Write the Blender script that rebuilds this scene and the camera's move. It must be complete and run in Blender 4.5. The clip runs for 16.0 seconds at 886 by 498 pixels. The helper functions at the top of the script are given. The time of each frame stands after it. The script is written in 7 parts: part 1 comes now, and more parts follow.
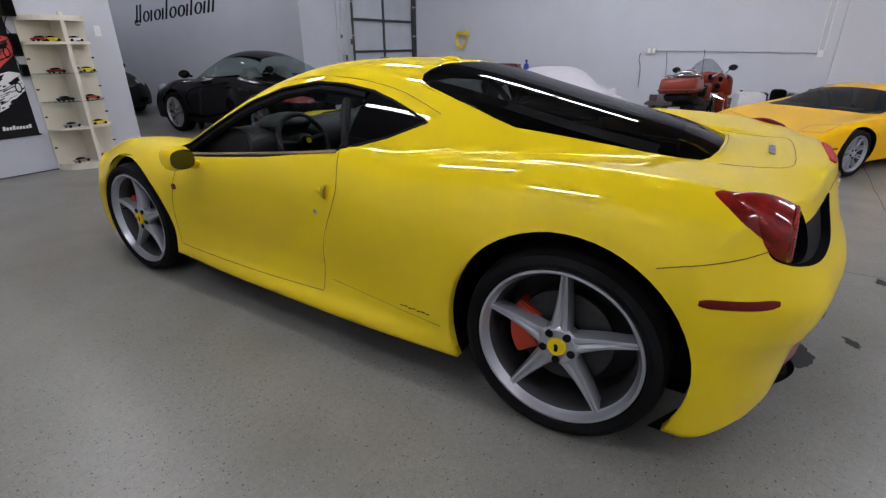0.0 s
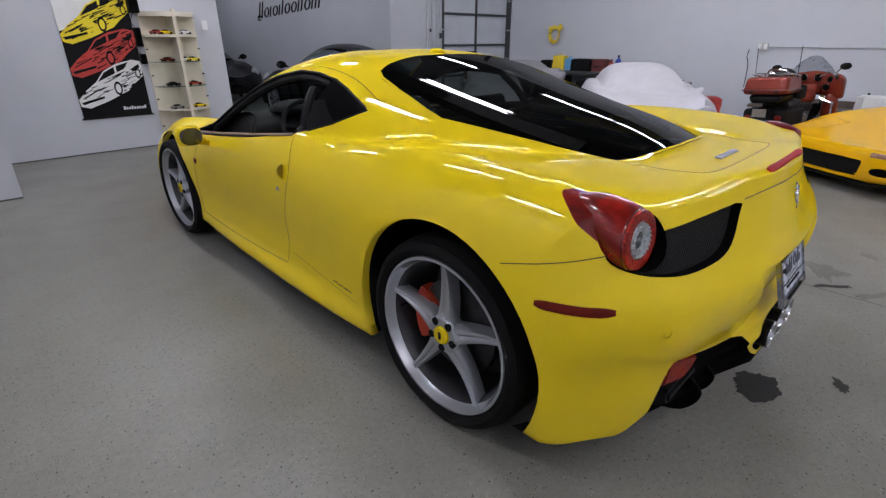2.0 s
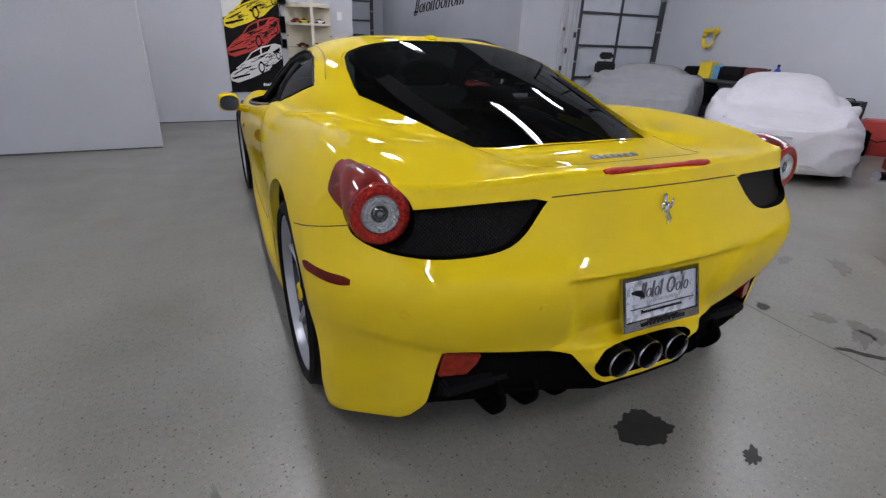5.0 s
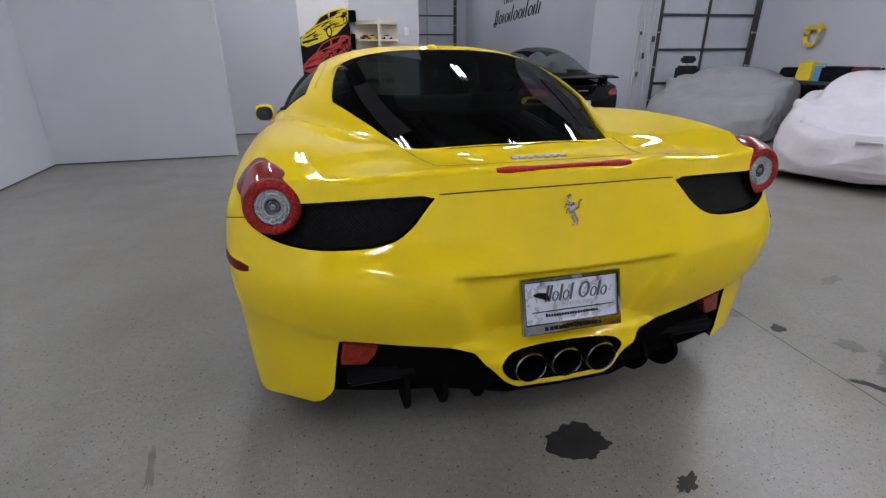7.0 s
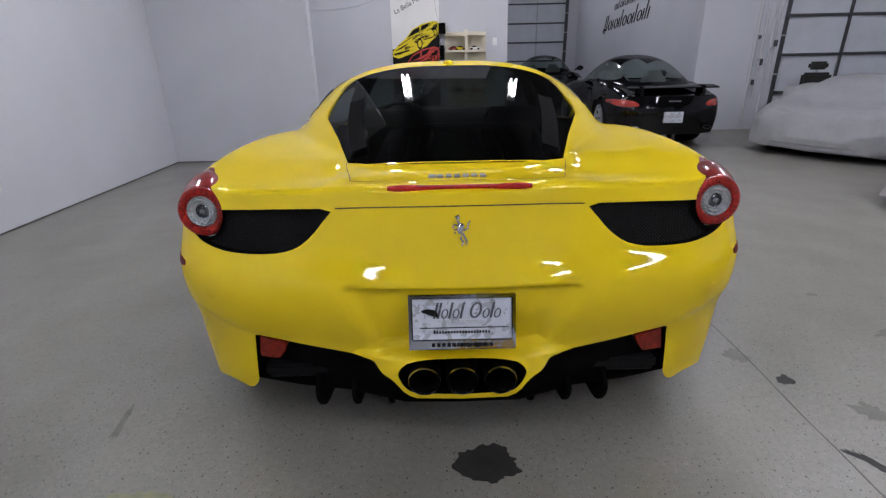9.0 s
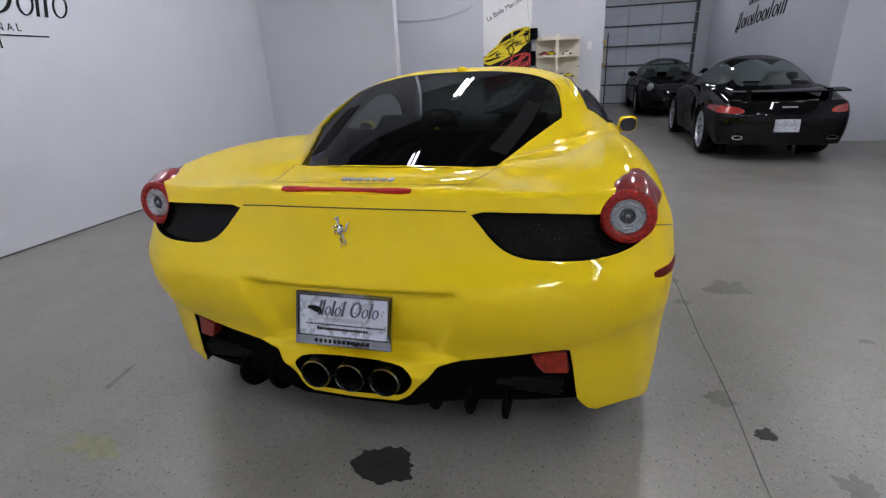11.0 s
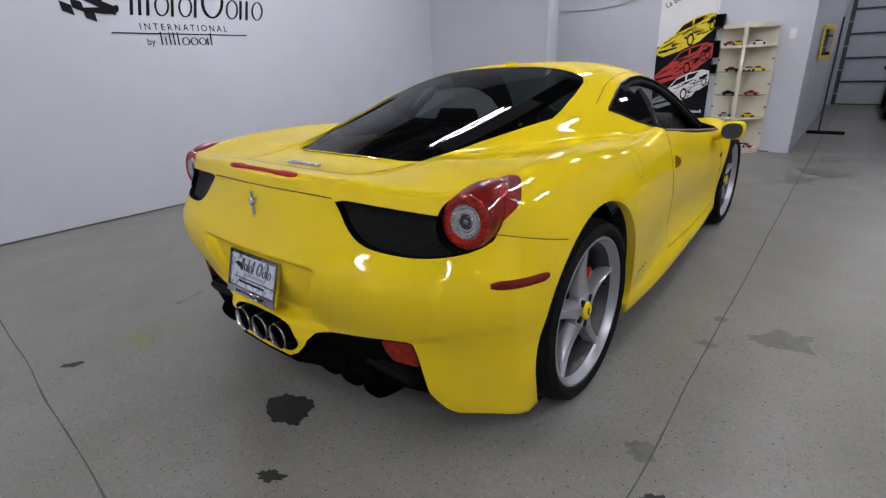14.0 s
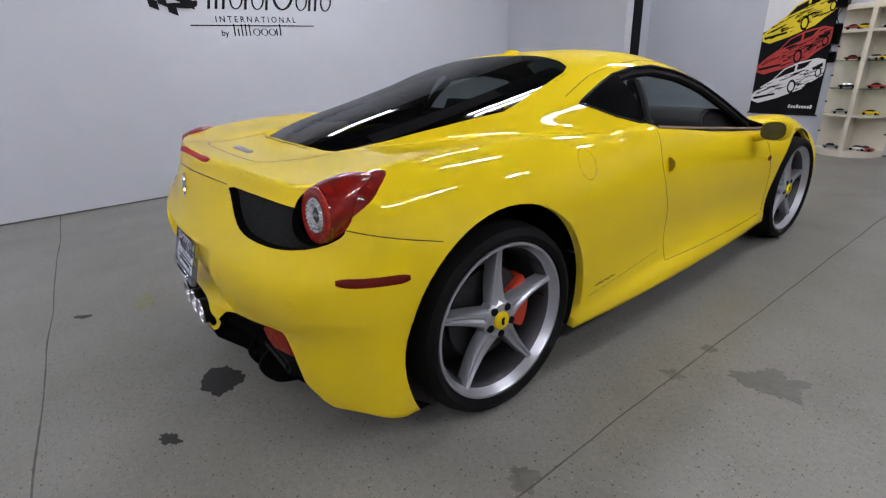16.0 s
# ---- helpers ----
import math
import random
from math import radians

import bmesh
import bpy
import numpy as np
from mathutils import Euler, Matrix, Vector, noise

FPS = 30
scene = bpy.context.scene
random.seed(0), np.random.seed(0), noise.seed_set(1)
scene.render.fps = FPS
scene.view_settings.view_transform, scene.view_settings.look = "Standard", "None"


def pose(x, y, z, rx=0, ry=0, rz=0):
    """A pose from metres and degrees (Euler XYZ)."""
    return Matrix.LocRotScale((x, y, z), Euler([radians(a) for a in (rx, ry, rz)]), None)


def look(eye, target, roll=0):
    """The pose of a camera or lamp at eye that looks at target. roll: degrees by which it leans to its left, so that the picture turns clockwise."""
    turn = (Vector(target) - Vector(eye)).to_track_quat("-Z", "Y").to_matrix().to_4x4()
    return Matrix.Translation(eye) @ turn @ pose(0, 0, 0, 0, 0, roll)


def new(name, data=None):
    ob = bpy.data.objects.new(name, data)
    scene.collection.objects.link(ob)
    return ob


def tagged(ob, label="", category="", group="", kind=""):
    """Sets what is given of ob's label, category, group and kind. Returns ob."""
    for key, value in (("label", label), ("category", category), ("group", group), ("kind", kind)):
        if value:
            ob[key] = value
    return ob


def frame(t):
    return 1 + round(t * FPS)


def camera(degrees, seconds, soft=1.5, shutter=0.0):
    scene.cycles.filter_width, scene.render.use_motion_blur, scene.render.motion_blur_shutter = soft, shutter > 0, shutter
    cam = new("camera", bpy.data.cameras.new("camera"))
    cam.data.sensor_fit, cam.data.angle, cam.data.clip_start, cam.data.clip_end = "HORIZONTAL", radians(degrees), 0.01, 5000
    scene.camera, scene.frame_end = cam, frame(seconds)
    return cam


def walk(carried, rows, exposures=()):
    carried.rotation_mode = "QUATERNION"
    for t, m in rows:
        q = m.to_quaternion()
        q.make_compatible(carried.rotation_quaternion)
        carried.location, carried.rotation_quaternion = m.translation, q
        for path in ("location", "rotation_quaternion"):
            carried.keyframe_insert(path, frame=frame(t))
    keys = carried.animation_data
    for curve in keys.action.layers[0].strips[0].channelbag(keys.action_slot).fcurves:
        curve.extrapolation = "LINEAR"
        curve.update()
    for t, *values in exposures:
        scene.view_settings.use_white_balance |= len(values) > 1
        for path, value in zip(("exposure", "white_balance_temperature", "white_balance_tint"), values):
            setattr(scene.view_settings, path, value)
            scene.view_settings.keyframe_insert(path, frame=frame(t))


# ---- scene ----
cam = camera(84.6, 16.0, soft=1.3)
PATH = [
    (0, (-2.359, -0.435, 1.323), (-0.872, 0.488, 0.584), -0.3),
    (0.5, (-2.252, -0.586, 1.312), (-0.805, 0.400, 0.574), -1.1),
    (1, (-2.156, -0.790, 1.310), (-0.797, 0.319, 0.581), -1.2),
    (1.5, (-2.087, -0.932, 1.313), (-0.789, 0.246, 0.581), -1.8),
    (2, (-1.962, -1.050, 1.309), (-0.734, 0.189, 0.555), -0.1),
    (2.5, (-1.875, -1.182, 1.323), (-0.688, 0.091, 0.561), 0.3),
    (3, (-1.762, -1.360, 1.312), (-0.650, -0.005, 0.580), 0.7),
    (3.5, (-1.656, -1.489, 1.307), (-0.619, -0.074, 0.577), 0.6),
    (4, (-1.493, -1.555, 1.292), (-0.532, -0.097, 0.544), 1.6),
    (6.5, (-0.793, -1.910, 1.241), (-0.311, -0.229, 0.498), 0.2),
    (7, (-0.672, -1.949, 1.247), (-0.245, -0.247, 0.519), -0.3),
    (7.5, (-0.509, -2.035, 1.247), (-0.202, -0.290, 0.563), -0.7),
    (8, (-0.385, -2.091, 1.252), (-0.180, -0.326, 0.579), -1.1),
    (8.5, (-0.221, -2.082, 1.250), (-0.111, -0.312, 0.566), -0.5),
    (9, (-0.048, -2.078, 1.286), (-0.053, -0.312, 0.585), -1.3),
    (11.5, (0.828, -1.986, 1.261), (0.217, -0.309, 0.607), -2.1),
    (12, (0.998, -1.949, 1.262), (0.251, -0.334, 0.596), -1.9),
    (12.5, (1.148, -1.854, 1.275), (0.323, -0.276, 0.612), -2.5),
    (13, (1.284, -1.757, 1.275), (0.371, -0.234, 0.599), -2.0),
    (13.5, (1.431, -1.688, 1.265), (0.436, -0.216, 0.592), -2.4),
    (14, (1.597, -1.634, 1.253), (0.457, -0.269, 0.586), -2.3),
    (14.5, (1.708, -1.555, 1.268), (0.501, -0.241, 0.616), -2.2),
    (15, (1.813, -1.398, 1.253), (0.538, -0.158, 0.584), -1.4),
    (15.5, (1.925, -1.244, 1.250), (0.604, -0.057, 0.574), -2.4),
    (16, (2.045, -1.087, 1.226), (0.628, -0.024, 0.539), -2.4),
]
walk(cam, [(t, look(eye, target, roll)) for t, eye, target, roll in PATH])
scene.view_settings.exposure = 0.0

# ---- world and lamps ----
world = bpy.data.worlds.new("world")
scene.world = world
world.use_nodes = True
world.node_tree.nodes["Background"].inputs[0].default_value = (0.75, 0.82, 1.0, 1)
world.node_tree.nodes["Background"].inputs[1].default_value = 0.02

CEIL = 4.0          # ceiling height
XL, XR = -3.66, 7.70   # side walls
YB, YP, YD = -6.0, 6.28, 14.2  # wall behind, poster wall, far roller door
XS = 4.16           # wall with the black script
YG = 6.46           # wall with the near roller door


# ---- materials ----
def node(nt, kind, **kw):
    n = nt.nodes.new(kind)
    for k, v in kw.items():
        n.inputs[k].default_value = v
    return n


def mat(name, col, rough=0.5, metal=0.0, coat=0.0, vary=0.0, scale=8.0, bump=0.0, bscale=60.0, emit=None, power=0.0, trans=0.0, spec=0.5, alpha=1.0):
    m = bpy.data.materials.new(name)
    m.use_nodes = True
    nt = m.node_tree
    p = nt.nodes["Principled BSDF"]
    p.inputs["Base Color"].default_value = (*col, 1)
    p.inputs["Roughness"].default_value = rough
    p.inputs["Metallic"].default_value = metal
    p.inputs["Coat Weight"].default_value = coat
    p.inputs["Coat Roughness"].default_value = 0.03
    p.inputs["Specular IOR Level"].default_value = spec
    p.inputs["Transmission Weight"].default_value = trans
    p.inputs["Alpha"].default_value = alpha
    if emit:
        p.inputs["Emission Color"].default_value = (*emit, 1)
        p.inputs["Emission Strength"].default_value = power
    if vary or bump:
        co = nt.nodes.new("ShaderNodeTexCoord")
    if vary:
        n = node(nt, "ShaderNodeTexNoise", Scale=scale, Detail=6.0, Roughness=0.6)
        nt.links.new(co.outputs["Object"], n.inputs["Vector"])
        r = nt.nodes.new("ShaderNodeValToRGB")
        r.color_ramp.elements[0].position, r.color_ramp.elements[1].position = 0.3, 0.7
        r.color_ramp.elements[0].color = (*[c * (1 - vary) for c in col], 1)
        r.color_ramp.elements[1].color = (*[min(1, c * (1 + vary)) for c in col], 1)
        nt.links.new(n.outputs["Fac"], r.inputs["Fac"])
        nt.links.new(r.outputs["Color"], p.inputs["Base Color"])
        q = node(nt, "ShaderNodeMapRange")
        q.inputs["To Min"].default_value, q.inputs["To Max"].default_value = max(0, rough - 0.06), min(1, rough + 0.06)
        nt.links.new(n.outputs["Fac"], q.inputs["Value"])
        nt.links.new(q.outputs["Result"], p.inputs["Roughness"])
    if bump:
        n2 = node(nt, "ShaderNodeTexNoise", Scale=bscale, Detail=4.0)
        nt.links.new(co.outputs["Object"], n2.inputs["Vector"])
        b = node(nt, "ShaderNodeBump", Strength=bump, Distance=0.01)
        nt.links.new(n2.outputs["Fac"], b.inputs["Height"])
        nt.links.new(b.outputs["Normal"], p.inputs["Normal"])
    return m


def glass(name, tint, rough=0.02, clear=0.5, gloss=0.55):
    """Thin pane: part see-through, tinted, with real gloss on it."""
    m = bpy.data.materials.new(name)
    m.use_nodes = True
    nt = m.node_tree
    nt.nodes.clear()
    out = nt.nodes.new("ShaderNodeOutputMaterial")
    see = nt.nodes.new("ShaderNodeBsdfTransparent")
    see.inputs["Color"].default_value = (*[c * clear for c in tint], 1)
    gl = nt.nodes.new("ShaderNodeBsdfGlossy")
    gl.inputs["Roughness"].default_value = rough
    gl.inputs["Color"].default_value = (*[gloss] * 3, 1)
    lw = nt.nodes.new("ShaderNodeLayerWeight")
    pw = nt.nodes.new("ShaderNodeMath")
    pw.operation = "POWER"
    pw.inputs[1].default_value = 5.0
    nt.links.new(lw.outputs["Facing"], pw.inputs[0])
    fr = nt.nodes.new("ShaderNodeMath")
    fr.operation = "MULTIPLY_ADD"
    fr.inputs[1].default_value, fr.inputs[2].default_value = 0.94, 0.05
    nt.links.new(pw.outputs[0], fr.inputs[0])
    mix = nt.nodes.new("ShaderNodeMixShader")
    nt.links.new(fr.outputs[0], mix.inputs[0])
    nt.links.new(see.outputs[0], mix.inputs[1])
    nt.links.new(gl.outputs[0], mix.inputs[2])
    nt.links.new(mix.outputs[0], out.inputs["Surface"])
    return m


M_YELLOW = mat("yellow_paint", (0.775, 0.57, 0.012), 0.7, coat=0.68, vary=0.015, scale=400, spec=0.0)
M_YELLOW2 = mat("amber_yellow_paint", (0.80, 0.43, 0.003), 0.7, coat=0.65, vary=0.02, scale=200, spec=0.0)
M_BLACKPAINT = mat("black_paint", (0.003, 0.003, 0.0035), 0.6, coat=0.55, spec=0.0)
M_BLACK = mat("black_plastic", (0.005, 0.005, 0.0055), 0.55, vary=0.2, scale=30, bump=0.1, bscale=200, spec=0.12)
M_RUBBER = mat("tyre_rubber", (0.0042, 0.0042, 0.0045), 0.7, vary=0.25, scale=20, bump=0.15, bscale=150, spec=0.12)
# Matt black trim; this colour also stands in for shade in ducts and recesses.
M_DARK = mat("black_trim_and_shade", (0.002, 0.002, 0.0022), 0.85, vary=0.2, scale=12, spec=0.04)
M_SILVER = mat("silver_wheel_paint", (0.42, 0.43, 0.46), 0.34, metal=0.7, coat=0.4)
M_CHROME = mat("chrome", (0.82, 0.83, 0.85), 0.06, metal=1.0)
M_STEEL = mat("steel", (0.42, 0.42, 0.44), 0.35, metal=1.0, vary=0.15, scale=25)
M_RED = mat("red_lens", (0.27, 0.008, 0.004), 0.3, coat=0.3, vary=0.85, scale=150, bump=0.7, bscale=190, spec=0.2)
M_DARKRED = mat("smoked_red_lens", (0.09, 0.003, 0.004), 0.08, coat=1.0)
M_TAILPOD = mat("smoked_red_pod", (0.17, 0.004, 0.002), 0.4, coat=0.85, vary=0.5, scale=18, spec=0.1)
M_BRAKE = mat("brake_lamp_red", (0.34, 0.012, 0.004), 0.6, vary=0.5, scale=170, bump=0.3, bscale=200, spec=0.15)
M_REFLECTOR = mat("reflector_red", (0.19, 0.014, 0.006), 0.35, coat=0.3, vary=0.4, scale=60, bump=0.2, bscale=200, spec=0.15)
M_LENSDARK = mat("lamp_bowl", (0.22, 0.23, 0.25), 0.15, metal=0.8, coat=1.0)
M_SENSOR = mat("sensor_paint", (0.60, 0.40, 0.004), 0.45, coat=0.5)
M_SEAL = mat("tan_seal", (0.22, 0.15, 0.09), 0.6, vary=0.1, scale=40)
M_MIRROR = mat("mirror_glass", (0.09, 0.095, 0.10), 0.03, metal=1.0)
M_CHROMEDARK = mat("dark_chrome", (0.45, 0.47, 0.50), 0.10, metal=1.0, bump=0.25, bscale=45)
M_MARKER = mat("side_marker_lens", (0.12, 0.010, 0.006), 0.5, vary=0.1, scale=90, spec=0.12)
M_LENS = mat("clear_lens", (0.46, 0.48, 0.50), 0.25, metal=0.4, coat=1.0, vary=0.3, scale=90, bump=0.5, bscale=220)
M_CALIPER = mat("red_caliper", (0.42, 0.035, 0.012), 0.4, vary=0.1, scale=30)
M_REARGLASS = glass("tinted_rear_glass", (0.31, 0.37, 0.36), 0.01, 0.5, 0.42)
M_WINDSCREEN = glass("tinted_windscreen", (0.42, 0.47, 0.47), 0.01, 0.9, 0.45)
M_SIDEGLASS = glass("side_glass", (0.78, 0.86, 0.83), 0.01, 0.88)
M_GLASS = glass("clear_glass", (0.9, 0.95, 0.93), 0.01, 0.95)
M_LEATHER = mat("black_leather", (0.010, 0.0095, 0.0095), 0.55, spec=0.3, vary=0.2, scale=18, bump=0.2, bscale=120)
M_CARBON = mat("carbon_trim", (0.02, 0.021, 0.023), 0.3, coat=0.6, vary=0.4, scale=160)
M_WHITE = mat("white_paint", (0.495, 0.51, 0.555), 0.6, vary=0.03, scale=2.0, bump=0.12, bscale=35)
M_WALLTRIM = mat("grey_trim", (0.42, 0.43, 0.45), 0.5, vary=0.05, scale=6)
M_DOORPANEL = mat("roller_door_panel", (0.55, 0.58, 0.63), 0.5, vary=0.06, scale=3)
M_DOORBAR = mat("dark_steel_rail", (0.07, 0.075, 0.08), 0.45, metal=0.5, vary=0.2, scale=10)
M_COVER = mat("car_cover_cloth", (0.47, 0.46, 0.49), 0.85, vary=0.06, scale=5, bump=1.0, bscale=6, spec=0.1)
M_COVER2 = mat("grey_car_cover_cloth", (0.25, 0.25, 0.265), 0.8, vary=0.08, scale=5, bump=1.0, bscale=7, spec=0.1)
M_CREAM = mat("cream_laminate", (0.66, 0.61, 0.50), 0.45, vary=0.04, scale=5)
M_INK = mat("black_ink", (0.008, 0.008, 0.009), 0.7, spec=0.1)
M_PAPER = mat("poster_white", (0.72, 0.72, 0.72), 0.55, vary=0.03, scale=6)
M_INKY = mat("poster_yellow", (0.75, 0.60, 0.01), 0.55, vary=0.05, scale=25)
M_INKR = mat("poster_red", (0.45, 0.03, 0.025), 0.55, vary=0.08, scale=25)
M_MOTORED = mat("copper_red_paint", (0.14, 0.013, 0.005), 0.5, coat=0.7, vary=0.12, scale=60, spec=0.1)
M_REDPLASTIC = mat("red_plastic", (0.30, 0.02, 0.015), 0.45, vary=0.15, scale=18)
M_BLUE = mat("blue_plastic", (0.01, 0.035, 0.30), 0.4, vary=0.1, scale=20)
M_YPLASTIC = mat("yellow_plastic", (0.70, 0.52, 0.03), 0.5, vary=0.1, scale=15)
M_PLATE = mat("plate_silver", (0.60, 0.63, 0.70), 0.28, metal=0.35, vary=0.04, scale=30)
M_PLATEINK = mat("plate_grey_ink", (0.085, 0.09, 0.11), 0.5, spec=0.2)
M_TUBE = mat("fluorescent_tube", (0.9, 0.9, 0.9), 0.5, emit=(0.965, 0.965, 1.06), power=99.0)
M_HOUSING = mat("lamp_housing", (0.75, 0.75, 0.75), 0.4)
M_BACKWALL = mat("unseen_pale_wall", (0.44, 0.45, 0.47), 0.7, vary=0.05, scale=2.0)
# The ceiling is unseen; dark so the car paint reflects less white.
M_CEIL = mat("unseen_dark_ceiling", (0.09, 0.09, 0.095), 0.8, vary=0.05, scale=1.5)


def floor_material():
    """Grey sealed concrete: flecks, cloudy tone, worn gloss."""
    m = bpy.data.materials.new("sealed_concrete")
    m.use_nodes = True
    nt = m.node_tree
    p = nt.nodes["Principled BSDF"]
    co = nt.nodes.new("ShaderNodeTexCoord")

    def noise_ramp(scale, a, b, c0, c1, detail=5.0):
        n = node(nt, "ShaderNodeTexNoise", Scale=scale, Detail=detail, Roughness=0.6)
        nt.links.new(co.outputs["Object"], n.inputs["Vector"])
        r = nt.nodes.new("ShaderNodeValToRGB")
        r.color_ramp.elements[0].position, r.color_ramp.elements[1].position = a, b
        r.color_ramp.elements[0].color, r.color_ramp.elements[1].color = (*c0, 1), (*c1, 1)
        nt.links.new(n.outputs["Fac"], r.inputs["Fac"])
        return n, r

    _, cloud = noise_ramp(1.6, 0.3, 0.7, (0.178, 0.171, 0.146), (0.236, 0.226, 0.206))
    _, grain = noise_ramp(45, 0.3, 0.72, (0.86, 0.86, 0.86), (1.06, 1.06, 1.05))
    mul = nt.nodes.new("ShaderNodeMix")
    mul.data_type, mul.blend_type = "RGBA", "MULTIPLY"
    mul.inputs[0].default_value = 1.0
    nt.links.new(cloud.outputs[0], mul.inputs[6])
    nt.links.new(grain.outputs[0], mul.inputs[7])
    base = mul.outputs[2]
    for scale, keep, size, col in ((38.0, 0.66, 0.15, (0.045, 0.042, 0.037)), (95.0, 0.56, 0.21, (0.07, 0.065, 0.057)), (60.0, 0.82, 0.12, (0.38, 0.37, 0.35))):
        v = node(nt, "ShaderNodeTexVoronoi", Scale=scale)
        v.voronoi_dimensions = "2D"
        nt.links.new(co.outputs["Object"], v.inputs["Vector"])
        sep = nt.nodes.new("ShaderNodeSeparateColor")
        nt.links.new(v.outputs["Color"], sep.inputs[0])
        rare = nt.nodes.new("ShaderNodeMath")
        rare.operation = "GREATER_THAN"
        rare.inputs[1].default_value = keep
        nt.links.new(sep.outputs[0], rare.inputs[0])
        rad = nt.nodes.new("ShaderNodeMath")
        rad.operation = "MULTIPLY"
        rad.inputs[1].default_value = size
        nt.links.new(sep.outputs[1], rad.inputs[0])
        near = nt.nodes.new("ShaderNodeMath")
        near.operation = "LESS_THAN"
        nt.links.new(v.outputs["Distance"], near.inputs[0])
        nt.links.new(rad.outputs[0], near.inputs[1])
        both = nt.nodes.new("ShaderNodeMath")
        both.operation = "MULTIPLY"
        nt.links.new(near.outputs[0], both.inputs[0])
        nt.links.new(rare.outputs[0], both.inputs[1])
        mix = nt.nodes.new("ShaderNodeMix")
        mix.data_type = "RGBA"
        nt.links.new(both.outputs[0], mix.inputs[0])
        nt.links.new(base, mix.inputs[6])
        mix.inputs[7].default_value = (*col, 1)
        base = mix.outputs[2]
    nt.links.new(mix.outputs[2], p.inputs["Base Color"])
    ro, rr = noise_ramp(3.0, 0.2, 0.8, (0.30, 0.30, 0.30), (0.42, 0.42, 0.42))
    nt.links.new(rr.outputs[0], p.inputs["Roughness"])
    b = node(nt, "ShaderNodeBump", Strength=0.12, Distance=0.004)
    nb = node(nt, "ShaderNodeTexNoise", Scale=28.0, Detail=5.0)
    nt.links.new(co.outputs["Object"], nb.inputs["Vector"])
    nt.links.new(nb.outputs["Fac"], b.inputs["Height"])
    nt.links.new(b.outputs["Normal"], p.inputs["Normal"])
    return m


M_FLOOR = floor_material()
M_PIPE = mat("pipe_paint", (0.48, 0.49, 0.51), 0.5, vary=0.05, scale=10)
M_SOCKET = mat("socket_grey", (0.50, 0.50, 0.48), 0.5, vary=0.05, scale=10)
M_SKYBLUE = mat("pale_blue_plastic", (0.10, 0.30, 0.55), 0.45, vary=0.1, scale=12)
M_DARKREDCLOTH = mat("dark_red_cloth", (0.10, 0.02, 0.02), 0.8, vary=0.2, scale=15, bump=0.3, bscale=60)
M_WOOD = mat("worn_wood", (0.07, 0.05, 0.04), 0.6, vary=0.3, scale=9, bump=0.2, bscale=60)
M_MIRRORCLEAR = mat("clear_mirror", (0.85, 0.87, 0.88), 0.03, metal=1.0)
M_JOINT = mat("dark_joint", (0.09, 0.085, 0.075), 0.8, vary=0.4, scale=14)
M_MOSS = mat("greenish_stain", (0.20, 0.20, 0.11), 0.4, vary=0.2, scale=20)
M_STAIN = mat("oil_stain", (0.026, 0.025, 0.024), 0.5, vary=0.3, scale=12, spec=0.2)
M_STAIN2 = mat("faded_stain", (0.118, 0.112, 0.096), 0.3, vary=0.25, scale=25)


# ---- mesh helpers ----
def part(name, bm, material, parent=None, label="", smooth=True, bevel=0.0):
    """Links a bmesh as one mesh object, under a thing or a part if one is given."""
    if bevel:
        sharp = [e for e in bm.edges if len(e.link_faces) == 2 and e.calc_face_angle(0) > 0.5]
        bmesh.ops.bevel(bm, geom=sharp, offset=bevel, segments=2, affect="EDGES", clamp_overlap=True)
    me = bpy.data.meshes.new(name)
    bm.to_mesh(me)
    bm.free()
    for mm in material if isinstance(material, (list, tuple)) else [material]:
        me.materials.append(mm)
    if smooth:
        me.shade_smooth() if not bevel else me.shade_smooth()
        me.set_sharp_from_angle(angle=radians(38))
    ob = new(name, me)
    if parent:
        ob.parent = parent
    if label:
        tagged(ob, label=label)
    return ob


def box(bm, x0, x1, y0, y1, z0, z1, m=None):
    r = bmesh.ops.create_cube(bm, size=1.0, matrix=Matrix.Translation(((x0 + x1) / 2, (y0 + y1) / 2, (z0 + z1) / 2)) @ Matrix.Diagonal((x1 - x0, y1 - y0, z1 - z0, 1)))
    if m is not None:
        bmesh.ops.transform(bm, matrix=m, verts=r["verts"])
    return r["verts"]


def rbox(bm, x0, x1, y0, y1, z0, z1, r, shape=None, n=5):
    """A box with rounded edges; shape(p) may bend it."""
    r = min(r, (x1 - x0) / 2.01, (y1 - y0) / 2.01, (z1 - z0) / 2.01)
    t = bmesh.new()
    bmesh.ops.create_cube(t, size=2.0)
    bmesh.ops.subdivide_edges(t, edges=t.edges[:], cuts=n, use_grid_fill=True)
    lo, hi = Vector((x0, y0, z0)), Vector((x1, y1, z1))
    mp = {}
    for v in t.verts:
        q = [0.5 + 0.5 * math.copysign(abs(c) ** 0.45, c) for c in v.co]
        p = Vector([lo[i] + (hi[i] - lo[i]) * q[i] for i in range(3)])
        k = Vector([min(max(p[i], lo[i] + r), hi[i] - r) for i in range(3)])
        d = p - k
        p = k + d.normalized() * r if d.length > 1e-9 else p
        mp[v] = bm.verts.new(shape(p) if shape else p)
    for f in t.faces:
        bm.faces.new([mp[v] for v in f.verts])
    t.free()


def rboxbm(*a, shape=None, n=5):
    bm = bmesh.new()
    rbox(bm, *a, shape=shape, n=n)
    return bm


def boxbm(*a, m=None):
    bm = bmesh.new()
    box(bm, *a, m=m)
    return bm


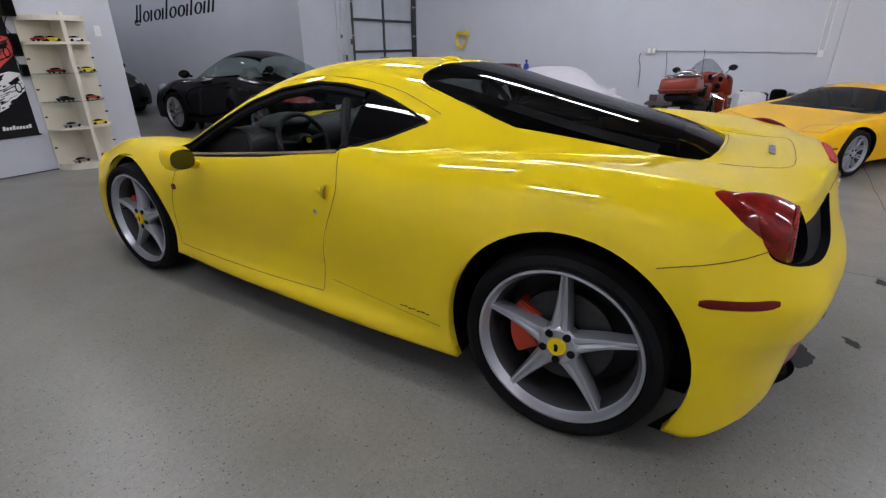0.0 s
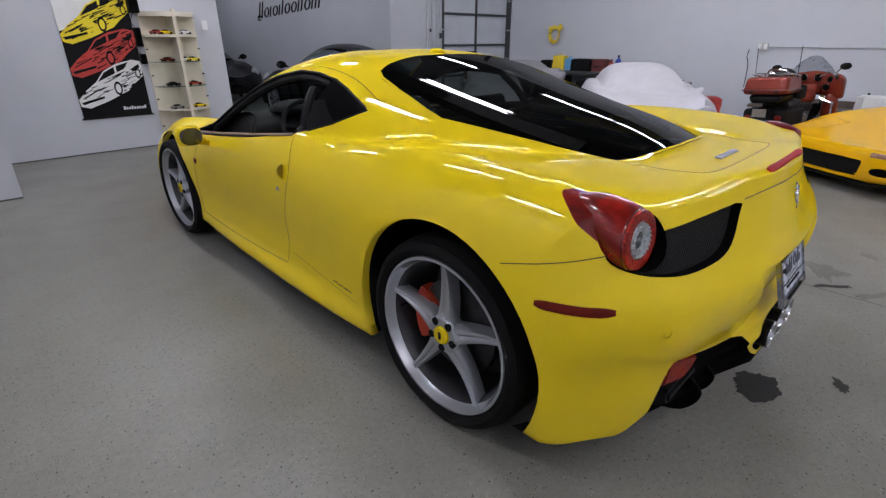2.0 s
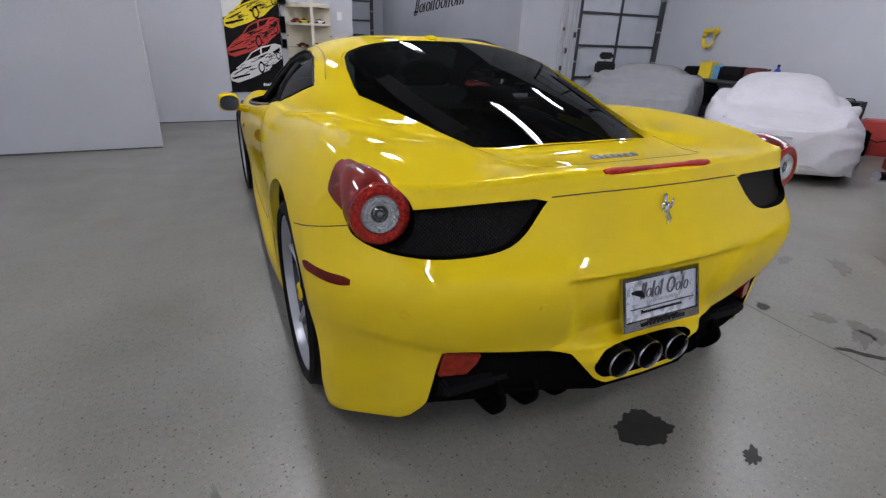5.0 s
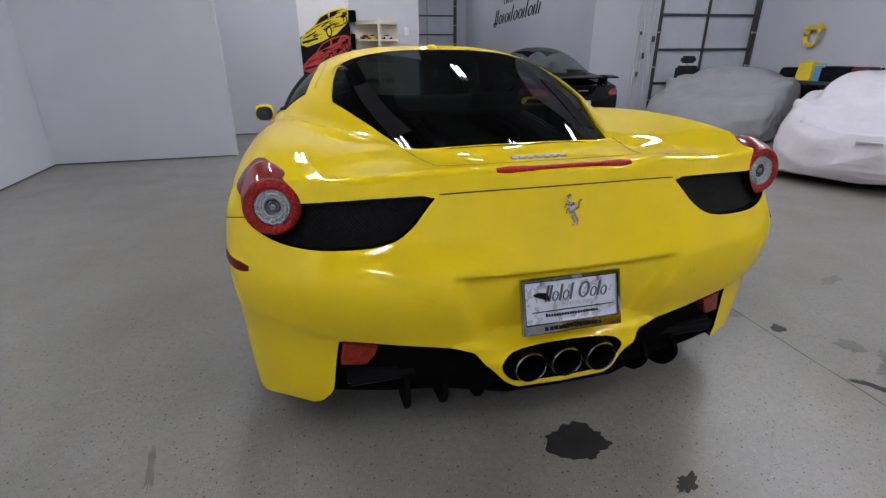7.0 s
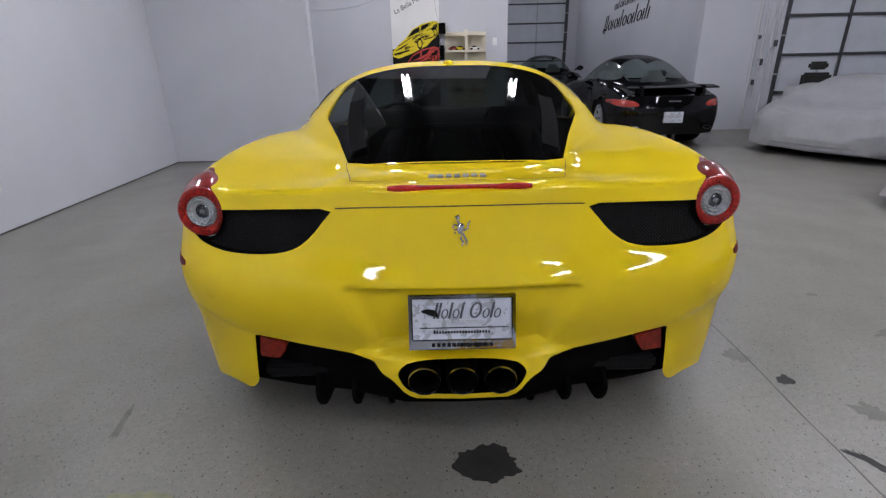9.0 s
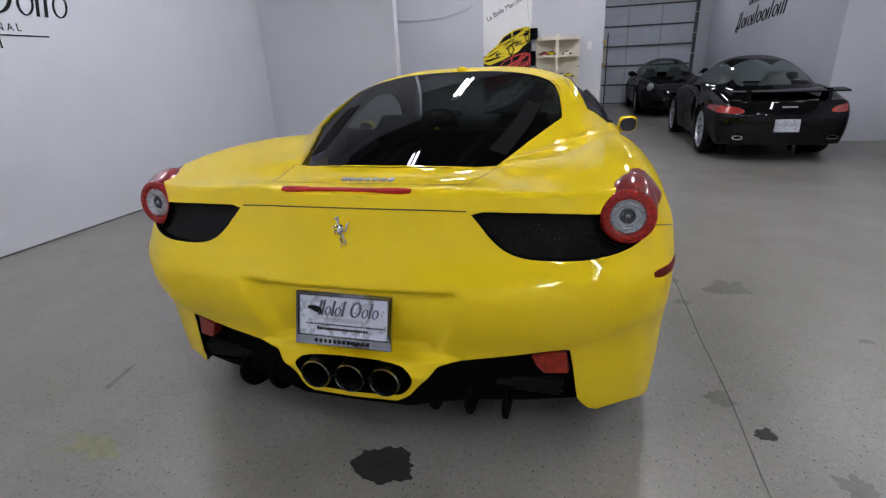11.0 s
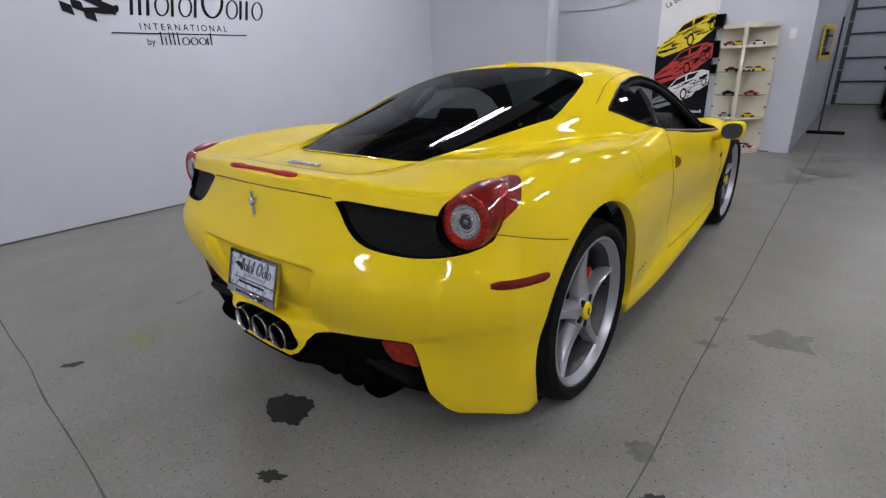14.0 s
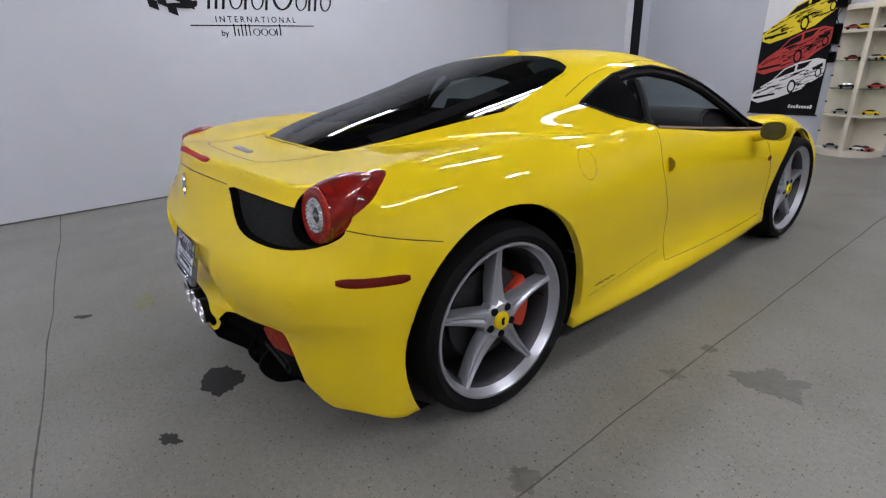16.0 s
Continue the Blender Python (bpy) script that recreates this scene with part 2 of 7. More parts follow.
def cyl(bm, a, b, r0, r1=None, seg=16, caps=True):
    a, b = Vector(a), Vector(b)
    d = b - a
    r = bmesh.ops.create_cone(bm, cap_ends=caps, segments=seg, radius1=r0, radius2=r0 if r1 is None else r1, depth=d.length,
                              matrix=Matrix.Translation((a + b) / 2) @ d.to_track_quat("Z", "Y").to_matrix().to_4x4())
    return r["verts"]


def ball(bm, c, rx, ry=None, rz=None, seg=16, m=None):
    r = bmesh.ops.create_uvsphere(bm, u_segments=seg, v_segments=max(6, seg // 2), radius=1.0,
                                  matrix=Matrix.Translation(c) @ (m or Matrix()) @ Matrix.Diagonal((rx, ry or rx, rz or rx, 1)))
    return r["verts"]


def lathe(bm, prof, seg=48, m=None):
    """Turns a profile of (radius, along) round the x axis."""
    rings = []
    for r, h in prof:
        rings.append([bm.verts.new((h, r * math.cos(2 * math.pi * i / seg), r * math.sin(2 * math.pi * i / seg))) for i in range(seg)])
    for a, b in zip(rings, rings[1:]):
        for i in range(seg):
            j = (i + 1) % seg
            bm.faces.new((a[i], a[j], b[j], b[i]))
    if m is not None:
        bmesh.ops.transform(bm, matrix=m, verts=[v for r in rings for v in r])


def tube(bm, pts, r, seg=8, closed=False):
    pts = [Vector(p) for p in pts]
    rings, n = [], len(pts)
    for i, p in enumerate(pts):
        d = (pts[(i + 1) % n] - pts[i - 1]) if closed else (pts[min(i + 1, n - 1)] - pts[max(i - 1, 0)])
        q = d.to_track_quat("Z", "Y")
        rr = r[i] if isinstance(r, (list, tuple)) else r
        rings.append([bm.verts.new(p + q @ Vector((rr * math.cos(2 * math.pi * k / seg), rr * math.sin(2 * math.pi * k / seg), 0))) for k in range(seg)])
    pairs = list(zip(rings, rings[1:])) + ([(rings[-1], rings[0])] if closed else [])
    for a, b in pairs:
        for k in range(seg):
            bm.faces.new((a[k], a[(k + 1) % seg], b[(k + 1) % seg], b[k]))
    if not closed:
        bm.faces.new(rings[0][::-1])
        bm.faces.new(rings[-1])


def prism(bm, poly, d0, d1, put):
    """A plate with the outline poly (pairs), from depth d0 to d1; put(u, v, d) gives the place."""
    a = [bm.verts.new(put(u, v, d0)) for u, v in poly]
    b = [bm.verts.new(put(u, v, d1)) for u, v in poly]
    fs = [bm.faces.new(a[::-1]), bm.faces.new(b)]
    n = len(poly)
    for i in range(n):
        fs.append(bm.faces.new((a[i], a[(i + 1) % n], b[(i + 1) % n], b[i])))
    bmesh.ops.recalc_face_normals(bm, faces=fs)


def thing(name, label, category, m=None, group="", kind=""):
    e = new(name)
    e.empty_display_size = 0.1
    if m is not None:
        e.matrix_basis = m
    return tagged(e, label, category, group, kind)


def tab(*pairs):
    """A smooth curve (natural cubic spline) through the pairs (place, value)."""
    xs, vs = np.array([p[0] for p in pairs], float), np.array([p[1] for p in pairs], float)
    n, h = len(xs), np.diff(xs)
    a, r = np.eye(n), np.zeros(n)
    for i in range(1, n - 1):
        a[i, i - 1 : i + 2] = h[i - 1], 2 * (h[i - 1] + h[i]), h[i]
        r[i] = 6 * ((vs[i + 1] - vs[i]) / h[i] - (vs[i] - vs[i - 1]) / h[i - 1])
    m = np.linalg.solve(a, r)

    def at(x):
        x = np.clip(np.asarray(x, float), xs[0], xs[-1])
        i = np.clip(np.searchsorted(xs, x) - 1, 0, n - 2)
        p, q, k = xs[i + 1] - x, x - xs[i], h[i]
        return m[i] * p**3 / (6 * k) + m[i + 1] * q**3 / (6 * k) + (vs[i] / k - m[i] * k / 6) * p + (vs[i + 1] / k - m[i + 1] * k / 6) * q

    return at


def smax(a, b, k):
    h = np.clip(0.5 + 0.5 * (b - a) / k, 0, 1)
    return a + (b - a) * h + k * h * (1 - h)


def sstep(a, b, x):
    t = np.clip((x - a) / (b - a), 0, 1)
    return t * t * (3 - 2 * t)


class Shell:
    """A car's skin as rings across its length, closed by a curved tail and nose. Tables are curves along y."""

    def __init__(self, c):
        self.c = c

    def top(self, x, y):
        c = self.c
        xc = c["W"](y) - c["roll"](y)
        s = sstep(c["dish"], 1.0, np.abs(x) / xc)
        base = c["deck"](y) + (c["crest"](y) - c["deck"](y)) * s
        if "ledge" in c:
            base = base + c["ledge"](y) * sstep(0.395, 0.43, np.abs(x)) * (1 - sstep(0.46, 0.70, np.abs(x)))
        zr, zb, wc = c["roof"](y), c["belt"](y), c["cabin"](y)
        r = np.clip(1 - (np.abs(x) / wc) ** c["pw"], 0, 1) ** (1 / c["pq"])
        cab = zb + (zr - zb) * r
        z = smax(base, cab, c["soft"](y))
        return z

    def mesh(self, ny=110, n1=28, n2=9, n3=20, n4=5, nc=26):
        c = self.c
        y0, y1 = c["y0"], c["y1"]
        st = np.linspace(0, 1, ny)
        ys = y0 + (y1 - y0) * (st + 0.06 * np.sin(2 * np.pi * st) / (2 * np.pi) * -1)
        rings = []
        for y in ys:
            pr = ((c["yw0"] - y) / (c["yw0"] - y0)) ** 2 if y < c["yw0"] else 0.0
            pf = ((y - c["yw1"]) / (y1 - c["yw1"])) ** 2 if y > c["yw1"] else 0.0
            W, roll, zm, zb, Ws, tk = [float(c[k](y)) for k in ("W", "roll", "wide", "sill", "foot", "tuck")]
            skirt = float(c["skirt"](y)) if "skirt" in c else 0.0
            xc = W - roll
            xs = np.linspace(0, 1, n1) ** 0.85 * xc
            yy = y + pr * (c["tail"](xs, 0.92 * 0 + c["ztop"]) + c["rr"] - y0) + pf * (c["nose"](xs, c["ztopf"]) - c["rf"] - y1)
            zs = self.top(xs, yy)
            pts = [(x, q, z) for x, q, z in zip(xs, yy, zs)]
            ze = zs[-1]
            side = []
            for a in np.linspace(0, np.pi / 2, n2)[1:]:
                side.append((xc + roll * math.sin(a), zm + (ze - zm) * math.cos(a)))
            for q in np.linspace(0, 1, n3)[1:]:
                side.append((W + (Ws - W) * q**2 - tk * math.sin(math.pi * q**1.35) ** 2 + skirt * float(sstep(0.80, 0.93, q)), zm + (zb - zm) * q))
            for q in np.linspace(1, 0, n4)[1:]:
                side.append((Ws * q, zb))
            for x, z in side:
                q = y + pr * (float(c["tail"](x, z)) + c["rr"] - y0) + pf * (float(c["nose"](x, z)) - c["rf"] - y1)
                pts.append((x, q, z))
            rings.append(np.array(pts))
        mid = c["mid"]

        def cap(ring, fn, r, rho, sgn):
            out = []
            sh = ring.copy()
            for i in range(1, 5):
                a = i / 4 * np.pi / 2
                s = 1 - rho * (1 - math.cos(a))
                p = sh.copy()
                p[:, 0] = sh[:, 0] * s
                p[:, 2] = mid + (sh[:, 2] - mid) * s
                p[:, 1] = [float(fn(x, z)) for x, z in zip(p[:, 0], p[:, 2])]
                p[:, 1] += sgn * r * (1 - math.sin(a))
                out.append(p)
            for s in 1 - rho - (0.98 - rho) * np.linspace(0, 1, nc)[1:] ** (1.5 if nc > 30 else 1.0):
                p = sh.copy()
                p[:, 0] = sh[:, 0] * s
                p[:, 2] = mid + (sh[:, 2] - mid) * s
                p[:, 1] = [float(fn(x, z)) for x, z in zip(p[:, 0], p[:, 2])]
                out.append(p)
            return out

        rings = cap(rings[0], c["tail"], c["rr"], 0.035, 1)[::-1] + rings + cap(rings[-1], c["nose"], c["rf"], 0.06, -1)
        bm = bmesh.new()
        n = len(rings[0])
        vv = []
        for ring in rings:
            right = [bm.verts.new(p) for p in ring]
            left = [right[0]] + [bm.verts.new((-p[0], p[1], p[2])) for p in ring[1:-1]] + [right[-1]]
            vv.append(right + left[1:-1][::-1])
        m = len(vv[0])
        for a, b in zip(vv, vv[1:]):
            for i in range(m):
                bm.faces.new((a[i], b[i], b[(i + 1) % m], a[(i + 1) % m]))
        bm.faces.new(vv[0])
        bm.faces.new(vv[-1][::-1])
        bmesh.ops.recalc_face_normals(bm, faces=bm.faces)
        return bm


def inside(poly, u, v):
    k, n = False, len(poly)
    for i in range(n):
        (a, b), (c, d) = poly[i], poly[i - 1]
        if (b > v) != (d > v) and u < (c - a) * (v - b) / (d - b) + a:
            k = not k
    return k


def cut(bm, poly, axis, want):
    """Cuts an outline, seen along an axis, into the faces that want() accepts, and gives those inside it."""
    ax = [i for i in range(3) if i != axis]
    us, vs = [p[0] for p in poly], [p[1] for p in poly]
    lo, hi = (min(us) - 0.06, min(vs) - 0.06), (max(us) + 0.06, max(vs) + 0.06)

    def near():
        out = []
        for f in bm.faces:
            c = f.calc_center_median()
            if lo[0] < c[ax[0]] < hi[0] and lo[1] < c[ax[1]] < hi[1] and want(c, f.normal):
                out.append(f)
        return out

    fs = set(near())
    for i in range(len(poly)):
        p, q = poly[i - 1], poly[i]
        a, b = (min(p[0], q[0]), min(p[1], q[1])), (max(p[0], q[0]), max(p[1], q[1]))
        hit = []
        for f in fs:
            w = [(v.co[ax[0]], v.co[ax[1]]) for v in f.verts]
            if min(x for x, _ in w) <= b[0] + 1e-4 and max(x for x, _ in w) >= a[0] - 1e-4 and min(y for _, y in w) <= b[1] + 1e-4 and max(y for _, y in w) >= a[1] - 1e-4:
                hit.append(f)
        if not hit:
            continue
        no, co = [0.0] * 3, [0.0] * 3
        no[ax[0]], no[ax[1]] = q[1] - p[1], p[0] - q[0]
        co[ax[0]], co[ax[1]] = p
        geom = set(hit) | {e for f in hit for e in f.edges} | {v for f in hit for v in f.verts}
        r = bmesh.ops.bisect_plane(bm, geom=list(geom), dist=1e-6, plane_co=co, plane_no=no)
        fs = {f for f in fs if f.is_valid} | {g for g in r["geom"] if isinstance(g, bmesh.types.BMFace)}
    bm.normal_update()
    return [f for f in near() if inside(poly, f.calc_center_median()[ax[0]], f.calc_center_median()[ax[1]])]


def take(bm, faces, push=(0, 0, 0), thick=0.0):
    """Takes faces out of bm into a bmesh of their own."""
    out = bmesh.new()
    made = {}
    for f in faces:
        vs = []
        for v in f.verts:
            if v not in made:
                made[v] = out.verts.new(v.co + Vector(push))
            vs.append(made[v])
        out.faces.new(vs)
    bmesh.ops.delete(bm, geom=faces, context="FACES")
    if thick:
        r = bmesh.ops.solidify(out, geom=out.faces[:], thickness=thick)
    return out


def smooth_poly(pts, n=4):
    """Rounds a closed outline (Chaikin)."""
    for _ in range(n):
        out = []
        for i in range(len(pts)):
            p, q = pts[i], pts[(i + 1) % len(pts)]
            out += [(0.75 * p[0] + 0.25 * q[0], 0.75 * p[1] + 0.25 * q[1]), (0.25 * p[0] + 0.75 * q[0], 0.25 * p[1] + 0.75 * q[1])]
        pts = out
    return pts


def circle(u, v, r, n=40, a0=0.0):
    return [(u + r * math.cos(a0 + 2 * math.pi * i / n), v + r * math.sin(a0 + 2 * math.pi * i / n)) for i in range(n)]


# ---- the room ----
def wall(name, x0, x1, y0, y1, z0, z1, material, label, holes=()):
    bm = boxbm(x0, x1, y0, y1, z0, z1)
    return tagged(part(name, bm, material, smooth=False), label, "wall", kind="structure")


tagged(part("floor", boxbm(XL - 0.3, XR + 0.4, YB - 0.2, YD + 0.3, -0.15, 0.0), M_FLOOR, smooth=False), "grey sealed concrete floor with dark flecks and stains", "floor", kind="structure")
tagged(part("ceiling", boxbm(XL - 0.3, XR + 0.4, YB - 0.2, YD + 0.3, CEIL, CEIL + 0.15), M_CEIL, smooth=False), "unseen garage ceiling, kept dark to hold down reflections", "ceiling", kind="structure")
wall("wall_west", XL - 0.2, XL, YB, 4.58, 0, CEIL, M_WHITE, "white painted block wall with a black painted sign")
# wall_south is unseen; its pale tone bounces light onto the rear bumper.
wall("wall_south", XL - 0.2, XR + 0.3, YB - 0.2, YB, 0, CEIL, M_BACKWALL, "unseen pale rear wall that lightens the coupe's tail")
wall("wall_east", XR, XR + 0.2, YB, YG + 0.2, 0, CEIL, M_WHITE, "white painted wall behind the parked vehicles")
wall("wall_pilaster", XR - 0.06, XR, -3.6, -1.32, 0, CEIL, M_WHITE, "shallow white pilaster on the wall")
wall("wall_panel", XL - 0.2, -1.68, 4.58, 4.72, 0, CEIL, M_WHITE, "white partition wall with a free end")
wall("wall_recess", -2.60, -2.40, 4.72, YP + 0.2, 0, CEIL, M_WHITE, "white wall inside the recess")
wall("wall_north", -2.60, 1.02, YP, YP + 0.25, 0, CEIL, M_WHITE, "white wall with the poster and the model shelf")
wall("wall_partition", 0.80, 1.02, YP + 0.25, YD, 0, CEIL, M_WHITE, "white partition along the deep bay")
wall("wall_script", XS, XS + 0.2, YG + 0.2, YD, 0, CEIL, M_WHITE, "pale wall of the deep bay with black script on it")
wall("wall_pier", XS, 5.46, YG, YG + 0.2, 0, CEIL, M_WHITE, "white pier beside the roller door")
wall("wall_door_side", 7.66, XR + 0.2, YG, YG + 0.2, 0, CEIL, M_WHITE, "narrow white jamb beside the roller door")
wall("wall_lintel", 5.46, 7.66, YG, YG + 0.2, 3.54, CEIL, M_WHITE, "white lintel above the roller door")
wall("wall_bay_left", 0.80, 1.10, YD, YD + 0.2, 0, CEIL, M_WHITE, "white jamb beside the far roller door")
wall("wall_bay_right", 3.86, XS + 0.2, YD, YD + 0.2, 0, CEIL, M_WHITE, "white jamb beside the far roller door")
wall("wall_bay_lintel", 1.10, 3.86, YD, YD + 0.2, 3.3, CEIL, M_WHITE, "white lintel above the far roller door")

# Thin dark strips where the walls meet the floor.
for nm, b in (("foot_line_west", (XL, XL + 0.006, YB, 4.574, 0.001, 0.014)), ("foot_line_panel", (XL + 0.006, -1.682, 4.574, 4.58, 0.001, 0.014)), ("foot_line_north", (-2.394, 0.80, YP - 0.006, YP, 0.001, 0.014)), ("foot_line_east", (XR - 0.006, XR, -1.30, YG, 0.001, 0.014))):
    tagged(part(nm, boxbm(*b), M_JOINT, smooth=False), "thin dark line along the foot of the wall", "trim", kind="structure")
tagged(part("trim_recess", boxbm(-2.398, -2.37, 5.80, 6.03, 0.002, CEIL), M_BLACK, smooth=False), "dark upright strip on the wall inside the recess", "trim", kind="structure")


def roller_door(name, x0, x1, y, cols, rows, h, label):
    """A sectional door: recessed panels between dark rails and stiles."""
    d = thing(name, label, "garage door", pose(x0, y, 0), kind="structure")
    w = x1 - x0
    for r in range(rows):
        for c in range(cols):
            part("panel", boxbm(c * w / cols + 0.005, (c + 1) * w / cols - 0.005, 0.04, 0.075, r * h + 0.008, (r + 1) * h - 0.008), M_DOORPANEL, d, smooth=False)
    for r in range(rows + 1):
        part("rail", boxbm(0, w, 0.0, 0.04, max(0, r * h - 0.022), r * h + 0.022), M_DOORBAR, d, smooth=False, bevel=0.004)
    for c in range(1, cols):
        part("stile", boxbm(c * w / cols - 0.018, c * w / cols + 0.018, 0.004, 0.039, 0, rows * h), M_DOORBAR if name == "door_near" else M_WALLTRIM, d, smooth=False)
    for x in (0.0, w):
        part("track", boxbm(x - 0.045, x + 0.045, -0.05, 0.03, 0, rows * h), M_DOORBAR, d, "dark steel guide track", smooth=False, bevel=0.006)
        for r in range(rows):
            bm = bmesh.new()
            cyl(bm, (x - 0.05, -0.03, (r + 0.5) * h), (x + 0.05, -0.03, (r + 0.5) * h), 0.025, seg=10)
            part("roller", bm, M_STEEL, d)
    return d


roller_door("door_near", 5.50, 7.62, YG + 0.06, 2, 6, 0.59, "pale sectional roller door with dark steel rails")
roller_door("door_far", 1.14, 3.82, YD + 0.06, 3, 6, 0.535, "tall pale sectional roller door at the end of the bay")


def tube_lamp(x, y, length, along="y"):
    d = thing("ceiling_light", "twin-tube white fluorescent batten, out of view under the ceiling", "ceiling light", pose(x, y, CEIL - 0.55, 0, 0, 0 if along == "y" else 90), group="fluorescent battens")
    bm = bmesh.new()
    box(bm, -0.09, 0.09, -length / 2, length / 2, 0.03, 0.09)
    part("housing", bm, M_HOUSING, d, smooth=False, bevel=0.01)
    for sx in (-0.055, 0.055):
        bm = bmesh.new()
        cyl(bm, (sx, -length / 2 + 0.04, 0.0), (sx, length / 2 - 0.04, 0.0), 0.019, seg=10)
        part("tube", bm, M_TUBE, d, "lit white fluorescent tube")
        for s in (-1, 1):
            part("socket", boxbm(sx - 0.018, sx + 0.018, s * (length / 2 - 0.02) - 0.015, s * (length / 2 - 0.02) + 0.015, -0.022, 0.032), M_HOUSING, d, smooth=False)
    for s in (-1, 1):
        bm = bmesh.new()
        cyl(bm, (0, s * length * 0.35, 0.09), (0, s * length * 0.35, 0.55), 0.006, seg=6)
        part("chain", bm, M_STEEL, d)


for lx, ys in ((-1.85, (-4.7, -2.7)), (2.4, (-4.7, -2.7)), (4.2, (-3.6, 0.65, 1.95)), (-0.84, (1.95,)), (1.45, (1.95,))):
    for ly in ys:
        tube_lamp(lx, ly, 1.25)
# The first three are added fill battens; flank streaks point to the last.
for lx, ly, length in ((-0.84, 4.9, 1.0), (1.45, 4.9, 0.6), (4.2, 4.4, 0.9), (-2.7, 1.0, 1.0)):
    tube_lamp(lx, ly, length)
# Unseen battens added to keep the deep bay from going dark.
for ly in (8.6, 12.0):
    tube_lamp(2.4, ly, 0.75)


# ---- the yellow coupe ----
def wheel(parent, x, y, r, side, rim=0.274, w=0.29, kind="star"):
    """A wheel under a car: the rim with its spokes; tyre, disc, caliper and cap below it. side: +1 outwards to +x."""
    m = Matrix.Diagonal((side, 1, 1, 1))
    bm = bmesh.new()
    o = 0.0
    lathe(bm, [(rim - 0.022, -0.034), (rim - 0.018, -0.028), (rim - 0.015, -0.022), (rim - 0.011, -0.010), (rim - 0.006, 0.0), (rim + 0.004, -0.001), (rim + 0.006, -0.012)], 72)
    lathe(bm, [(0.001, -0.022), (0.062, -0.022), (0.074, -0.032), (0.078, -0.07), (0.03, -0.09)], 40)
    n = 5 if kind == "star" else 10

    arms = []

    def spoke(a, half0, half1, r0, r1):
        arm = bmesh.new()
        ca, sa = math.cos(a), math.sin(a)

        def at(rr, t, d):
            return (d, rr * ca - t * sa, rr * sa + t * ca)

        rows = []
        for q in np.linspace(0, 1, 9):
            rr = r0 + (r1 - r0) * q
            h = half0 + (half1 - half0) * q**0.8
            dp = -0.020 - 0.014 * math.sin(math.pi * q) - 0.004 * q
            rows.append([arm.verts.new(at(rr, t, d)) for t, d in ((-h, dp - 0.05), (-h, dp - 0.016), (-h * 0.72, dp - 0.002), (-h * 0.30, dp), (0, dp - 0.007), (h * 0.30, dp), (h * 0.72, dp - 0.002), (h, dp - 0.016), (h, dp - 0.05))])
        for p, w2 in zip(rows, rows[1:]):
            for i in range(8):
                arm.faces.new((p[i], w2[i], w2[i + 1], p[i + 1]))
        bmesh.ops.recalc_face_normals(arm, faces=arm.faces)
        bmesh.ops.transform(arm, matrix=m, verts=arm.verts)
        if side < 0:
            bmesh.ops.reverse_faces(arm, faces=arm.faces)
        arms.append(arm)

    for i in range(n):
        a = 2 * math.pi * i / n + math.pi / 2
        if kind == "star":
            spoke(a, 0.042, 0.014, 0.040, rim - 0.016)
        else:
            spoke(a - 0.09, 0.014, 0.012, 0.05, rim - 0.016)
            spoke(a + 0.09, 0.014, 0.012, 0.05, rim - 0.016)
    bmesh.ops.recalc_face_normals(bm, faces=bm.faces)
    bmesh.ops.transform(bm, matrix=m, verts=bm.verts)
    if side < 0:
        bmesh.ops.reverse_faces(bm, faces=bm.faces)
    wl = part("wheel", bm, M_SILVER, parent, "silver five-spoke alloy wheel" if kind == "star" else "silver multi-spoke alloy wheel")
    wl.matrix_basis = pose(x, y, r)
    for arm in arms:
        part("spoke", arm, M_SILVER, wl)
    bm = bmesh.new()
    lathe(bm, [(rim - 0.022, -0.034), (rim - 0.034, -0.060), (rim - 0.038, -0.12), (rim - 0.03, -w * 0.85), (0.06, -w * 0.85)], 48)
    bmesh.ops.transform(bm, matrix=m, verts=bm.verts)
    part("rim_barrel", bm, M_BARRELSHADE, wl, "shaded inner rim")
    bm = bmesh.new()
    k = r - rim
    lathe(bm, [(rim + 0.004, -0.012), (rim + 0.012, 0.004), (rim + k * 0.45, 0.012), (rim + k * 0.8, 0.0), (r - 0.012, -0.016), (r - 0.002, -0.034), (r, -0.06), (r, -w + 0.05), (r - 0.012, -w + 0.02), (rim, -w + 0.04), (rim - 0.03, -w + 0.05)], 72)
    bmesh.ops.transform(bm, matrix=m, verts=bm.verts)
    bmesh.ops.recalc_face_normals(bm, faces=bm.faces)
    part("tyre", bm, M_RUBBER, wl, "black low-profile tyre")
    bm = bmesh.new()
    lathe(bm, [(0.07, -0.10), (0.175, -0.10), (0.178, -0.105), (0.178, -0.128), (0.07, -0.128)], 48)
    bmesh.ops.transform(bm, matrix=m, verts=bm.verts)
    bmesh.ops.recalc_face_normals(bm, faces=bm.faces)
    part("brake_disc", bm, M_DISC, wl, "steel brake disc")
    bm = bmesh.new()
    pol = [(0.10 * math.cos(a), 0.10 * math.sin(a)) for a in np.linspace(-0.6, 0.6, 8)] + [(0.20 * math.cos(a), 0.20 * math.sin(a)) for a in np.linspace(0.6, -0.6, 8)]
    prism(bm, pol, -0.14, -0.075, lambda u, v, d: (d * side, u, v))
    part("caliper", bm, M_CALIPER, wl, "red brake caliper", bevel=0.006)
    bm = bmesh.new()
    lathe(bm, [(0.0005, -0.011), (0.029, -0.011), (0.034, -0.015), (0.035, -0.026)], 28)
    bmesh.ops.transform(bm, matrix=m, verts=bm.verts)
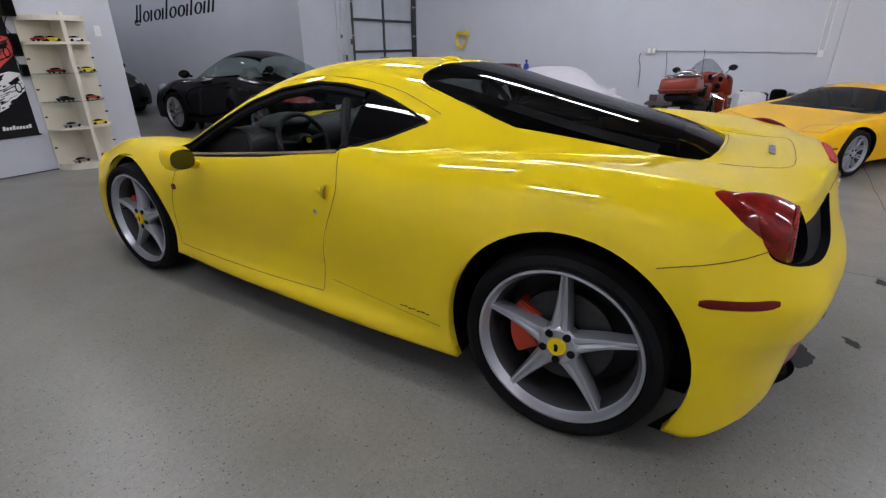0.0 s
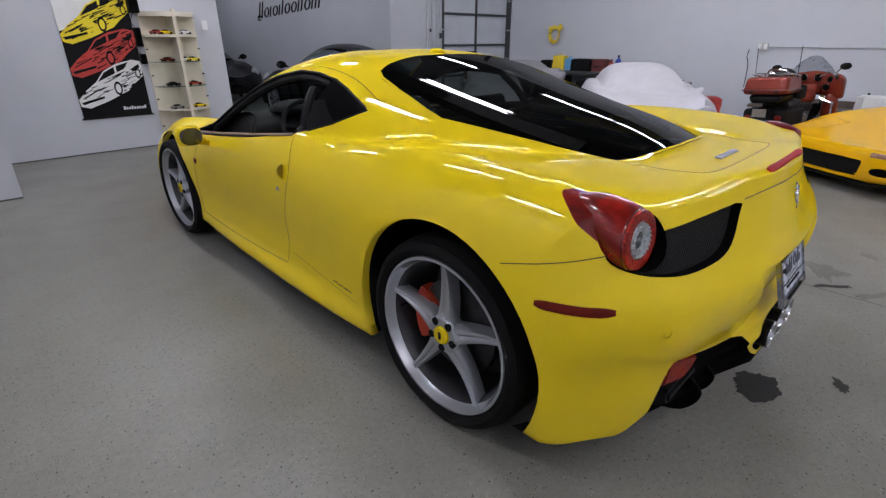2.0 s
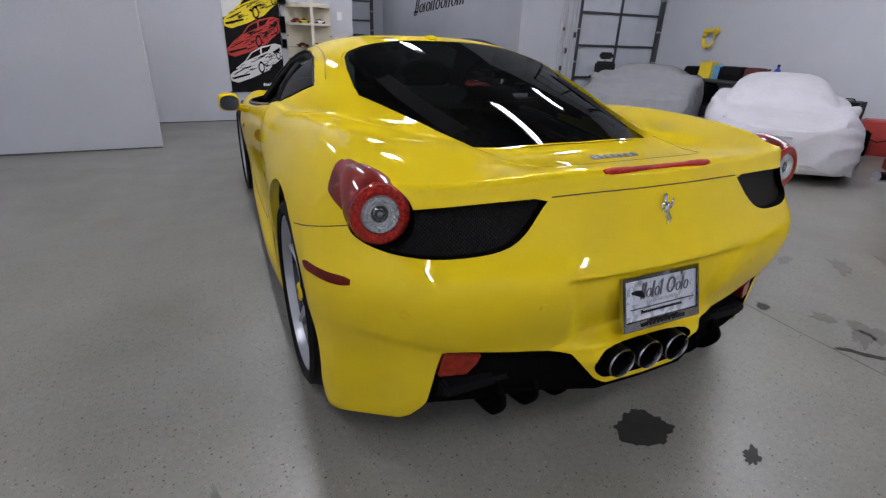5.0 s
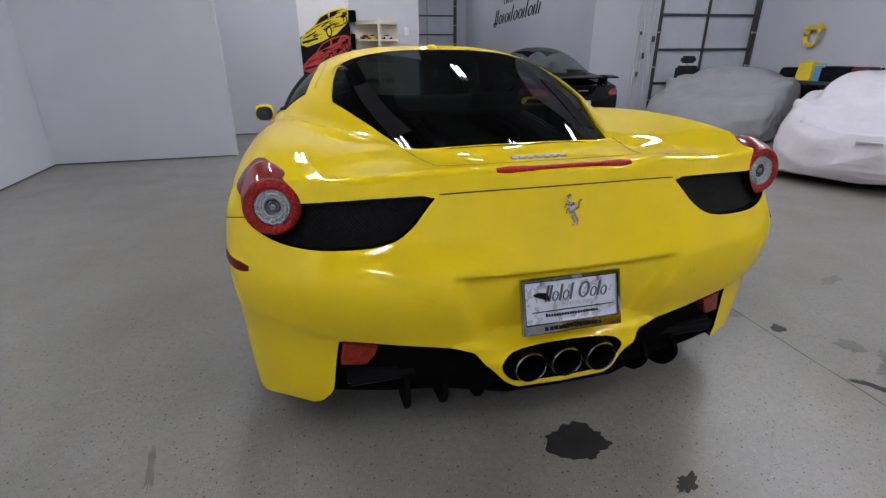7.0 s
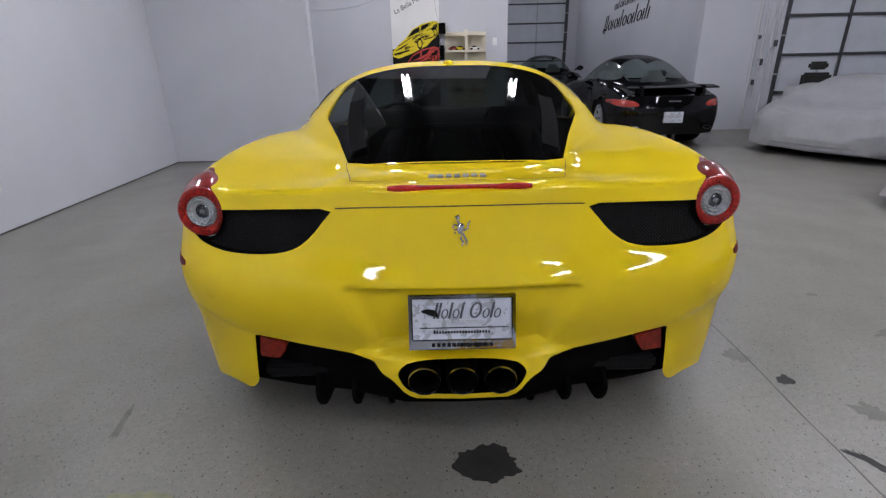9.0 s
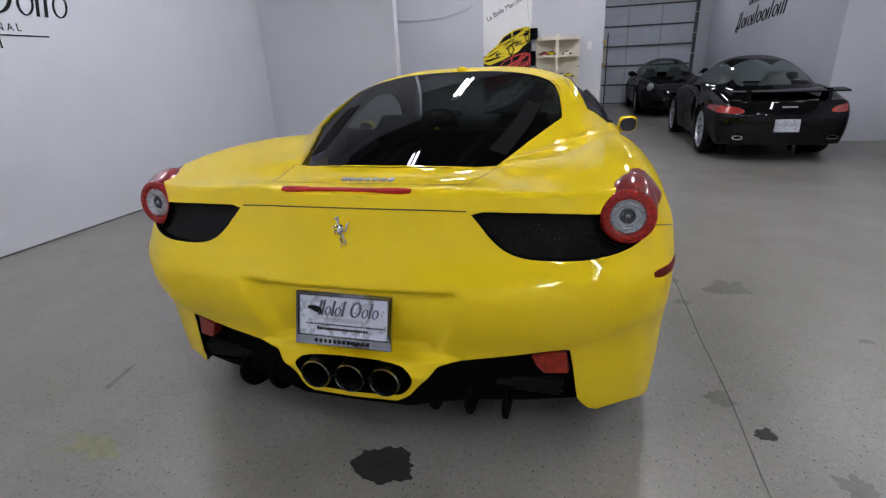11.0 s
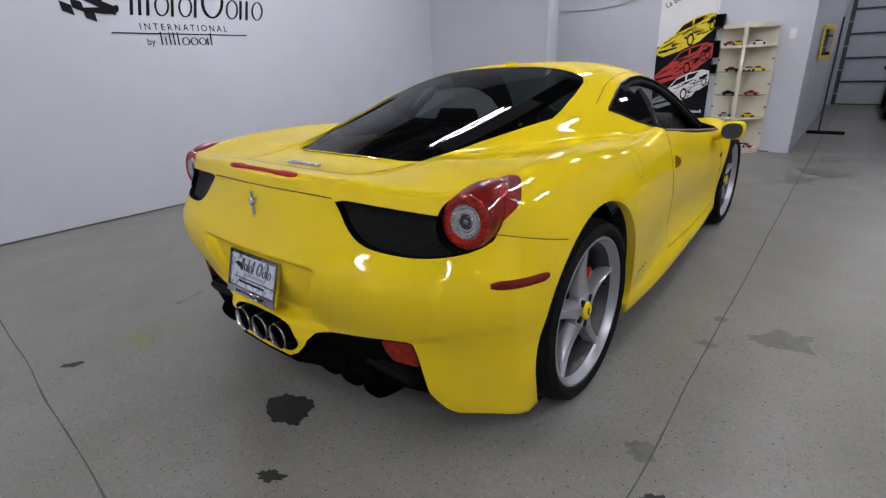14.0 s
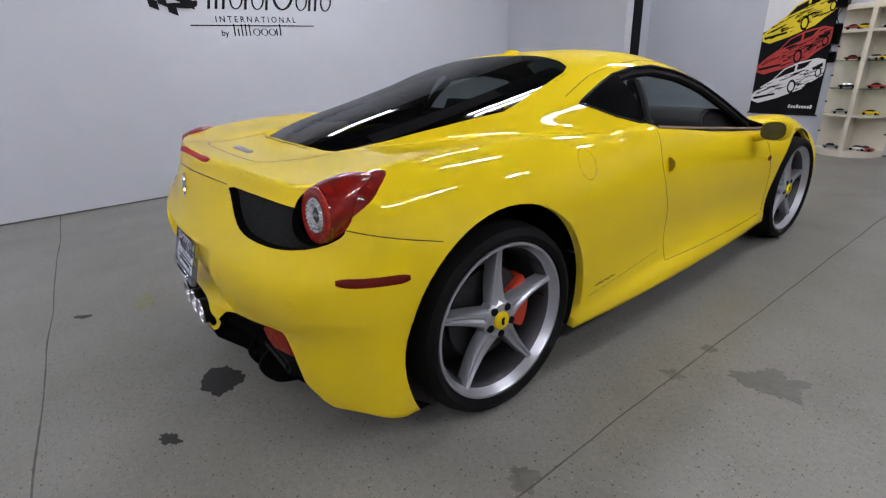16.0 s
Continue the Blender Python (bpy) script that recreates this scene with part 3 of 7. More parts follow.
    bmesh.ops.recalc_face_normals(bm, faces=bm.faces)
    part("hub_cap", bm, M_YELLOW if kind == "star" else M_SILVER, wl, "yellow hub cap with a dark emblem" if kind == "star" else "")
    if kind == "star":
        bm = bmesh.new()
        prism(bm, smooth_poly([(-0.006, -0.015), (0.008, -0.014), (0.004, 0.0), (0.010, 0.012), (-0.002, 0.016), (-0.008, 0.004)], 2), -0.011, -0.0095, lambda u, v, d: (d * side, u, v))
        part("emblem", bm, M_INK, wl)
    # Black plugs stand in for the shaded bolt holes round the hub.
    for i in range(5):
        a = 2 * math.pi * (i + 0.5) / 5 + math.pi / 2
        bm = bmesh.new()
        cyl(bm, (-0.036 * side, 0.053 * math.cos(a), 0.053 * math.sin(a)), (-0.0185 * side, 0.053 * math.cos(a), 0.053 * math.sin(a)), 0.0145, seg=12)
        part("bolt_hole_plug", bm, M_BLACK, wl, "black plug for a shaded bolt hole")
    if kind == "star":
        bm = bmesh.new()
        cyl(bm, (-0.06 * side, rim - 0.055, 0.02), (-0.03 * side, rim - 0.058, 0.02), 0.004, seg=6)
        part("valve", bm, M_BLACK, wl)
    return wl


def normals_from(ob, tree, me0):
    """Gives a cut skin the normals of the whole skin that it was cut from."""
    me = ob.data
    no = []
    for v in me.vertices:
        p, _, i, _ = tree.find_nearest(v.co)
        f = me0.polygons[i]
        ws, tot = [], 0
        for k in f.vertices:
            w = 1 / ((me0.vertices[k].co - p).length + 1e-5)
            ws.append((w, k))
            tot += w
        n = Vector()
        for w, k in ws:
            n += me0.vertices[k].normal * (w / tot)
        no.append(n.normalized())
    me.normals_split_custom_set_from_vertices(no)


TAIL_PLAN = tab((0, -0.824), (0.25, -0.815), (0.42, -0.796), (0.60, -0.760), (0.75, -0.716), (0.85, -0.655), (0.92, -0.588), (0.965, -0.505), (0.995, -0.405), (1.03, -0.30))
TAIL_PROF = tab((0.12, 0.085), (0.25, 0.068), (0.36, 0.055), (0.447, 0.042), (0.52, 0.016), (0.58, 0.002), (0.64, 0.0), (0.67, 0.008), (0.72, 0.040), (0.78, 0.070), (0.85, 0.098), (0.88, 0.108), (0.91, 0.118), (0.96, 0.140))


def tail_458(x, z):
    """The tail: a bowed bumper, a dished plate bay under its shelf, and the pod round the exhausts."""
    x = np.abs(x)
    up = 1 - 0.30 * sstep(0.60, 0.70, z) * sstep(0.45, 0.05, x)
    side = 0.235 + 0.42 * (np.clip(z, 0.42, 0.66) - 0.42)
    bay = 0.030 * sstep(side + 0.035, side - 0.015, x) * sstep(0.664, 0.646, z) * sstep(0.36, 0.44, z)
    pod = -0.052 * sstep(0.33, 0.20, x) * sstep(0.46, 0.40, z)
    leg = 0.007 * sstep(0.44, 0.74, x) * sstep(0.470 + 0.30 * np.clip(x - 0.66, 0, 0.2), 0.448 + 0.30 * np.clip(x - 0.66, 0, 0.2), z)
    return TAIL_PLAN(x) + up * TAIL_PROF(z) + bay + pod + leg


NOSE_PLAN = tab((0, 3.72), (0.3, 3.69), (0.6, 3.55), (0.8, 3.36), (0.98, 3.0))
NOSE_PROF = tab((0.1, -0.03), (0.25, 0.0), (0.4, -0.01), (0.6, -0.10), (0.8, -0.22))


def nose_458(x, z):
    return NOSE_PLAN(np.abs(x)) + NOSE_PROF(z)


COUPE = dict(
    y0=-0.42, y1=3.05, yw0=0.02, yw1=2.5, ztop=0.925, ztopf=0.62, rr=0.016, rf=0.05, mid=0.56, dish=0.30, pw=3.2, pq=2.0,
    W=tab((-0.42, 0.986), (-0.2, 0.996), (0.1, 0.998), (0.5, 0.980), (0.85, 0.955), (1.3, 0.938), (1.8, 0.936), (2.3, 0.950), (2.7, 0.952), (3.05, 0.93)),
    roll=tab((-0.42, 0.15), (0.0, 0.17), (0.6, 0.15), (1.1, 0.10), (1.8, 0.10), (2.4, 0.17), (3.05, 0.20)),
    wide=tab((-0.42, 0.66), (0.0, 0.66), (0.6, 0.66), (1.2, 0.68), (1.8, 0.66), (2.4, 0.58), (3.05, 0.48)),
    sill=tab((-0.42, 0.165), (-0.3, 0.165), (0.0, 0.18), (0.35, 0.19), (1.2, 0.185), (2.2, 0.185), (2.6, 0.18), (3.05, 0.15)),
    foot=tab((-0.42, 0.950), (0.0, 0.965), (0.4, 0.975), (0.9, 0.962), (1.6, 0.940), (2.2, 0.92), (2.65, 0.93), (3.05, 0.88)),
    tuck=tab((-0.42, 0.0), (0.3, 0.0), (0.6, 0.007), (1.1, 0.026), (1.6, 0.032), (2.1, 0.022), (2.4, 0.0), (3.05, 0.0)),
    skirt=tab((-0.42, 0.0), (0.3, 0.0), (0.5, 0.010), (0.8, 0.024), (1.5, 0.024), (2.1, 0.018), (2.3, 0.0), (3.05, 0.0)),
    deck=tab((-0.85, 0.915), (-0.76, 0.930), (-0.70, 0.936), (-0.60, 0.928), (-0.48, 0.918), (-0.35, 0.922), (-0.2, 0.920), (0.3, 0.89), (1.0, 0.80), (2.3, 0.745), (2.65, 0.72), (3.2, 0.60), (3.7, 0.46)),
    crest=tab((-0.85, 0.87), (-0.70, 0.900), (-0.60, 0.914), (-0.5, 0.930), (-0.35, 0.950), (-0.1, 0.965), (0.2, 0.962), (0.6, 0.930), (1.0, 0.885), (1.5, 0.832), (1.9, 0.808), (2.3, 0.812), (2.65, 0.808), (3.0, 0.75), (3.4, 0.60), (3.7, 0.48)),
    roof=tab((-0.85, 0.66), (-0.55, 0.83), (-0.32, 0.952), (0.0, 1.040), (0.35, 1.122), (0.8, 1.220), (1.25, 1.255), (1.65, 1.205), (2.05, 1.035), (2.5, 0.77), (3.0, 0.55), (3.7, 0.40)),
    belt=tab((-0.85, 0.60), (-0.25, 0.80), (0.3, 0.765), (1.0, 0.72), (1.6, 0.70), (2.2, 0.67), (2.6, 0.60), (3.7, 0.30)),
    cabin=tab((-0.85, 0.42), (-0.25, 0.50), (0.34, 0.77), (0.65, 0.852), (1.0, 0.886), (1.5, 0.882), (2.2, 0.858), (3.0, 0.82), (3.7, 0.80)),
    soft=tab((-0.85, 0.02), (-0.3, 0.022), (0.1, 0.04), (0.6, 0.045), (1.0, 0.03), (2.0, 0.025), (3.7, 0.03)),
    ledge=tab((-0.85, 0.0), (-0.52, 0.0), (-0.44, 0.003), (-0.36, 0.008), (-0.28, 0.010), (-0.1, 0.005), (0.2, 0.0), (3.7, 0.0)),
    tail=tail_458, nose=nose_458,
)


SIDE_WINDOW = [(0.655, 1.036), (0.74, 1.068), (0.85, 1.105), (0.974, 1.137), (1.15, 1.158), (1.335, 1.161), (1.55, 1.125), (1.768, 1.052), (2.045, 0.905), (2.24, 0.790), (2.23, 0.772), (2.0, 0.792), (1.455, 0.850), (1.0, 0.918), (0.80, 0.975)]


def coupe():
    car = thing("sports_car", "glossy bright yellow mid-engined sports coupe parked on the concrete floor", "car", Matrix())
    bm = Shell(COUPE).mesh(ny=150, n1=42, n2=13, n3=30, n4=5, nc=64)
    me0 = bpy.data.meshes.new("skin")
    bm.to_mesh(me0)
    me0.shade_smooth()
    from mathutils.bvhtree import BVHTree
    tree = BVHTree.FromBMesh(bm)
    RY, RR, FY, FR = -0.02, 0.357, 2.65, 0.338

    def piece(name, faces, material, label="", push=(0, 0, 0), thick=0.0, parent=None):
        ob = part(name, take(bm, faces, push, thick), material, parent or car, label)
        if not thick:
            normals_from(ob, tree, me0)
        return ob

    # wheel openings
    for s in (-1, 1):
        for yy, zz, rr in ((RY, RR + 0.01, 0.418), (FY, FR + 0.005, 0.375)):
            fs = cut(bm, circle(yy, zz, rr, 56) , 0, lambda c, n: c.x * s > 0.62 and abs(n.x) > 0.25)
            fs += [f for f in bm.faces if f not in set(fs) and f.calc_center_median().x * s > 0.60 and f.normal.z < -0.8 and abs(f.calc_center_median().y - yy) < rr * 0.93]
            bmesh.ops.delete(bm, geom=list(set(fs)), context="FACES")
            es = [e for e in bm.edges if e.is_boundary and all(abs(math.hypot(v.co.y - yy, v.co.z - zz) - rr) < 0.004 and v.co.x * s > 0.6 for v in e.verts)]
            r = bmesh.ops.extrude_edge_only(bm, edges=es)
            for v in r["geom"]:
                if isinstance(v, bmesh.types.BMVert):
                    v.co.x -= s * 0.035
    # side windows
    side = SIDE_WINDOW
    for s in (-1, 1):
        fs = cut(bm, side, 0, lambda c, n: c.x * s > 0.3 and (n.x * s > 0.2 or (c.x * s > 0.70 and c.y > 0.98)))
        cy = 0.98
        quarter = [f for f in fs if f.calc_center_median().y < cy]
        piece("quarter_window", quarter, M_BLACKPAINT, "gloss black quarter panel")
        door = [f for f in fs if f.is_valid]
        bmesh.ops.delete(bm, geom=door, context="FACES")
    # rear screen
    gl = [(0.395, -0.300), (0.475, -0.03), (0.560, 0.22), (0.598, 0.33), (0.596, 0.42), (0.575, 0.60), (0.545, 0.75), (0.51, 0.815), (0.44, 0.85), (0.22, 0.893), (0.0, 0.905)]
    poly = [(0.0, -0.356), (0.2, -0.350), (0.32, -0.332)] + gl
    poly = poly + [(-x, y) for x, y in poly[1:-1]][::-1]
    fs = cut(bm, poly, 2, lambda c, n: c.z > 0.85 and n.z > 0.2)
    r = bmesh.ops.extrude_face_region(bm, geom=fs)
    low = [g for g in r["geom"] if isinstance(g, bmesh.types.BMFace)]
    for v in {v for f in low for v in f.verts}:
        v.co.z -= 0.018 * float(sstep(0.22, 0.38, abs(v.co.x)) * (1 - sstep(0.35, 0.75, v.co.y))) + 0.001
    bmesh.ops.delete(bm, geom=[f for f in fs if f.is_valid], context="FACES")
    fs = low
    rear = piece("rear_screen", fs, M_REARGLASS, "dark tinted rear screen over the engine")
    co = np.array([v.co[:] for v in rear.data.vertices])
    gx, gy = co[:, 0], co[:, 1] - 0.3
    base = np.stack([gx * 0 + 1, gy, gy**2, gx**2, gx**2 * gy], 1)
    k = np.linalg.lstsq(base, co[:, 2], rcond=None)[0]
    nx, ny = 2 * gx * (k[3] + k[4] * gy), k[1] + 2 * k[2] * gy + k[4] * gx**2
    rear.data.normals_split_custom_set_from_vertices([Vector((-a, -b, 1)).normalized() for a, b in zip(nx, ny)])
    # windscreen
    ws = [(0.0, 2.42), (0.4, 2.38), (0.66, 2.25), (0.68, 2.12), (0.56, 1.80), (0.48, 1.60), (0.3, 1.53), (0.0, 1.50)]
    poly = ws + [(-x, y) for x, y in ws[1:-1]][::-1]
    fs = cut(bm, poly, 2, lambda c, n: c.z > 0.7 and n.z > 0.2)
    piece("windscreen", fs, M_WINDSCREEN, "raked lightly tinted windscreen")
    def sink(faces, depth, name, material, label):
        """Sinks faces into the car; their floor and the walls of the recess are parts of their own."""
        old = set(bm.faces)
        r = bmesh.ops.extrude_face_region(bm, geom=faces)
        vs = [g for g in r["geom"] if isinstance(g, bmesh.types.BMVert)]
        bmesh.ops.translate(bm, vec=(0, depth, 0), verts=vs)
        floor = [g for g in r["geom"] if isinstance(g, bmesh.types.BMFace)]
        bmesh.ops.delete(bm, geom=[f for f in faces if f.is_valid], context="FACES")
        walls = [f for f in bm.faces if f not in old and f not in set(floor)]
        part(name, take(bm, floor), material, car, label)
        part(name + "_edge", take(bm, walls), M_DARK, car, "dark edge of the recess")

    # round seats of the tail lamps
    for s in (-1, 1):
        fs = cut(bm, circle(s * 0.814, 0.840, 0.0790, 40), 1, lambda c, n: c.y < -0.46 and c.x * s > 0)
        bmesh.ops.delete(bm, geom=[f for f in fs if f.is_valid], context="FACES")
    # red lamp covers that run forward over the wings
    for s in (-1, 1):
        plan = [(s * x, y) for x, y in ((0.772, -0.72), (0.780, -0.56), (0.808, -0.47), (0.836, -0.405), (0.862, -0.385), (1.05, -0.380), (1.05, -0.72))]
        fs = cut(bm, plan, 2, lambda c, n: c.z > 0.70 and c.x * s > 0.6)
        flank = [(-0.72, 0.815), (-0.60, 0.815), (-0.560, 0.815), (-0.535, 0.830), (-0.49, 0.868), (-0.43, 0.912), (-0.392, 0.936), (-0.384, 0.948), (-0.40, 1.0), (-0.72, 1.0)]
        fs = cut(bm, flank, 0, lambda c, n: c.x * s > 0.6 and inside(plan, c.x, c.y))
        if fs:
            piece("tail_light_cover", fs, M_TAILPOD, "smoked red lamp cover along the wing")
    # rear mesh openings
    for s in (-1, 1):
        po = [(0.372, 0.874), (0.405, 0.838), (0.442, 0.794), (0.488, 0.760), (0.54, 0.744), (0.60, 0.738), (0.68, 0.736), (0.75, 0.740), (0.82, 0.752), (0.862, 0.770), (0.886, 0.792), (0.884, 0.815), (0.85, 0.838), (0.80, 0.850), (0.70, 0.858), (0.54, 0.867)]
        fs = cut(bm, [(s * x, z) for x, z in smooth_poly(po, 1)], 1, lambda c, n: c.y < -0.3 and n.y < -0.1 and c.x * s > 0 and c.z < 0.90)
        sink(fs, 0.026, "rear_grille", M_GRILLE, "black perforated mesh grille")
    # black lower tail
    half = [(0.0, 0.268), (0.145, 0.270), (0.190, 0.292), (0.240, 0.348), (0.278, 0.392), (0.32, 0.408), (0.42, 0.424), (0.55, 0.440), (0.660, 0.453), (0.674, 0.448), (0.686, 0.38), (0.70, 0.28), (0.704, 0.255), (0.0, 0.255)]
    for s in (-1, 1):
        fs = cut(bm, [(s * x, z) for x, z in half], 1, lambda c, n: c.y < -0.3 and n.y < -0.3 and c.x * s >= -1e-4)
        sink(fs, 0.03, "diffuser_panel", M_DARK, "matt black lower tail panel")
    # open underside between the bumper's legs
    leg = [(0.0, 0.255), (0.704, 0.255), (0.716, 0.225), (0.740, 0.193), (0.775, 0.172), (0.800, 0.10), (0.0, 0.10)]
    for s in (-1, 1):
        fs = cut(bm, [(s * x, z) for x, z in leg], 1, lambda c, n: c.y < -0.44 and c.x * s >= -1e-4)
        bmesh.ops.delete(bm, geom=[f for f in fs if f.is_valid], context="FACES")
    # exhaust opening
    ex = smooth_poly([(-0.195, 0.315), (-0.15, 0.288), (0.15, 0.288), (0.195, 0.315), (0.205, 0.380), (0.15, 0.412), (-0.15, 0.412), (-0.205, 0.380)], 2)
    fs = cut(bm, ex, 1, lambda c, n: c.y < -0.5 and n.y < -0.3)
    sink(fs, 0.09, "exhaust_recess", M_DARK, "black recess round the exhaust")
    # belly
    fs = [f for f in bm.faces if f.normal.z < -0.85 and f.calc_center_median().z < 0.25]
    part("underbody", take(bm, fs), M_BLACK, car, "black underbody")
    lin = bmesh.new()
    made = {}
    for f in bm.faces:
        c = f.calc_center_median()
        if (-0.42 < c.y < 2.5 and c.z > 0.80 and abs(c.x) < 0.93) or (0.95 < c.y < 2.2 and c.z > 0.30):
            vs = []
            for v in f.verts:
                if v not in made:
                    made[v] = lin.verts.new(v.co - v.normal * 0.014)
                vs.append(made[v])
            lin.faces.new(vs[::-1])
    part("cabin_lining", lin, M_LEATHER, car, "black cabin lining")
    body = part("body", bm, M_YELLOW, car, "glossy yellow painted bodywork")
    normals_from(body, tree, me0)
    return car, tree


# Disc and barrel: shade inside the wheel is put into their dark colours.
M_DISC = mat("shaded_brake_disc", (0.05, 0.05, 0.053), 0.45, metal=0.8, vary=0.2, scale=30)
M_BARRELSHADE = mat("rim_barrel", (0.05, 0.05, 0.054), 0.45, metal=0.6)
M_GRILLE = mat("black_mesh", (0.004, 0.004, 0.0045), 0.5, spec=0.15)


def mesh_pattern(m):
    """Fine diagonal wire weave as colour and relief."""
    nt = m.node_tree
    p = nt.nodes["Principled BSDF"]
    co = nt.nodes.new("ShaderNodeTexCoord")
    mp = nt.nodes.new("ShaderNodeMapping")
    mp.inputs["Rotation"].default_value = (0, radians(45), 0)
    nt.links.new(co.outputs["Object"], mp.inputs["Vector"])
    sep = nt.nodes.new("ShaderNodeSeparateXYZ")
    nt.links.new(mp.outputs[0], sep.inputs[0])
    hs = []
    for ax in (0, 2):
        w = nt.nodes.new("ShaderNodeMath")
        w.operation = "MULTIPLY"
        w.inputs[1].default_value = 2 * math.pi / 0.0075
        nt.links.new(sep.outputs[ax], w.inputs[0])
        s = nt.nodes.new("ShaderNodeMath")
        s.operation = "SINE"
        nt.links.new(w.outputs[0], s.inputs[0])
        hs.append(s)
    mx = nt.nodes.new("ShaderNodeMath")
    mx.operation = "MAXIMUM"
    nt.links.new(hs[0].outputs[0], mx.inputs[0])
    nt.links.new(hs[1].outputs[0], mx.inputs[1])
    r = nt.nodes.new("ShaderNodeValToRGB")
    r.color_ramp.elements[0].position, r.color_ramp.elements[1].position = 0.55, 0.85
    r.color_ramp.elements[0].color, r.color_ramp.elements[1].color = (0.0005, 0.0005, 0.0005, 1), (0.006, 0.006, 0.0065, 1)
    nt.links.new(mx.outputs[0], r.inputs["Fac"])
    nt.links.new(r.outputs[0], p.inputs["Base Color"])
    b = node(nt, "ShaderNodeBump", Strength=0.6, Distance=0.003)
    nt.links.new(mx.outputs[0], b.inputs["Height"])
    nt.links.new(b.outputs[0], p.inputs["Normal"])


mesh_pattern(M_GRILLE)
car, skin = coupe()
for sx, yy, rr in ((-1, -0.02, 0.357), (1, -0.02, 0.357), (-1, 2.65, 0.338), (1, 2.65, 0.338)):
    wheel(car, sx * (0.970 if yy < 1 else 0.945), yy, rr, sx, rim=0.288 if yy < 1 else 0.274, w=0.29 if yy < 1 else 0.24)
    bm = bmesh.new()
    rl = 0.428 if yy < 1 else 0.39
    lathe(bm, [(rl - 0.004, -0.04), (rl + 0.01, -0.20), (rl + 0.01, -0.42), (0.0005, -0.42)], 48)
    bmesh.ops.transform(bm, matrix=Matrix.Translation((sx * 0.945, yy, rr + 0.005)) @ Matrix.Diagonal((sx, 1, 1, 1)), verts=bm.verts)
    bmesh.ops.recalc_face_normals(bm, faces=bm.faces)
    for f in [f for f in bm.faces if f.calc_center_median().z < 0.23]:
        bm.faces.remove(f)
    part("wheel_arch_liner", bm, M_DARK, car, "black wheel-arch liner")


# ---- parts on the coupe ----
def on_skin(o, d):
    """Where a ray meets the coupe's skin, in the car's own measure: place and outward normal."""
    p, n, _, _ = skin.ray_cast(Vector(o), Vector(d).normalized())
    return (p, n) if p is not None else (None, None)


def side_at(y, z, s):
    return on_skin((2.0 * s, y, z), (-s, 0, 0))


def back_at(x, z):
    return on_skin((x, -2.0, z), (0, 1, 0))


def top_at(x, y):
    return on_skin((x, y, 2.0), (0, 0, -1))


def seam(pts, r=0.0019, name="panel_gap", material=None):
    """A fine dark gap that follows the skin."""
    q = [p - n * (r * 0.45) for p, n in pts if p is not None]
    if len(q) > 1:
        bm = bmesh.new()
        tube(bm, q, r, 6)
        return part(name, bm, material or M_GAP, car, "thin dark panel gap")


def line(a, b, n=14):
    return [tuple(np.array(a) + (np.array(b) - np.array(a)) * t) for t in np.linspace(0, 1, n)]


def path2(pts, n=10):
    """A smooth open curve through pairs."""
    k = list(range(len(pts)))
    fu, fv = tab(*zip(k, [p[0] for p in pts])), tab(*zip(k, [p[1] for p in pts]))
    return [(float(fu(t)), float(fv(t))) for t in np.linspace(0, len(pts) - 1, n * (len(pts) - 1))]


def strip(name, pts, half, up, thick, material, label):
    """A slim proud strip along points on the skin, each with its normal."""
    bm = bmesh.new()
    rows = []
    n = len(pts)
    up = Vector(up)
    for i, (p, no) in enumerate(pts):
        e = min(i, n - 1 - i)
        h = half * (0.55 if e == 0 else 0.88 if e == 1 else 1.0)
        u = (up - no * up.dot(no)).normalized()
        rows.append([bm.verts.new(p + u * t + no * d) for t, d in ((-h, -0.006), (-h, thick * 0.5), (-h * 0.7, thick), (h * 0.7, thick), (h, thick * 0.5), (h, -0.006))])
    for a, b in zip(rows, rows[1:]):
        for k in range(5):
            bm.faces.new((a[k], b[k], b[k + 1], a[k + 1]))
    bm.faces.new(rows[0])
    bm.faces.new(rows[-1][::-1])
    bmesh.ops.recalc_face_normals(bm, faces=bm.faces)
    return part(name, bm, material, car, label)


# Darker body yellow: the shade inside the door handle is in the colour.
M_HANDLESHADE = mat("handle_hollow_shade", (0.36, 0.25, 0.004), 0.6)
M_GAP = mat("panel_gap", (0.03, 0.02, 0.002), 0.8)

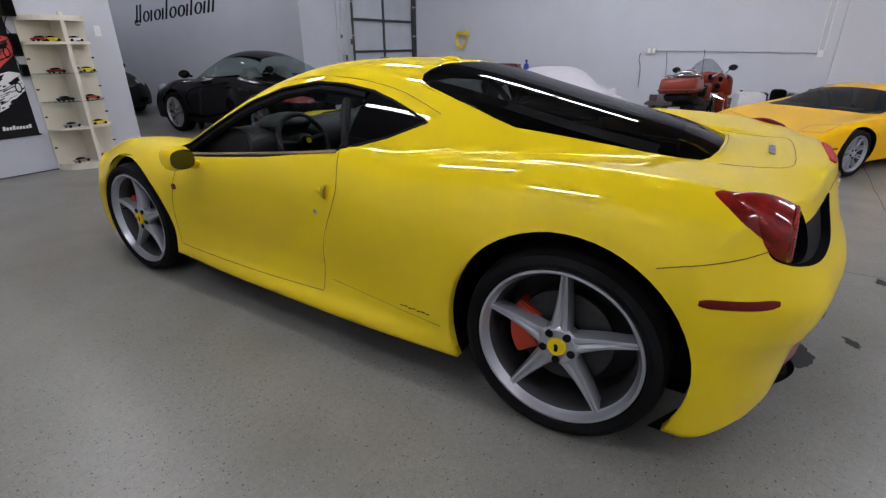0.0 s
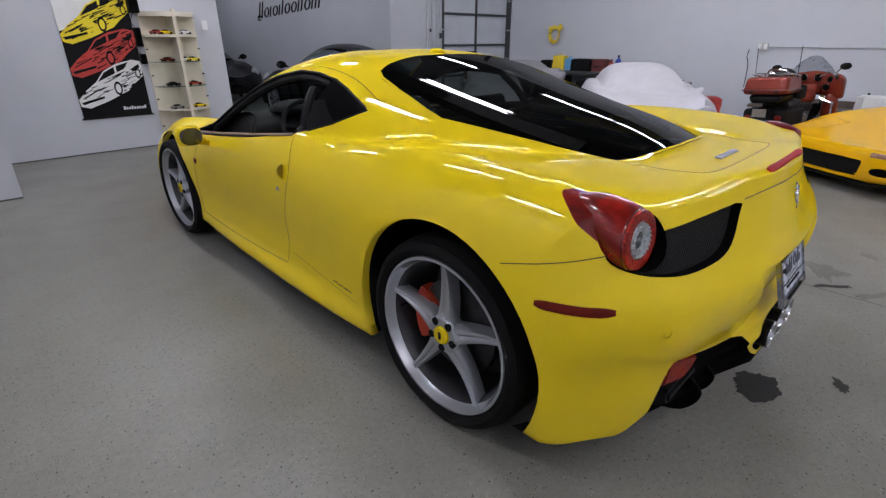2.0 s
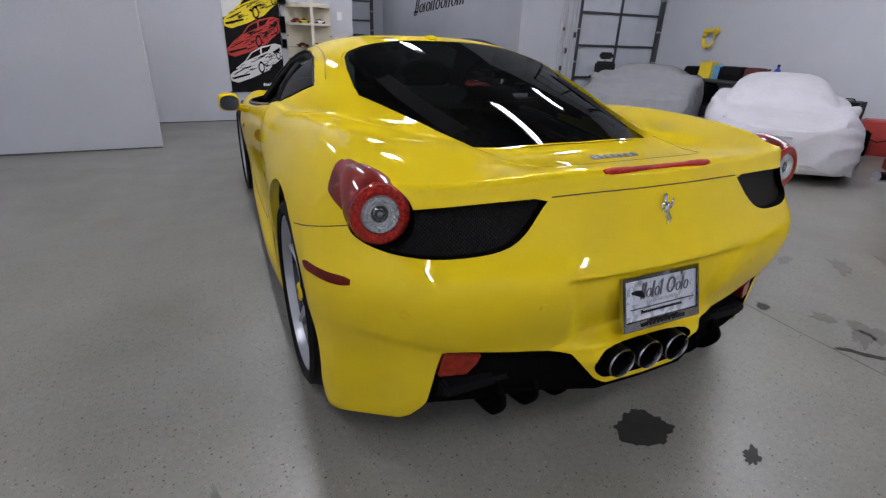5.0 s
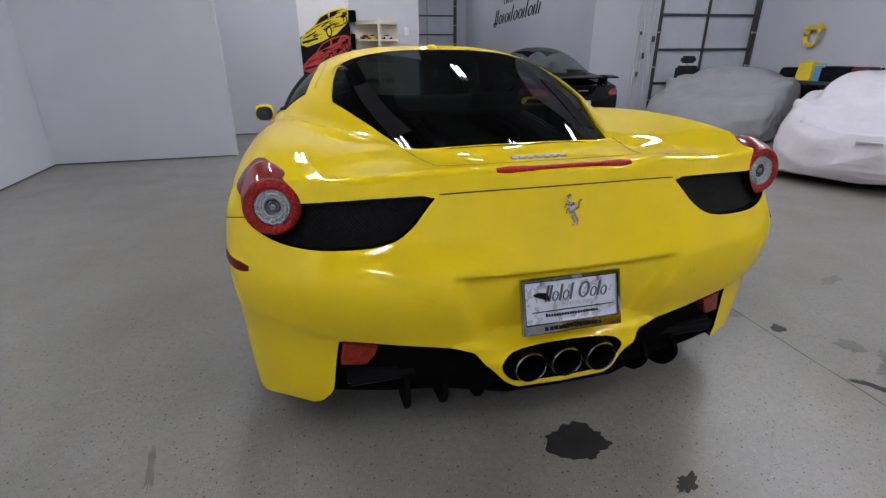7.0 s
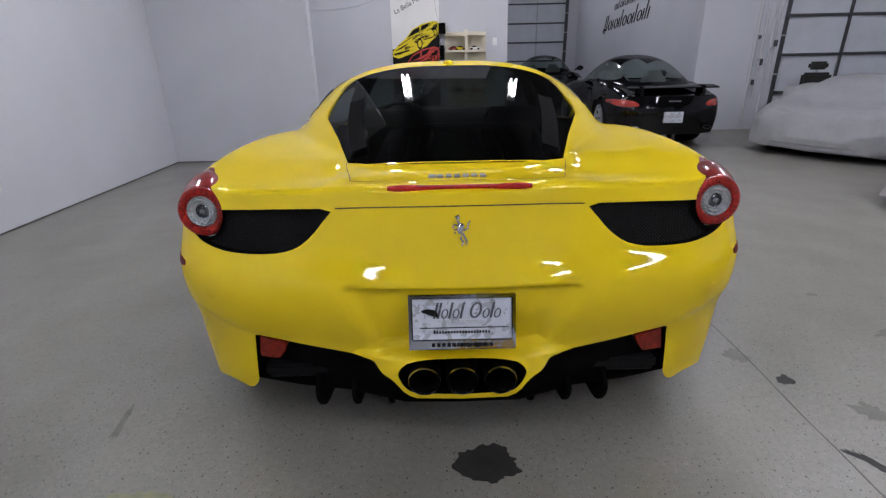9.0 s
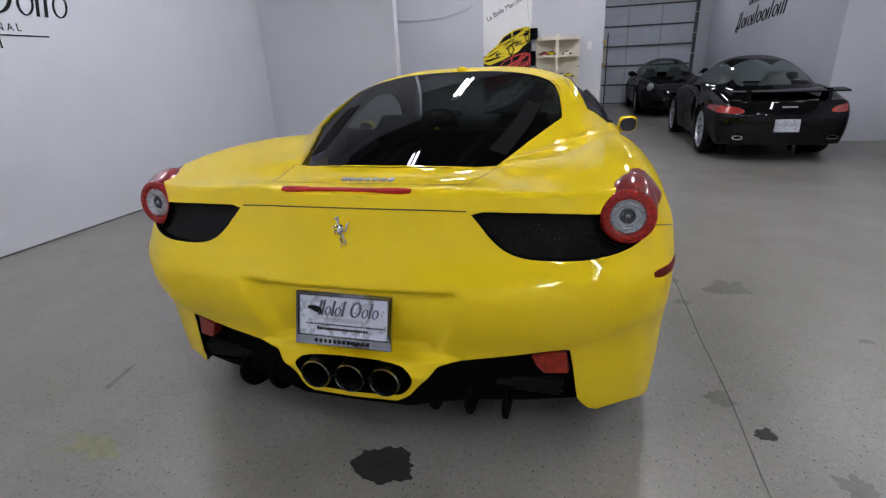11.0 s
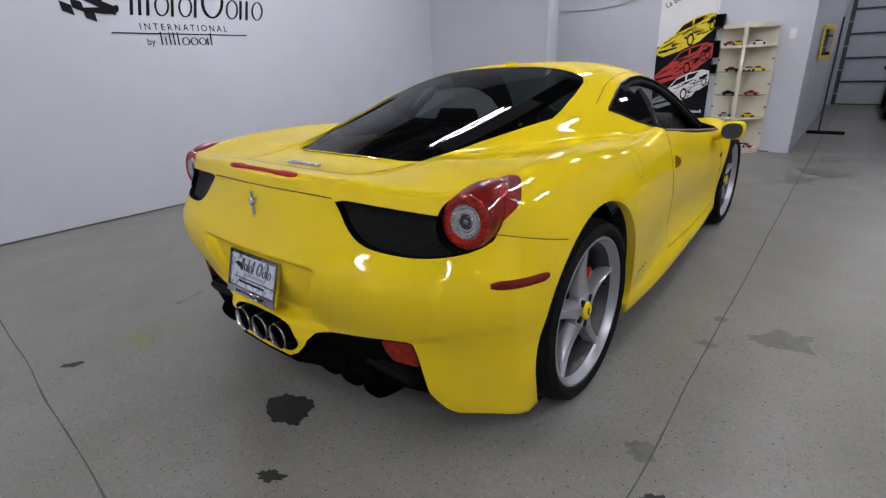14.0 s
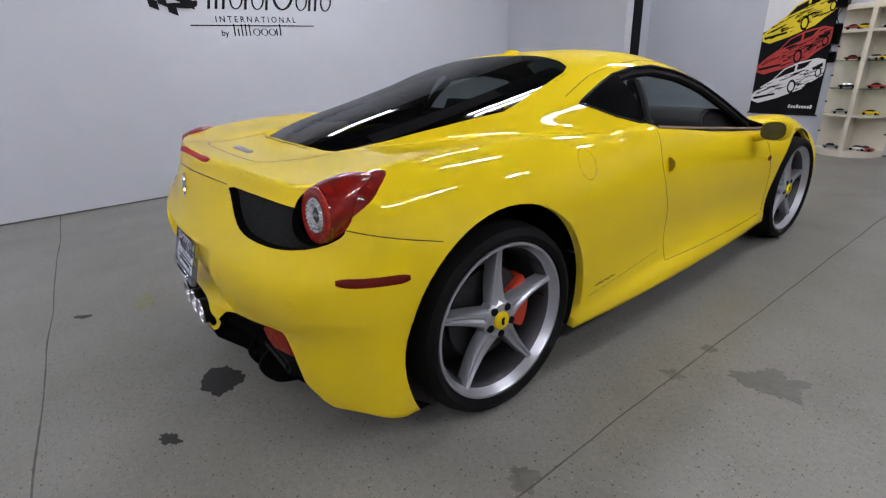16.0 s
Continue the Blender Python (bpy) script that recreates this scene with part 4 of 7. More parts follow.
for s in (-1, 1):
    # tail lamp: a round lens on a pod that tapers forward along the wing
    c0, tip = Vector((s * 0.814, -0.588, 0.842)), Vector((s * 0.846, -0.405, 0.926))
    ax = Vector((s * 0.07, -1.0, 0.10)).normalized()
    q = ax.to_track_quat("Z", "Y")

    def ring(c, r, n=36, qq=q):
        return [c + qq @ Vector((r * math.cos(2 * math.pi * i / n), r * math.sin(2 * math.pi * i / n), 0)) for i in range(n)]

    bm = bmesh.new()
    rows = []
    for t in np.linspace(0, 1, 14):
        c = c0 + (tip - c0) * t + Vector((0, 0, 0.002 * math.sin(math.pi * t)))
        r = 0.0790 * (1 - t**2.0) + 0.002
        rows.append([bm.verts.new(p) for p in ring(c, r)])
    for a, b in zip(rows, rows[1:]):
        for i in range(36):
            bm.faces.new((a[i], a[(i + 1) % 36], b[(i + 1) % 36], b[i]))
    bm.faces.new(rows[-1])
    bmesh.ops.recalc_face_normals(bm, faces=bm.faces)
    lamp = part("tail_light", bm, M_TAILPOD, car, "round red tail lamp with a smoked tapering pod")

    def disc(name, prof, material, label=""):
        bm = bmesh.new()
        lathe(bm, prof, 40)
        bmesh.ops.transform(bm, matrix=Matrix.Translation(c0) @ ax.to_track_quat("X", "Z").to_matrix().to_4x4(), verts=bm.verts)
        bmesh.ops.recalc_face_normals(bm, faces=bm.faces)
        return part(name, bm, material, lamp, label)

    disc("lens_ring", [(0.0795, -0.07), (0.0795, 0.004), (0.077, 0.010), (0.071, 0.013), (0.055, 0.013), (0.051, 0.010), (0.049, 0.002)], M_RED, "dark red ring of small lamps")
    disc("lens_bezel", [(0.0800, -0.002), (0.0806, 0.001), (0.0797, 0.004)], M_DARKRED, "thin dark bezel")
    bm = bmesh.new()
    rings = []
    for k, (r, h) in enumerate(((0.0500, 0.004), (0.046, 0.012), (0.041, 0.006), (0.036, 0.013), (0.031, 0.006), (0.027, 0.010), (0.022, 0.003))):
        rings.append([bm.verts.new((h + 0.0022 * (-1) ** i * (k % 2), r * math.cos(math.pi * i / 24 + 0.06 * k), r * math.sin(math.pi * i / 24 + 0.06 * k))) for i in range(48)])
    for p, q2 in zip(rings, rings[1:]):
        for i in range(48):
            bm.faces.new((p[i], p[(i + 1) % 48], q2[(i + 1) % 48], q2[i]))
    bmesh.ops.transform(bm, matrix=Matrix.Translation(c0) @ ax.to_track_quat("X", "Z").to_matrix().to_4x4(), verts=bm.verts)
    bmesh.ops.recalc_face_normals(bm, faces=bm.faces)
    part("clear_lens", bm, M_LENS, lamp, "faceted clear reversing lens", smooth=False)
    disc("lens_core", [(0.024, 0.003), (0.019, -0.006), (0.012, -0.003), (0.008, 0.005), (0.0005, 0.007)], M_LENSDARK)
    # side marker, wing badge, seams
    strip("side_marker", [side_at(y, 0.664 - 0.06 * (y + 0.5), s) for y in np.linspace(-0.412, -0.600, 14)], 0.0135, (0, 0, 1), 0.003, M_MARKER, "long dull red side marker lamp")
    seam([side_at(y, z, s) for y, z in line((-0.290, 0.735), (-0.548, 0.806), 20)])
    seam([side_at(y, z, s) for y, z in path2([(0.985, 0.915), (0.965, 0.80), (0.990, 0.70), (1.055, 0.56), (1.09, 0.44), (1.095, 0.27)])])
    seam([side_at(y, z, s) for y, z in path2([(1.095, 0.27), (1.5, 0.255), (2.0, 0.25), (2.24, 0.26)], 8)], 0.002)
    seam([side_at(y, z, s) for y, z in path2([(2.24, 0.27), (2.235, 0.42), (2.17, 0.62), (2.10, 0.76)], 8)])
    seam([side_at(y, z, s) for y, z in line((0.44, 0.305), (1.05, 0.335))], 0.0012)
    for i in range(7):
        y = 0.63 - 0.022 * i
        p, n = side_at(y, 0.338 + 0.003 * (i % 2), s)
        bm = boxbm(-0.0012, 0.0012, -0.008, 0.008, -0.0022 - 0.001 * (i % 3), 0.0022)
        b = part("wing_script", bm, M_INK, car, "small dark script badge", smooth=False)
        b.matrix_basis = Matrix.Translation(p) @ pose(0, 0, 0, 0, 0, -4 * s)
    # black trim round the side glass
    win = [q for i in range(len(SIDE_WINDOW)) for q in line(SIDE_WINDOW[i - 1], SIDE_WINDOW[i], 5)[:-1]]
    pts = [side_at(y, z, s) for y, z in win]
    bm = bmesh.new()
    tube(bm, [p - n * 0.003 for p, n in pts if p is not None], 0.0075, 6, closed=True)
    part("window_trim", bm, M_BLACK, car, "black trim round the side window")
    pts = [side_at(y, z, s) for y, z in win if y > 1.0 and z > 0.935 - 0.11 * (y - 1.0)]
    bm = bmesh.new()
    tube(bm, [p - n * 0.018 - Vector((0, 0, 0.016)) for p, n in pts], 0.021, 8)
    part("door_frame", bm, M_BLACK, car, "broad black frame inside the door opening")
    pts = [side_at(y, z - 0.012, s) for y, z in path2([(1.0, 0.925), (1.5, 0.866), (2.0, 0.812), (2.24, 0.788)], 8)]
    bm = bmesh.new()
    tube(bm, [p for p, n in pts], 0.008, 6)
    part("window_seal", bm, M_SEAL, car, "tan seal at the foot of the window")
    pts = [side_at(y, z, s) for y, z in path2([(0.985, 0.925), (1.02, 1.0), (1.08, 1.10)], 6)]
    bm = bmesh.new()
    tube(bm, [p - n * 0.01 for p, n in pts if p is not None], 0.022, 8)
    part("door_pillar", bm, M_BLACK, car, "black door pillar")
    # roof-side seam above the door glass
    seam([side_at(y, z, s) for y, z in path2([(0.62, 1.064), (0.75, 1.110), (0.95, 1.158), (1.3, 1.184), (1.65, 1.135), (1.95, 1.02)], 8)], 0.002)
    # handle scoop and lock
    p, n = side_at(1.015, 0.752, s)
    qn = n.to_track_quat("X", "Z").to_matrix().to_4x4()
    bm = bmesh.new()
    rows = []
    for t in np.linspace(0, 1, 10):
        w, hh = 0.002 + 0.034 * t**1.3, 0.003 + 0.033 * t**0.9
        y = 0.075 - 0.078 * t
        rows.append([bm.verts.new((w * math.cos(a) - 0.004, y * 1.0, hh * math.sin(a))) for a in np.linspace(-math.pi / 2, math.pi / 2, 12)])
    for a, b in zip(rows, rows[1:]):
        for k in range(11):
            bm.faces.new((a[k], a[k + 1], b[k + 1], b[k]))
    bmesh.ops.recalc_face_normals(bm, faces=bm.faces)
    h = part("door_handle", bm, M_YELLOW, car, "yellow scooped door handle")
    h.matrix_basis = Matrix.Translation(p) @ pose(0, 0, 0, 0, 0, 0) @ Matrix.Diagonal((s, 1, 1, 1)) @ pose(0, 0, 0, 0, 0, 0)
    bm = bmesh.new()
    prism(bm, [(0.030 * math.cos(a) - 0.004, 0.031 * math.sin(a)) for a in np.linspace(-math.pi / 2, math.pi / 2, 14)], 0.010, 0.016, lambda u, v, d: (u, d, v))
    h = part("handle_recess", bm, M_HANDLESHADE, h, "shaded hollow of the handle")
    if s < 0:
        p, n = side_at(1.095, 0.655, s)
        bm = bmesh.new()
        cyl(bm, p - n * 0.004, p + n * 0.003, 0.0105, seg=16)
        part("door_lock", bm, M_STEEL, car, "small round metal lock")
    else:
        pts = [side_at(0.425 + 0.050 * math.cos(a), 0.846 + 0.056 * math.sin(a), s) for a in np.linspace(0, 2 * math.pi, 40)[:-1]]
        bm = bmesh.new()
        tube(bm, [p - n * 0.001 for p, n in pts], 0.0014, 6, closed=True)
        part("fuel_cap_gap", bm, M_GAP, car, "round gap of the fuel cap")
    p, n = side_at(2.16, 0.615, s)
    bm = bmesh.new()
    cyl(bm, p - n * 0.003, p + n * 0.005, 0.016, seg=18)
    part("side_repeater", bm, M_MARKER, car, "small round orange side repeater")
    # door mirror
    mo = Vector((s * 1.035, 1.88, 0.812))
    taper = lambda p: Vector((p.x * (1 - 0.45 * max(0, p.y / 0.12) ** 2), p.y + p.x * s * 0.12, p.z * (1 - 0.5 * max(0, p.y / 0.12) ** 2) + 0.012 * p.x * s))
    bm = rboxbm(-0.070, 0.070, -0.008, 0.11, -0.060, 0.062, 0.046, shape=taper, n=7)
    mir = part("door_mirror", bm, M_YELLOW, car, "yellow door mirror")
    mir.matrix_basis = Matrix.Translation(mo)
    bm = bmesh.new()
    prism(bm, smooth_poly([(-0.056, -0.046), (0.056, -0.048), (0.058, 0.048), (-0.055, 0.044)], 2), -0.016, -0.009, lambda u, v, d: (u, d + u * s * 0.12 + v * 0.08, v))
    part("mirror_glass", bm, M_MIRROR, mir, "dark mirror glass")
    bm = bmesh.new()
    tube(bm, [(-s * 0.05, 0.05, -0.03), (-s * 0.11, 0.06, -0.055), (-s * 0.16, 0.085, -0.055)], [0.026, 0.02, 0.026], 12)
    part("mirror_arm", bm, M_YELLOW, mir)
    # parking sensors
    for x, z in ((0.422, 0.596), (0.788, 0.600)):
        p, n = back_at(s * x, z)
        bm = bmesh.new()
        lathe(bm, [(0.0125, -0.002), (0.0125, 0.0010), (0.0108, 0.0016), (0.0103, 0.0002), (0.0098, 0.0010), (0.0004, 0.0014)], 24)
        bmesh.ops.transform(bm, matrix=Matrix.Translation(p) @ n.to_track_quat("X", "Z").to_matrix().to_4x4(), verts=bm.verts)
        part("parking_sensor", bm, M_YELLOW, car, "small round yellow parking sensor")
    # red reflector in the black tail panel
    bm = bmesh.new()
    prism(bm, [(0.600, 0.366), (0.676, 0.356), (0.662, 0.442), (0.562, 0.434), (0.575, 0.40)], -0.712, -0.65, lambda u, v, d: (s * u, d + (u - 0.6) * 0.40, v))
    part("rear_reflector", bm, M_REFLECTOR, car, "red rear fog lamp", bevel=0.004)
    # diffuser fins
    for x in (0.24, 0.36, 0.48):
        bm = bmesh.new()
        prism(bm, smooth_poly([(-0.64, 0.33), (-0.745, 0.27), (-0.74, 0.21), (-0.67, 0.135), (-0.42, 0.12), (-0.38, 0.24)], 2), -0.007, 0.007, lambda u, v, d: (s * x + d, u, v))
        part("diffuser_fin", bm, M_DARK, car, "black diffuser fin")

bm = bmesh.new()
prism(bm, [(-0.70, 0.33), (-0.70, 0.29), (-0.58, 0.19), (0.4, 0.125), (0.4, 0.30)], -0.66, 0.66, lambda u, v, d: (d, u, v))
part("diffuser", bm, M_BLACK, car, "black rear diffuser tray", bevel=0.01)

# exhaust tips
M_TIP = mat("polished_tip", (0.50, 0.50, 0.52), 0.22, metal=1.0)
M_SLEEVE = mat("stained_steel", (0.03, 0.03, 0.032), 0.4, metal=1.0, vary=0.3, scale=30)
for x in (-0.118, 0.0, 0.118):
    bm = bmesh.new()
    lathe(bm, [(0.0450, 0.012), (0.0462, 0.0), (0.0482, -0.004), (0.0502, 0.001)], 40)
    bmesh.ops.transform(bm, matrix=Matrix.Translation((x, -0.830, 0.350)) @ Matrix.Rotation(radians(90), 4, "Z"), verts=bm.verts)
    bmesh.ops.recalc_face_normals(bm, faces=bm.faces)
    e = part("exhaust_tip", bm, M_TIP, car, "polished round exhaust tip")
    bm = bmesh.new()
    lathe(bm, [(0.0462, 0.012), (0.0455, 0.10), (0.0005, 0.10)], 32)
    bmesh.ops.transform(bm, matrix=Matrix.Translation((x, -0.830, 0.350)) @ Matrix.Rotation(radians(90), 4, "Z"), verts=bm.verts)
    part("exhaust_bore", bm, M_DARK, e, "plain black bore")
    bm = bmesh.new()
    lathe(bm, [(0.0500, 0.001), (0.0505, 0.012), (0.0490, 0.018), (0.0490, 0.11)], 40)
    bmesh.ops.transform(bm, matrix=Matrix.Translation((x, -0.830, 0.350)) @ Matrix.Rotation(radians(90), 4, "Z"), verts=bm.verts)
    bmesh.ops.recalc_face_normals(bm, faces=bm.faces)
    part("exhaust_sleeve", bm, M_SLEEVE, e, "dark heat-stained sleeve")

# number plate with its chrome frame
pm = Matrix.Translation((0, -0.815, 0.553)) @ pose(0, 0, 0, -16, 0, 0)
bm = bmesh.new()
outer, inner = [(-0.158, -0.083), (0.158, -0.083), (0.158, 0.083), (-0.158, 0.083)], [(-0.146, -0.052), (0.146, -0.052), (0.146, 0.070), (-0.146, 0.070)]
for i in range(4):
    p, q, r, t = outer[i], outer[(i + 1) % 4], inner[(i + 1) % 4], inner[i]
    prism(bm, [p, q, r, t], -0.012, 0.006, lambda u, v, d: (u, d, v))
bmesh.ops.remove_doubles(bm, verts=bm.verts, dist=0.0005)
plate = part("number_plate", bm, M_CHROMEDARK, car, "dealer plate in a chrome frame", bevel=0.003)
plate.matrix_basis = pm
part("plate_panel", boxbm(-0.147, 0.147, -0.004, 0.004, -0.053, 0.071), M_PLATE, plate, "silver dealer plate panel", smooth=False)


def bars(parent, words, x0, z0, h, adv, material, y=-0.0065, tall=(), slant=0.0, name="letter_bar", put=None, thick=0.002):
    """Writing as plain upright bars, a bar a letter; words: letters in each word."""
    x = x0
    k = 0
    for w in words:
        for i in range(w):
            hh = h * (1.45 if i == 0 or k in tall else 1.0)
            bm = bmesh.new()
            prism(bm, [(x, z0), (x + adv * 0.62, z0), (x + adv * 0.62 + slant * hh, z0 + hh), (x + slant * hh, z0 + hh)], 0, thick, put or (lambda u, v, d: (u, y - d, v)))
            part(name, bm, material, parent, smooth=False)
            x += adv
            k += 1
        x += adv * 0.7


def text_mesh(body, size, material, name, parent, m):
    """Writing, letter by letter, each a part of its own."""
    cu = bpy.data.curves.new("writing", "FONT")
    cu.body, cu.size, cu.extrude = body, size, 0.0008
    tmp = bpy.data.objects.new("writing", cu)
    scene.collection.objects.link(tmp)
    dg = bpy.context.evaluated_depsgraph_get()
    me = bpy.data.meshes.new_from_object(tmp.evaluated_get(dg))
    bpy.data.objects.remove(tmp)
    bm = bmesh.new()
    bm.from_mesh(me)
    bmesh.ops.remove_doubles(bm, verts=bm.verts, dist=1e-5)
    left = set(bm.faces)
    while left:
        seen, todo = set(), [next(iter(left))]
        while todo:
            f = todo.pop()
            if f not in seen:
                seen.add(f)
                todo += [g for e in f.edges for g in e.link_faces if g not in seen]
        left -= seen
        out, made = bmesh.new(), {}
        for f in seen:
            for v in f.verts:
                if v not in made:
                    made[v] = out.verts.new(v.co)
            out.faces.new([made[v] for v in f.verts])
        part("letter", out, material, parent, smooth=False).matrix_basis = m
    bm.free()


def stroke_row(parent, spans, base, h, put, slant=0.25, thick=0.2, material=M_INK):
    """Writing as plain shapes: rings and slanted strokes in turn. spans: (start, width, tall, ring)."""
    for u, w, tall, ring in spans:
        bm = bmesh.new()
        hh = h * tall
        if ring:
            n = 22
            rows = []
            for i in range(n):
                a = 2 * math.pi * i / n
                k = 1 - 2 * thick * (0.35 + 0.65 * abs(math.cos(a)))
                cu, cv = u + w / 2, base + hh / 2
                rows.append([bm.verts.new(put(cu + w / 2 * r * math.cos(a) + slant * (hh / 2) * (1 + r * math.sin(a)), cv + hh / 2 * r * math.sin(a), d)) for r, d in ((1, 0.001), (1, 0.006), (k, 0.006), (k, 0.001))])
            for i in range(n):
                p, q = rows[i], rows[(i + 1) % n]
                for j in range(4):
                    bm.faces.new((p[j], p[(j + 1) % 4], q[(j + 1) % 4], q[j]))
            bmesh.ops.recalc_face_normals(bm, faces=bm.faces)
        else:
            s = min(w, h * thick * 1.2)
            prism(bm, [(u, base), (u + s, base), (u + s + slant * hh, base + hh), (u + slant * hh, base + hh)], 0.001, 0.006, put)
        part("letter_stroke", bm, material, parent, smooth=False)


def strokes(start, step, plan):
    """o: ring, i: short stroke, l: tall stroke, O: large ring, space: gap."""
    out, u = [], start
    for c in plan:
        w = {"o": 0.86, "i": 0.40, "l": 0.40, "O": 1.5, " ": 0.6}[c] * step
        if c != " ":
            out.append((u, w * 0.9, 1.65 if c in "lO" else 1.0, c in "oO"))
        u += w
    return out


onplate = lambda u, w, d: (u, -0.0038 - d * 0.4, w)
stroke_row(plate, strokes(-0.086, 0.0265, "llolol Oolo"), 0.010, 0.029, onplate, slant=0.25, thick=0.2, material=M_PLATEINK)
text_mesh("INTERNATIONAL", 0.017, M_WALLTRIM, "word", plate, Matrix(((1, 0, 0, -0.062), (0, 0, -1, -0.0048), (0, 1, 0, -0.008), (0, 0, 0, 1))))
bars(plate, (20,), -0.085, -0.034, 0.007, 0.0085, M_INK)
part("plate_rule", boxbm(-0.125, 0.135, -0.0062, -0.0042, -0.019, -0.0165), M_INK, plate, smooth=False)
bm = bmesh.new()
prism(bm, smooth_poly([(-0.128, 0.034), (-0.09, 0.018), (-0.068, 0.012), (-0.075, 0.035), (-0.10, 0.040)], 1), 0.0042, 0.0062, lambda u, v, d: (u, -d, v))
part("plate_flag", bm, M_INK, plate, smooth=False)
for i in range(12):
    bm = boxbm(-0.09 + 0.0155 * i, -0.081 + 0.0155 * i, -0.0135, -0.0122, -0.073, -0.062)
    part("frame_letter_bar", bm, M_INK, plate, smooth=False)
for x in (-0.09, 0.09):
    bm = bmesh.new()
    cyl(bm, (x, -0.004, 0.062), (x, -0.011, 0.062), 0.007, seg=12)
    part("plate_screw", bm, M_STEEL, plate)

# chrome emblem and deck letters as plain shapes
p, n = back_at(0.0, 0.822)
bm = bmesh.new()
ball(bm, (0.000, -0.006, 0.004), 0.010, 0.006, 0.017, 14, m=pose(0, 0, 0, 0, 18, 0))
for pts, r in (([(-0.004, 0.016), (-0.008, 0.030), (-0.004, 0.041)], 0.0058), ([(-0.004, 0.042), (-0.015, 0.036)], 0.0042), ([(-0.006, 0.012), (-0.020, 0.016), (-0.022, 0.006)], 0.0032), ([(-0.006, 0.004), (-0.018, 0.000), (-0.016, -0.010)], 0.0032),
               ([(0.004, -0.008), (0.000, -0.024), (0.007, -0.034), (0.003, -0.047)], 0.0038), ([(0.006, -0.008), (0.012, -0.022), (0.018, -0.032), (0.015, -0.044)], 0.0034), ([(0.008, -0.002), (0.020, 0.004), (0.022, 0.020), (0.028, 0.026)], 0.0032)):
    tube(bm, [(u, -0.005, v) for u, v in pts], r, 8)
e = part("rear_emblem", bm, M_CHROME, car, "small chrome emblem")
e.matrix_basis = Matrix.Translation(p) @ pose(0, 0, 0, -12, 0, 0)
for i in range(7):
    x = -0.094 + 0.0275 * i
    p, n = top_at(x + 0.01, -0.515)
    bm = boxbm(0, 0.0205 if i else 0.025, -0.012, 0.012, -0.002, 0.0045)
    e = part("deck_letter_bar", bm, M_SILVER, car, "chrome deck lettering as bars", smooth=False, bevel=0.002)
    e.matrix_basis = Matrix.Translation((x, -0.53, p.z + 0.004)) @ pose(0, 0, 0, math.degrees(math.atan2(-n.y, n.z)) + 10, 0, 0)

# high brake lamp in the tail lip
pts = [on_skin((x, -1.25, 1.160), (0, 1, -0.42)) for x in np.linspace(-0.208, 0.208, 22)]
strip("high_brake_light", [q for q in pts if q[0] is not None], 0.0125, (0, 0.5, 1), 0.005, M_BRAKE, "slim red high-level brake lamp")

# engine lid and tail seams
lid = [(-0.398, -0.312), (-0.372, -0.43), (-0.348, -0.53), (-0.29, -0.592), (0.0, -0.605), (0.29, -0.592), (0.348, -0.53), (0.372, -0.43), (0.398, -0.312)]
seam([top_at(x, y) for x, y in path2(lid, 8)], 0.0015)
seam([back_at(x, 0.888 - 0.10 * x * x) for x in np.linspace(-0.368, 0.368, 30)], 0.0024)
# roof aerial
p, n = top_at(0, 0.975)
bm = bmesh.new()
ball(bm, (0, 0, 0), 0.030, 0.055, 0.020, 16)
a = part("roof_aerial", bm, M_YELLOW, car, "low yellow roof aerial")
a.matrix_basis = Matrix.Translation(p)

# cabin
def seat(x):
    bm = bmesh.new()
    prism(bm, smooth_poly([(1.0, 0.30), (1.06, 0.55), (0.99, 0.86), (0.95, 1.00), (0.89, 1.00), (0.88, 0.84), (0.86, 0.4)], 2), -0.22, 0.22, lambda u, v, d: (x + d * (0.62 if v > 0.9 else 1.0), u, v))
    part("seat_back", bm, M_LEATHER, car, "black leather seat back", bevel=0.02)
    bm = bmesh.new()
    prism(bm, smooth_poly([(0.95, 0.28), (1.45, 0.32), (1.48, 0.42), (1.0, 0.40)], 2), -0.23, 0.23, lambda u, v, d: (x + d, u, v))
    part("seat_cushion", bm, M_LEATHER, car, "black leather seat cushion", bevel=0.02)


seat(-0.37)
seat(0.37)
part("cabin_floor", boxbm(-0.80, 0.80, 0.85, 2.3, 0.22, 0.27), M_LEATHER, car, "dark cabin floor", smooth=False)
for s in (-1, 1):
    bm = bmesh.new()
    prism(bm, [(1.0, 0.25), (2.2, 0.25), (2.2, 0.755), (1.5, 0.825), (1.0, 0.89)], 0.76, 0.80, lambda u, v, d: (s * d, u, v))
    part("door_card", bm, M_LEATHER, car, "black leather door lining", bevel=0.01)
bm = bmesh.new()
prism(bm, smooth_poly([(1.76, 0.45), (1.74, 0.76), (1.80, 0.885), (1.95, 0.91), (2.16, 0.86), (2.34, 0.80), (2.35, 0.4)], 2), -0.78, 0.78, lambda u, v, d: (d * (1 - 0.9 * max(0, v - 0.74)), u, v))
part("dashboard", bm, M_LEATHER, car, "black leather dashboard", bevel=0.01)
bm = bmesh.new()
ball(bm, (-0.37, 1.88, 0.90), 0.18, 0.12, 0.06, 20)
part("instrument_hood", bm, M_LEATHER, car)
sw = Matrix.Translation((-0.37, 1.74, 0.80)) @ pose(0, 0, 0, -24, 0, 0)
bm = bmesh.new()
tube(bm, [sw @ Vector((0.172 * math.cos(a), 0, 0.165 * math.sin(a))) for a in np.linspace(0, 2 * math.pi, 36)[:-1]], 0.016, 8, closed=True)
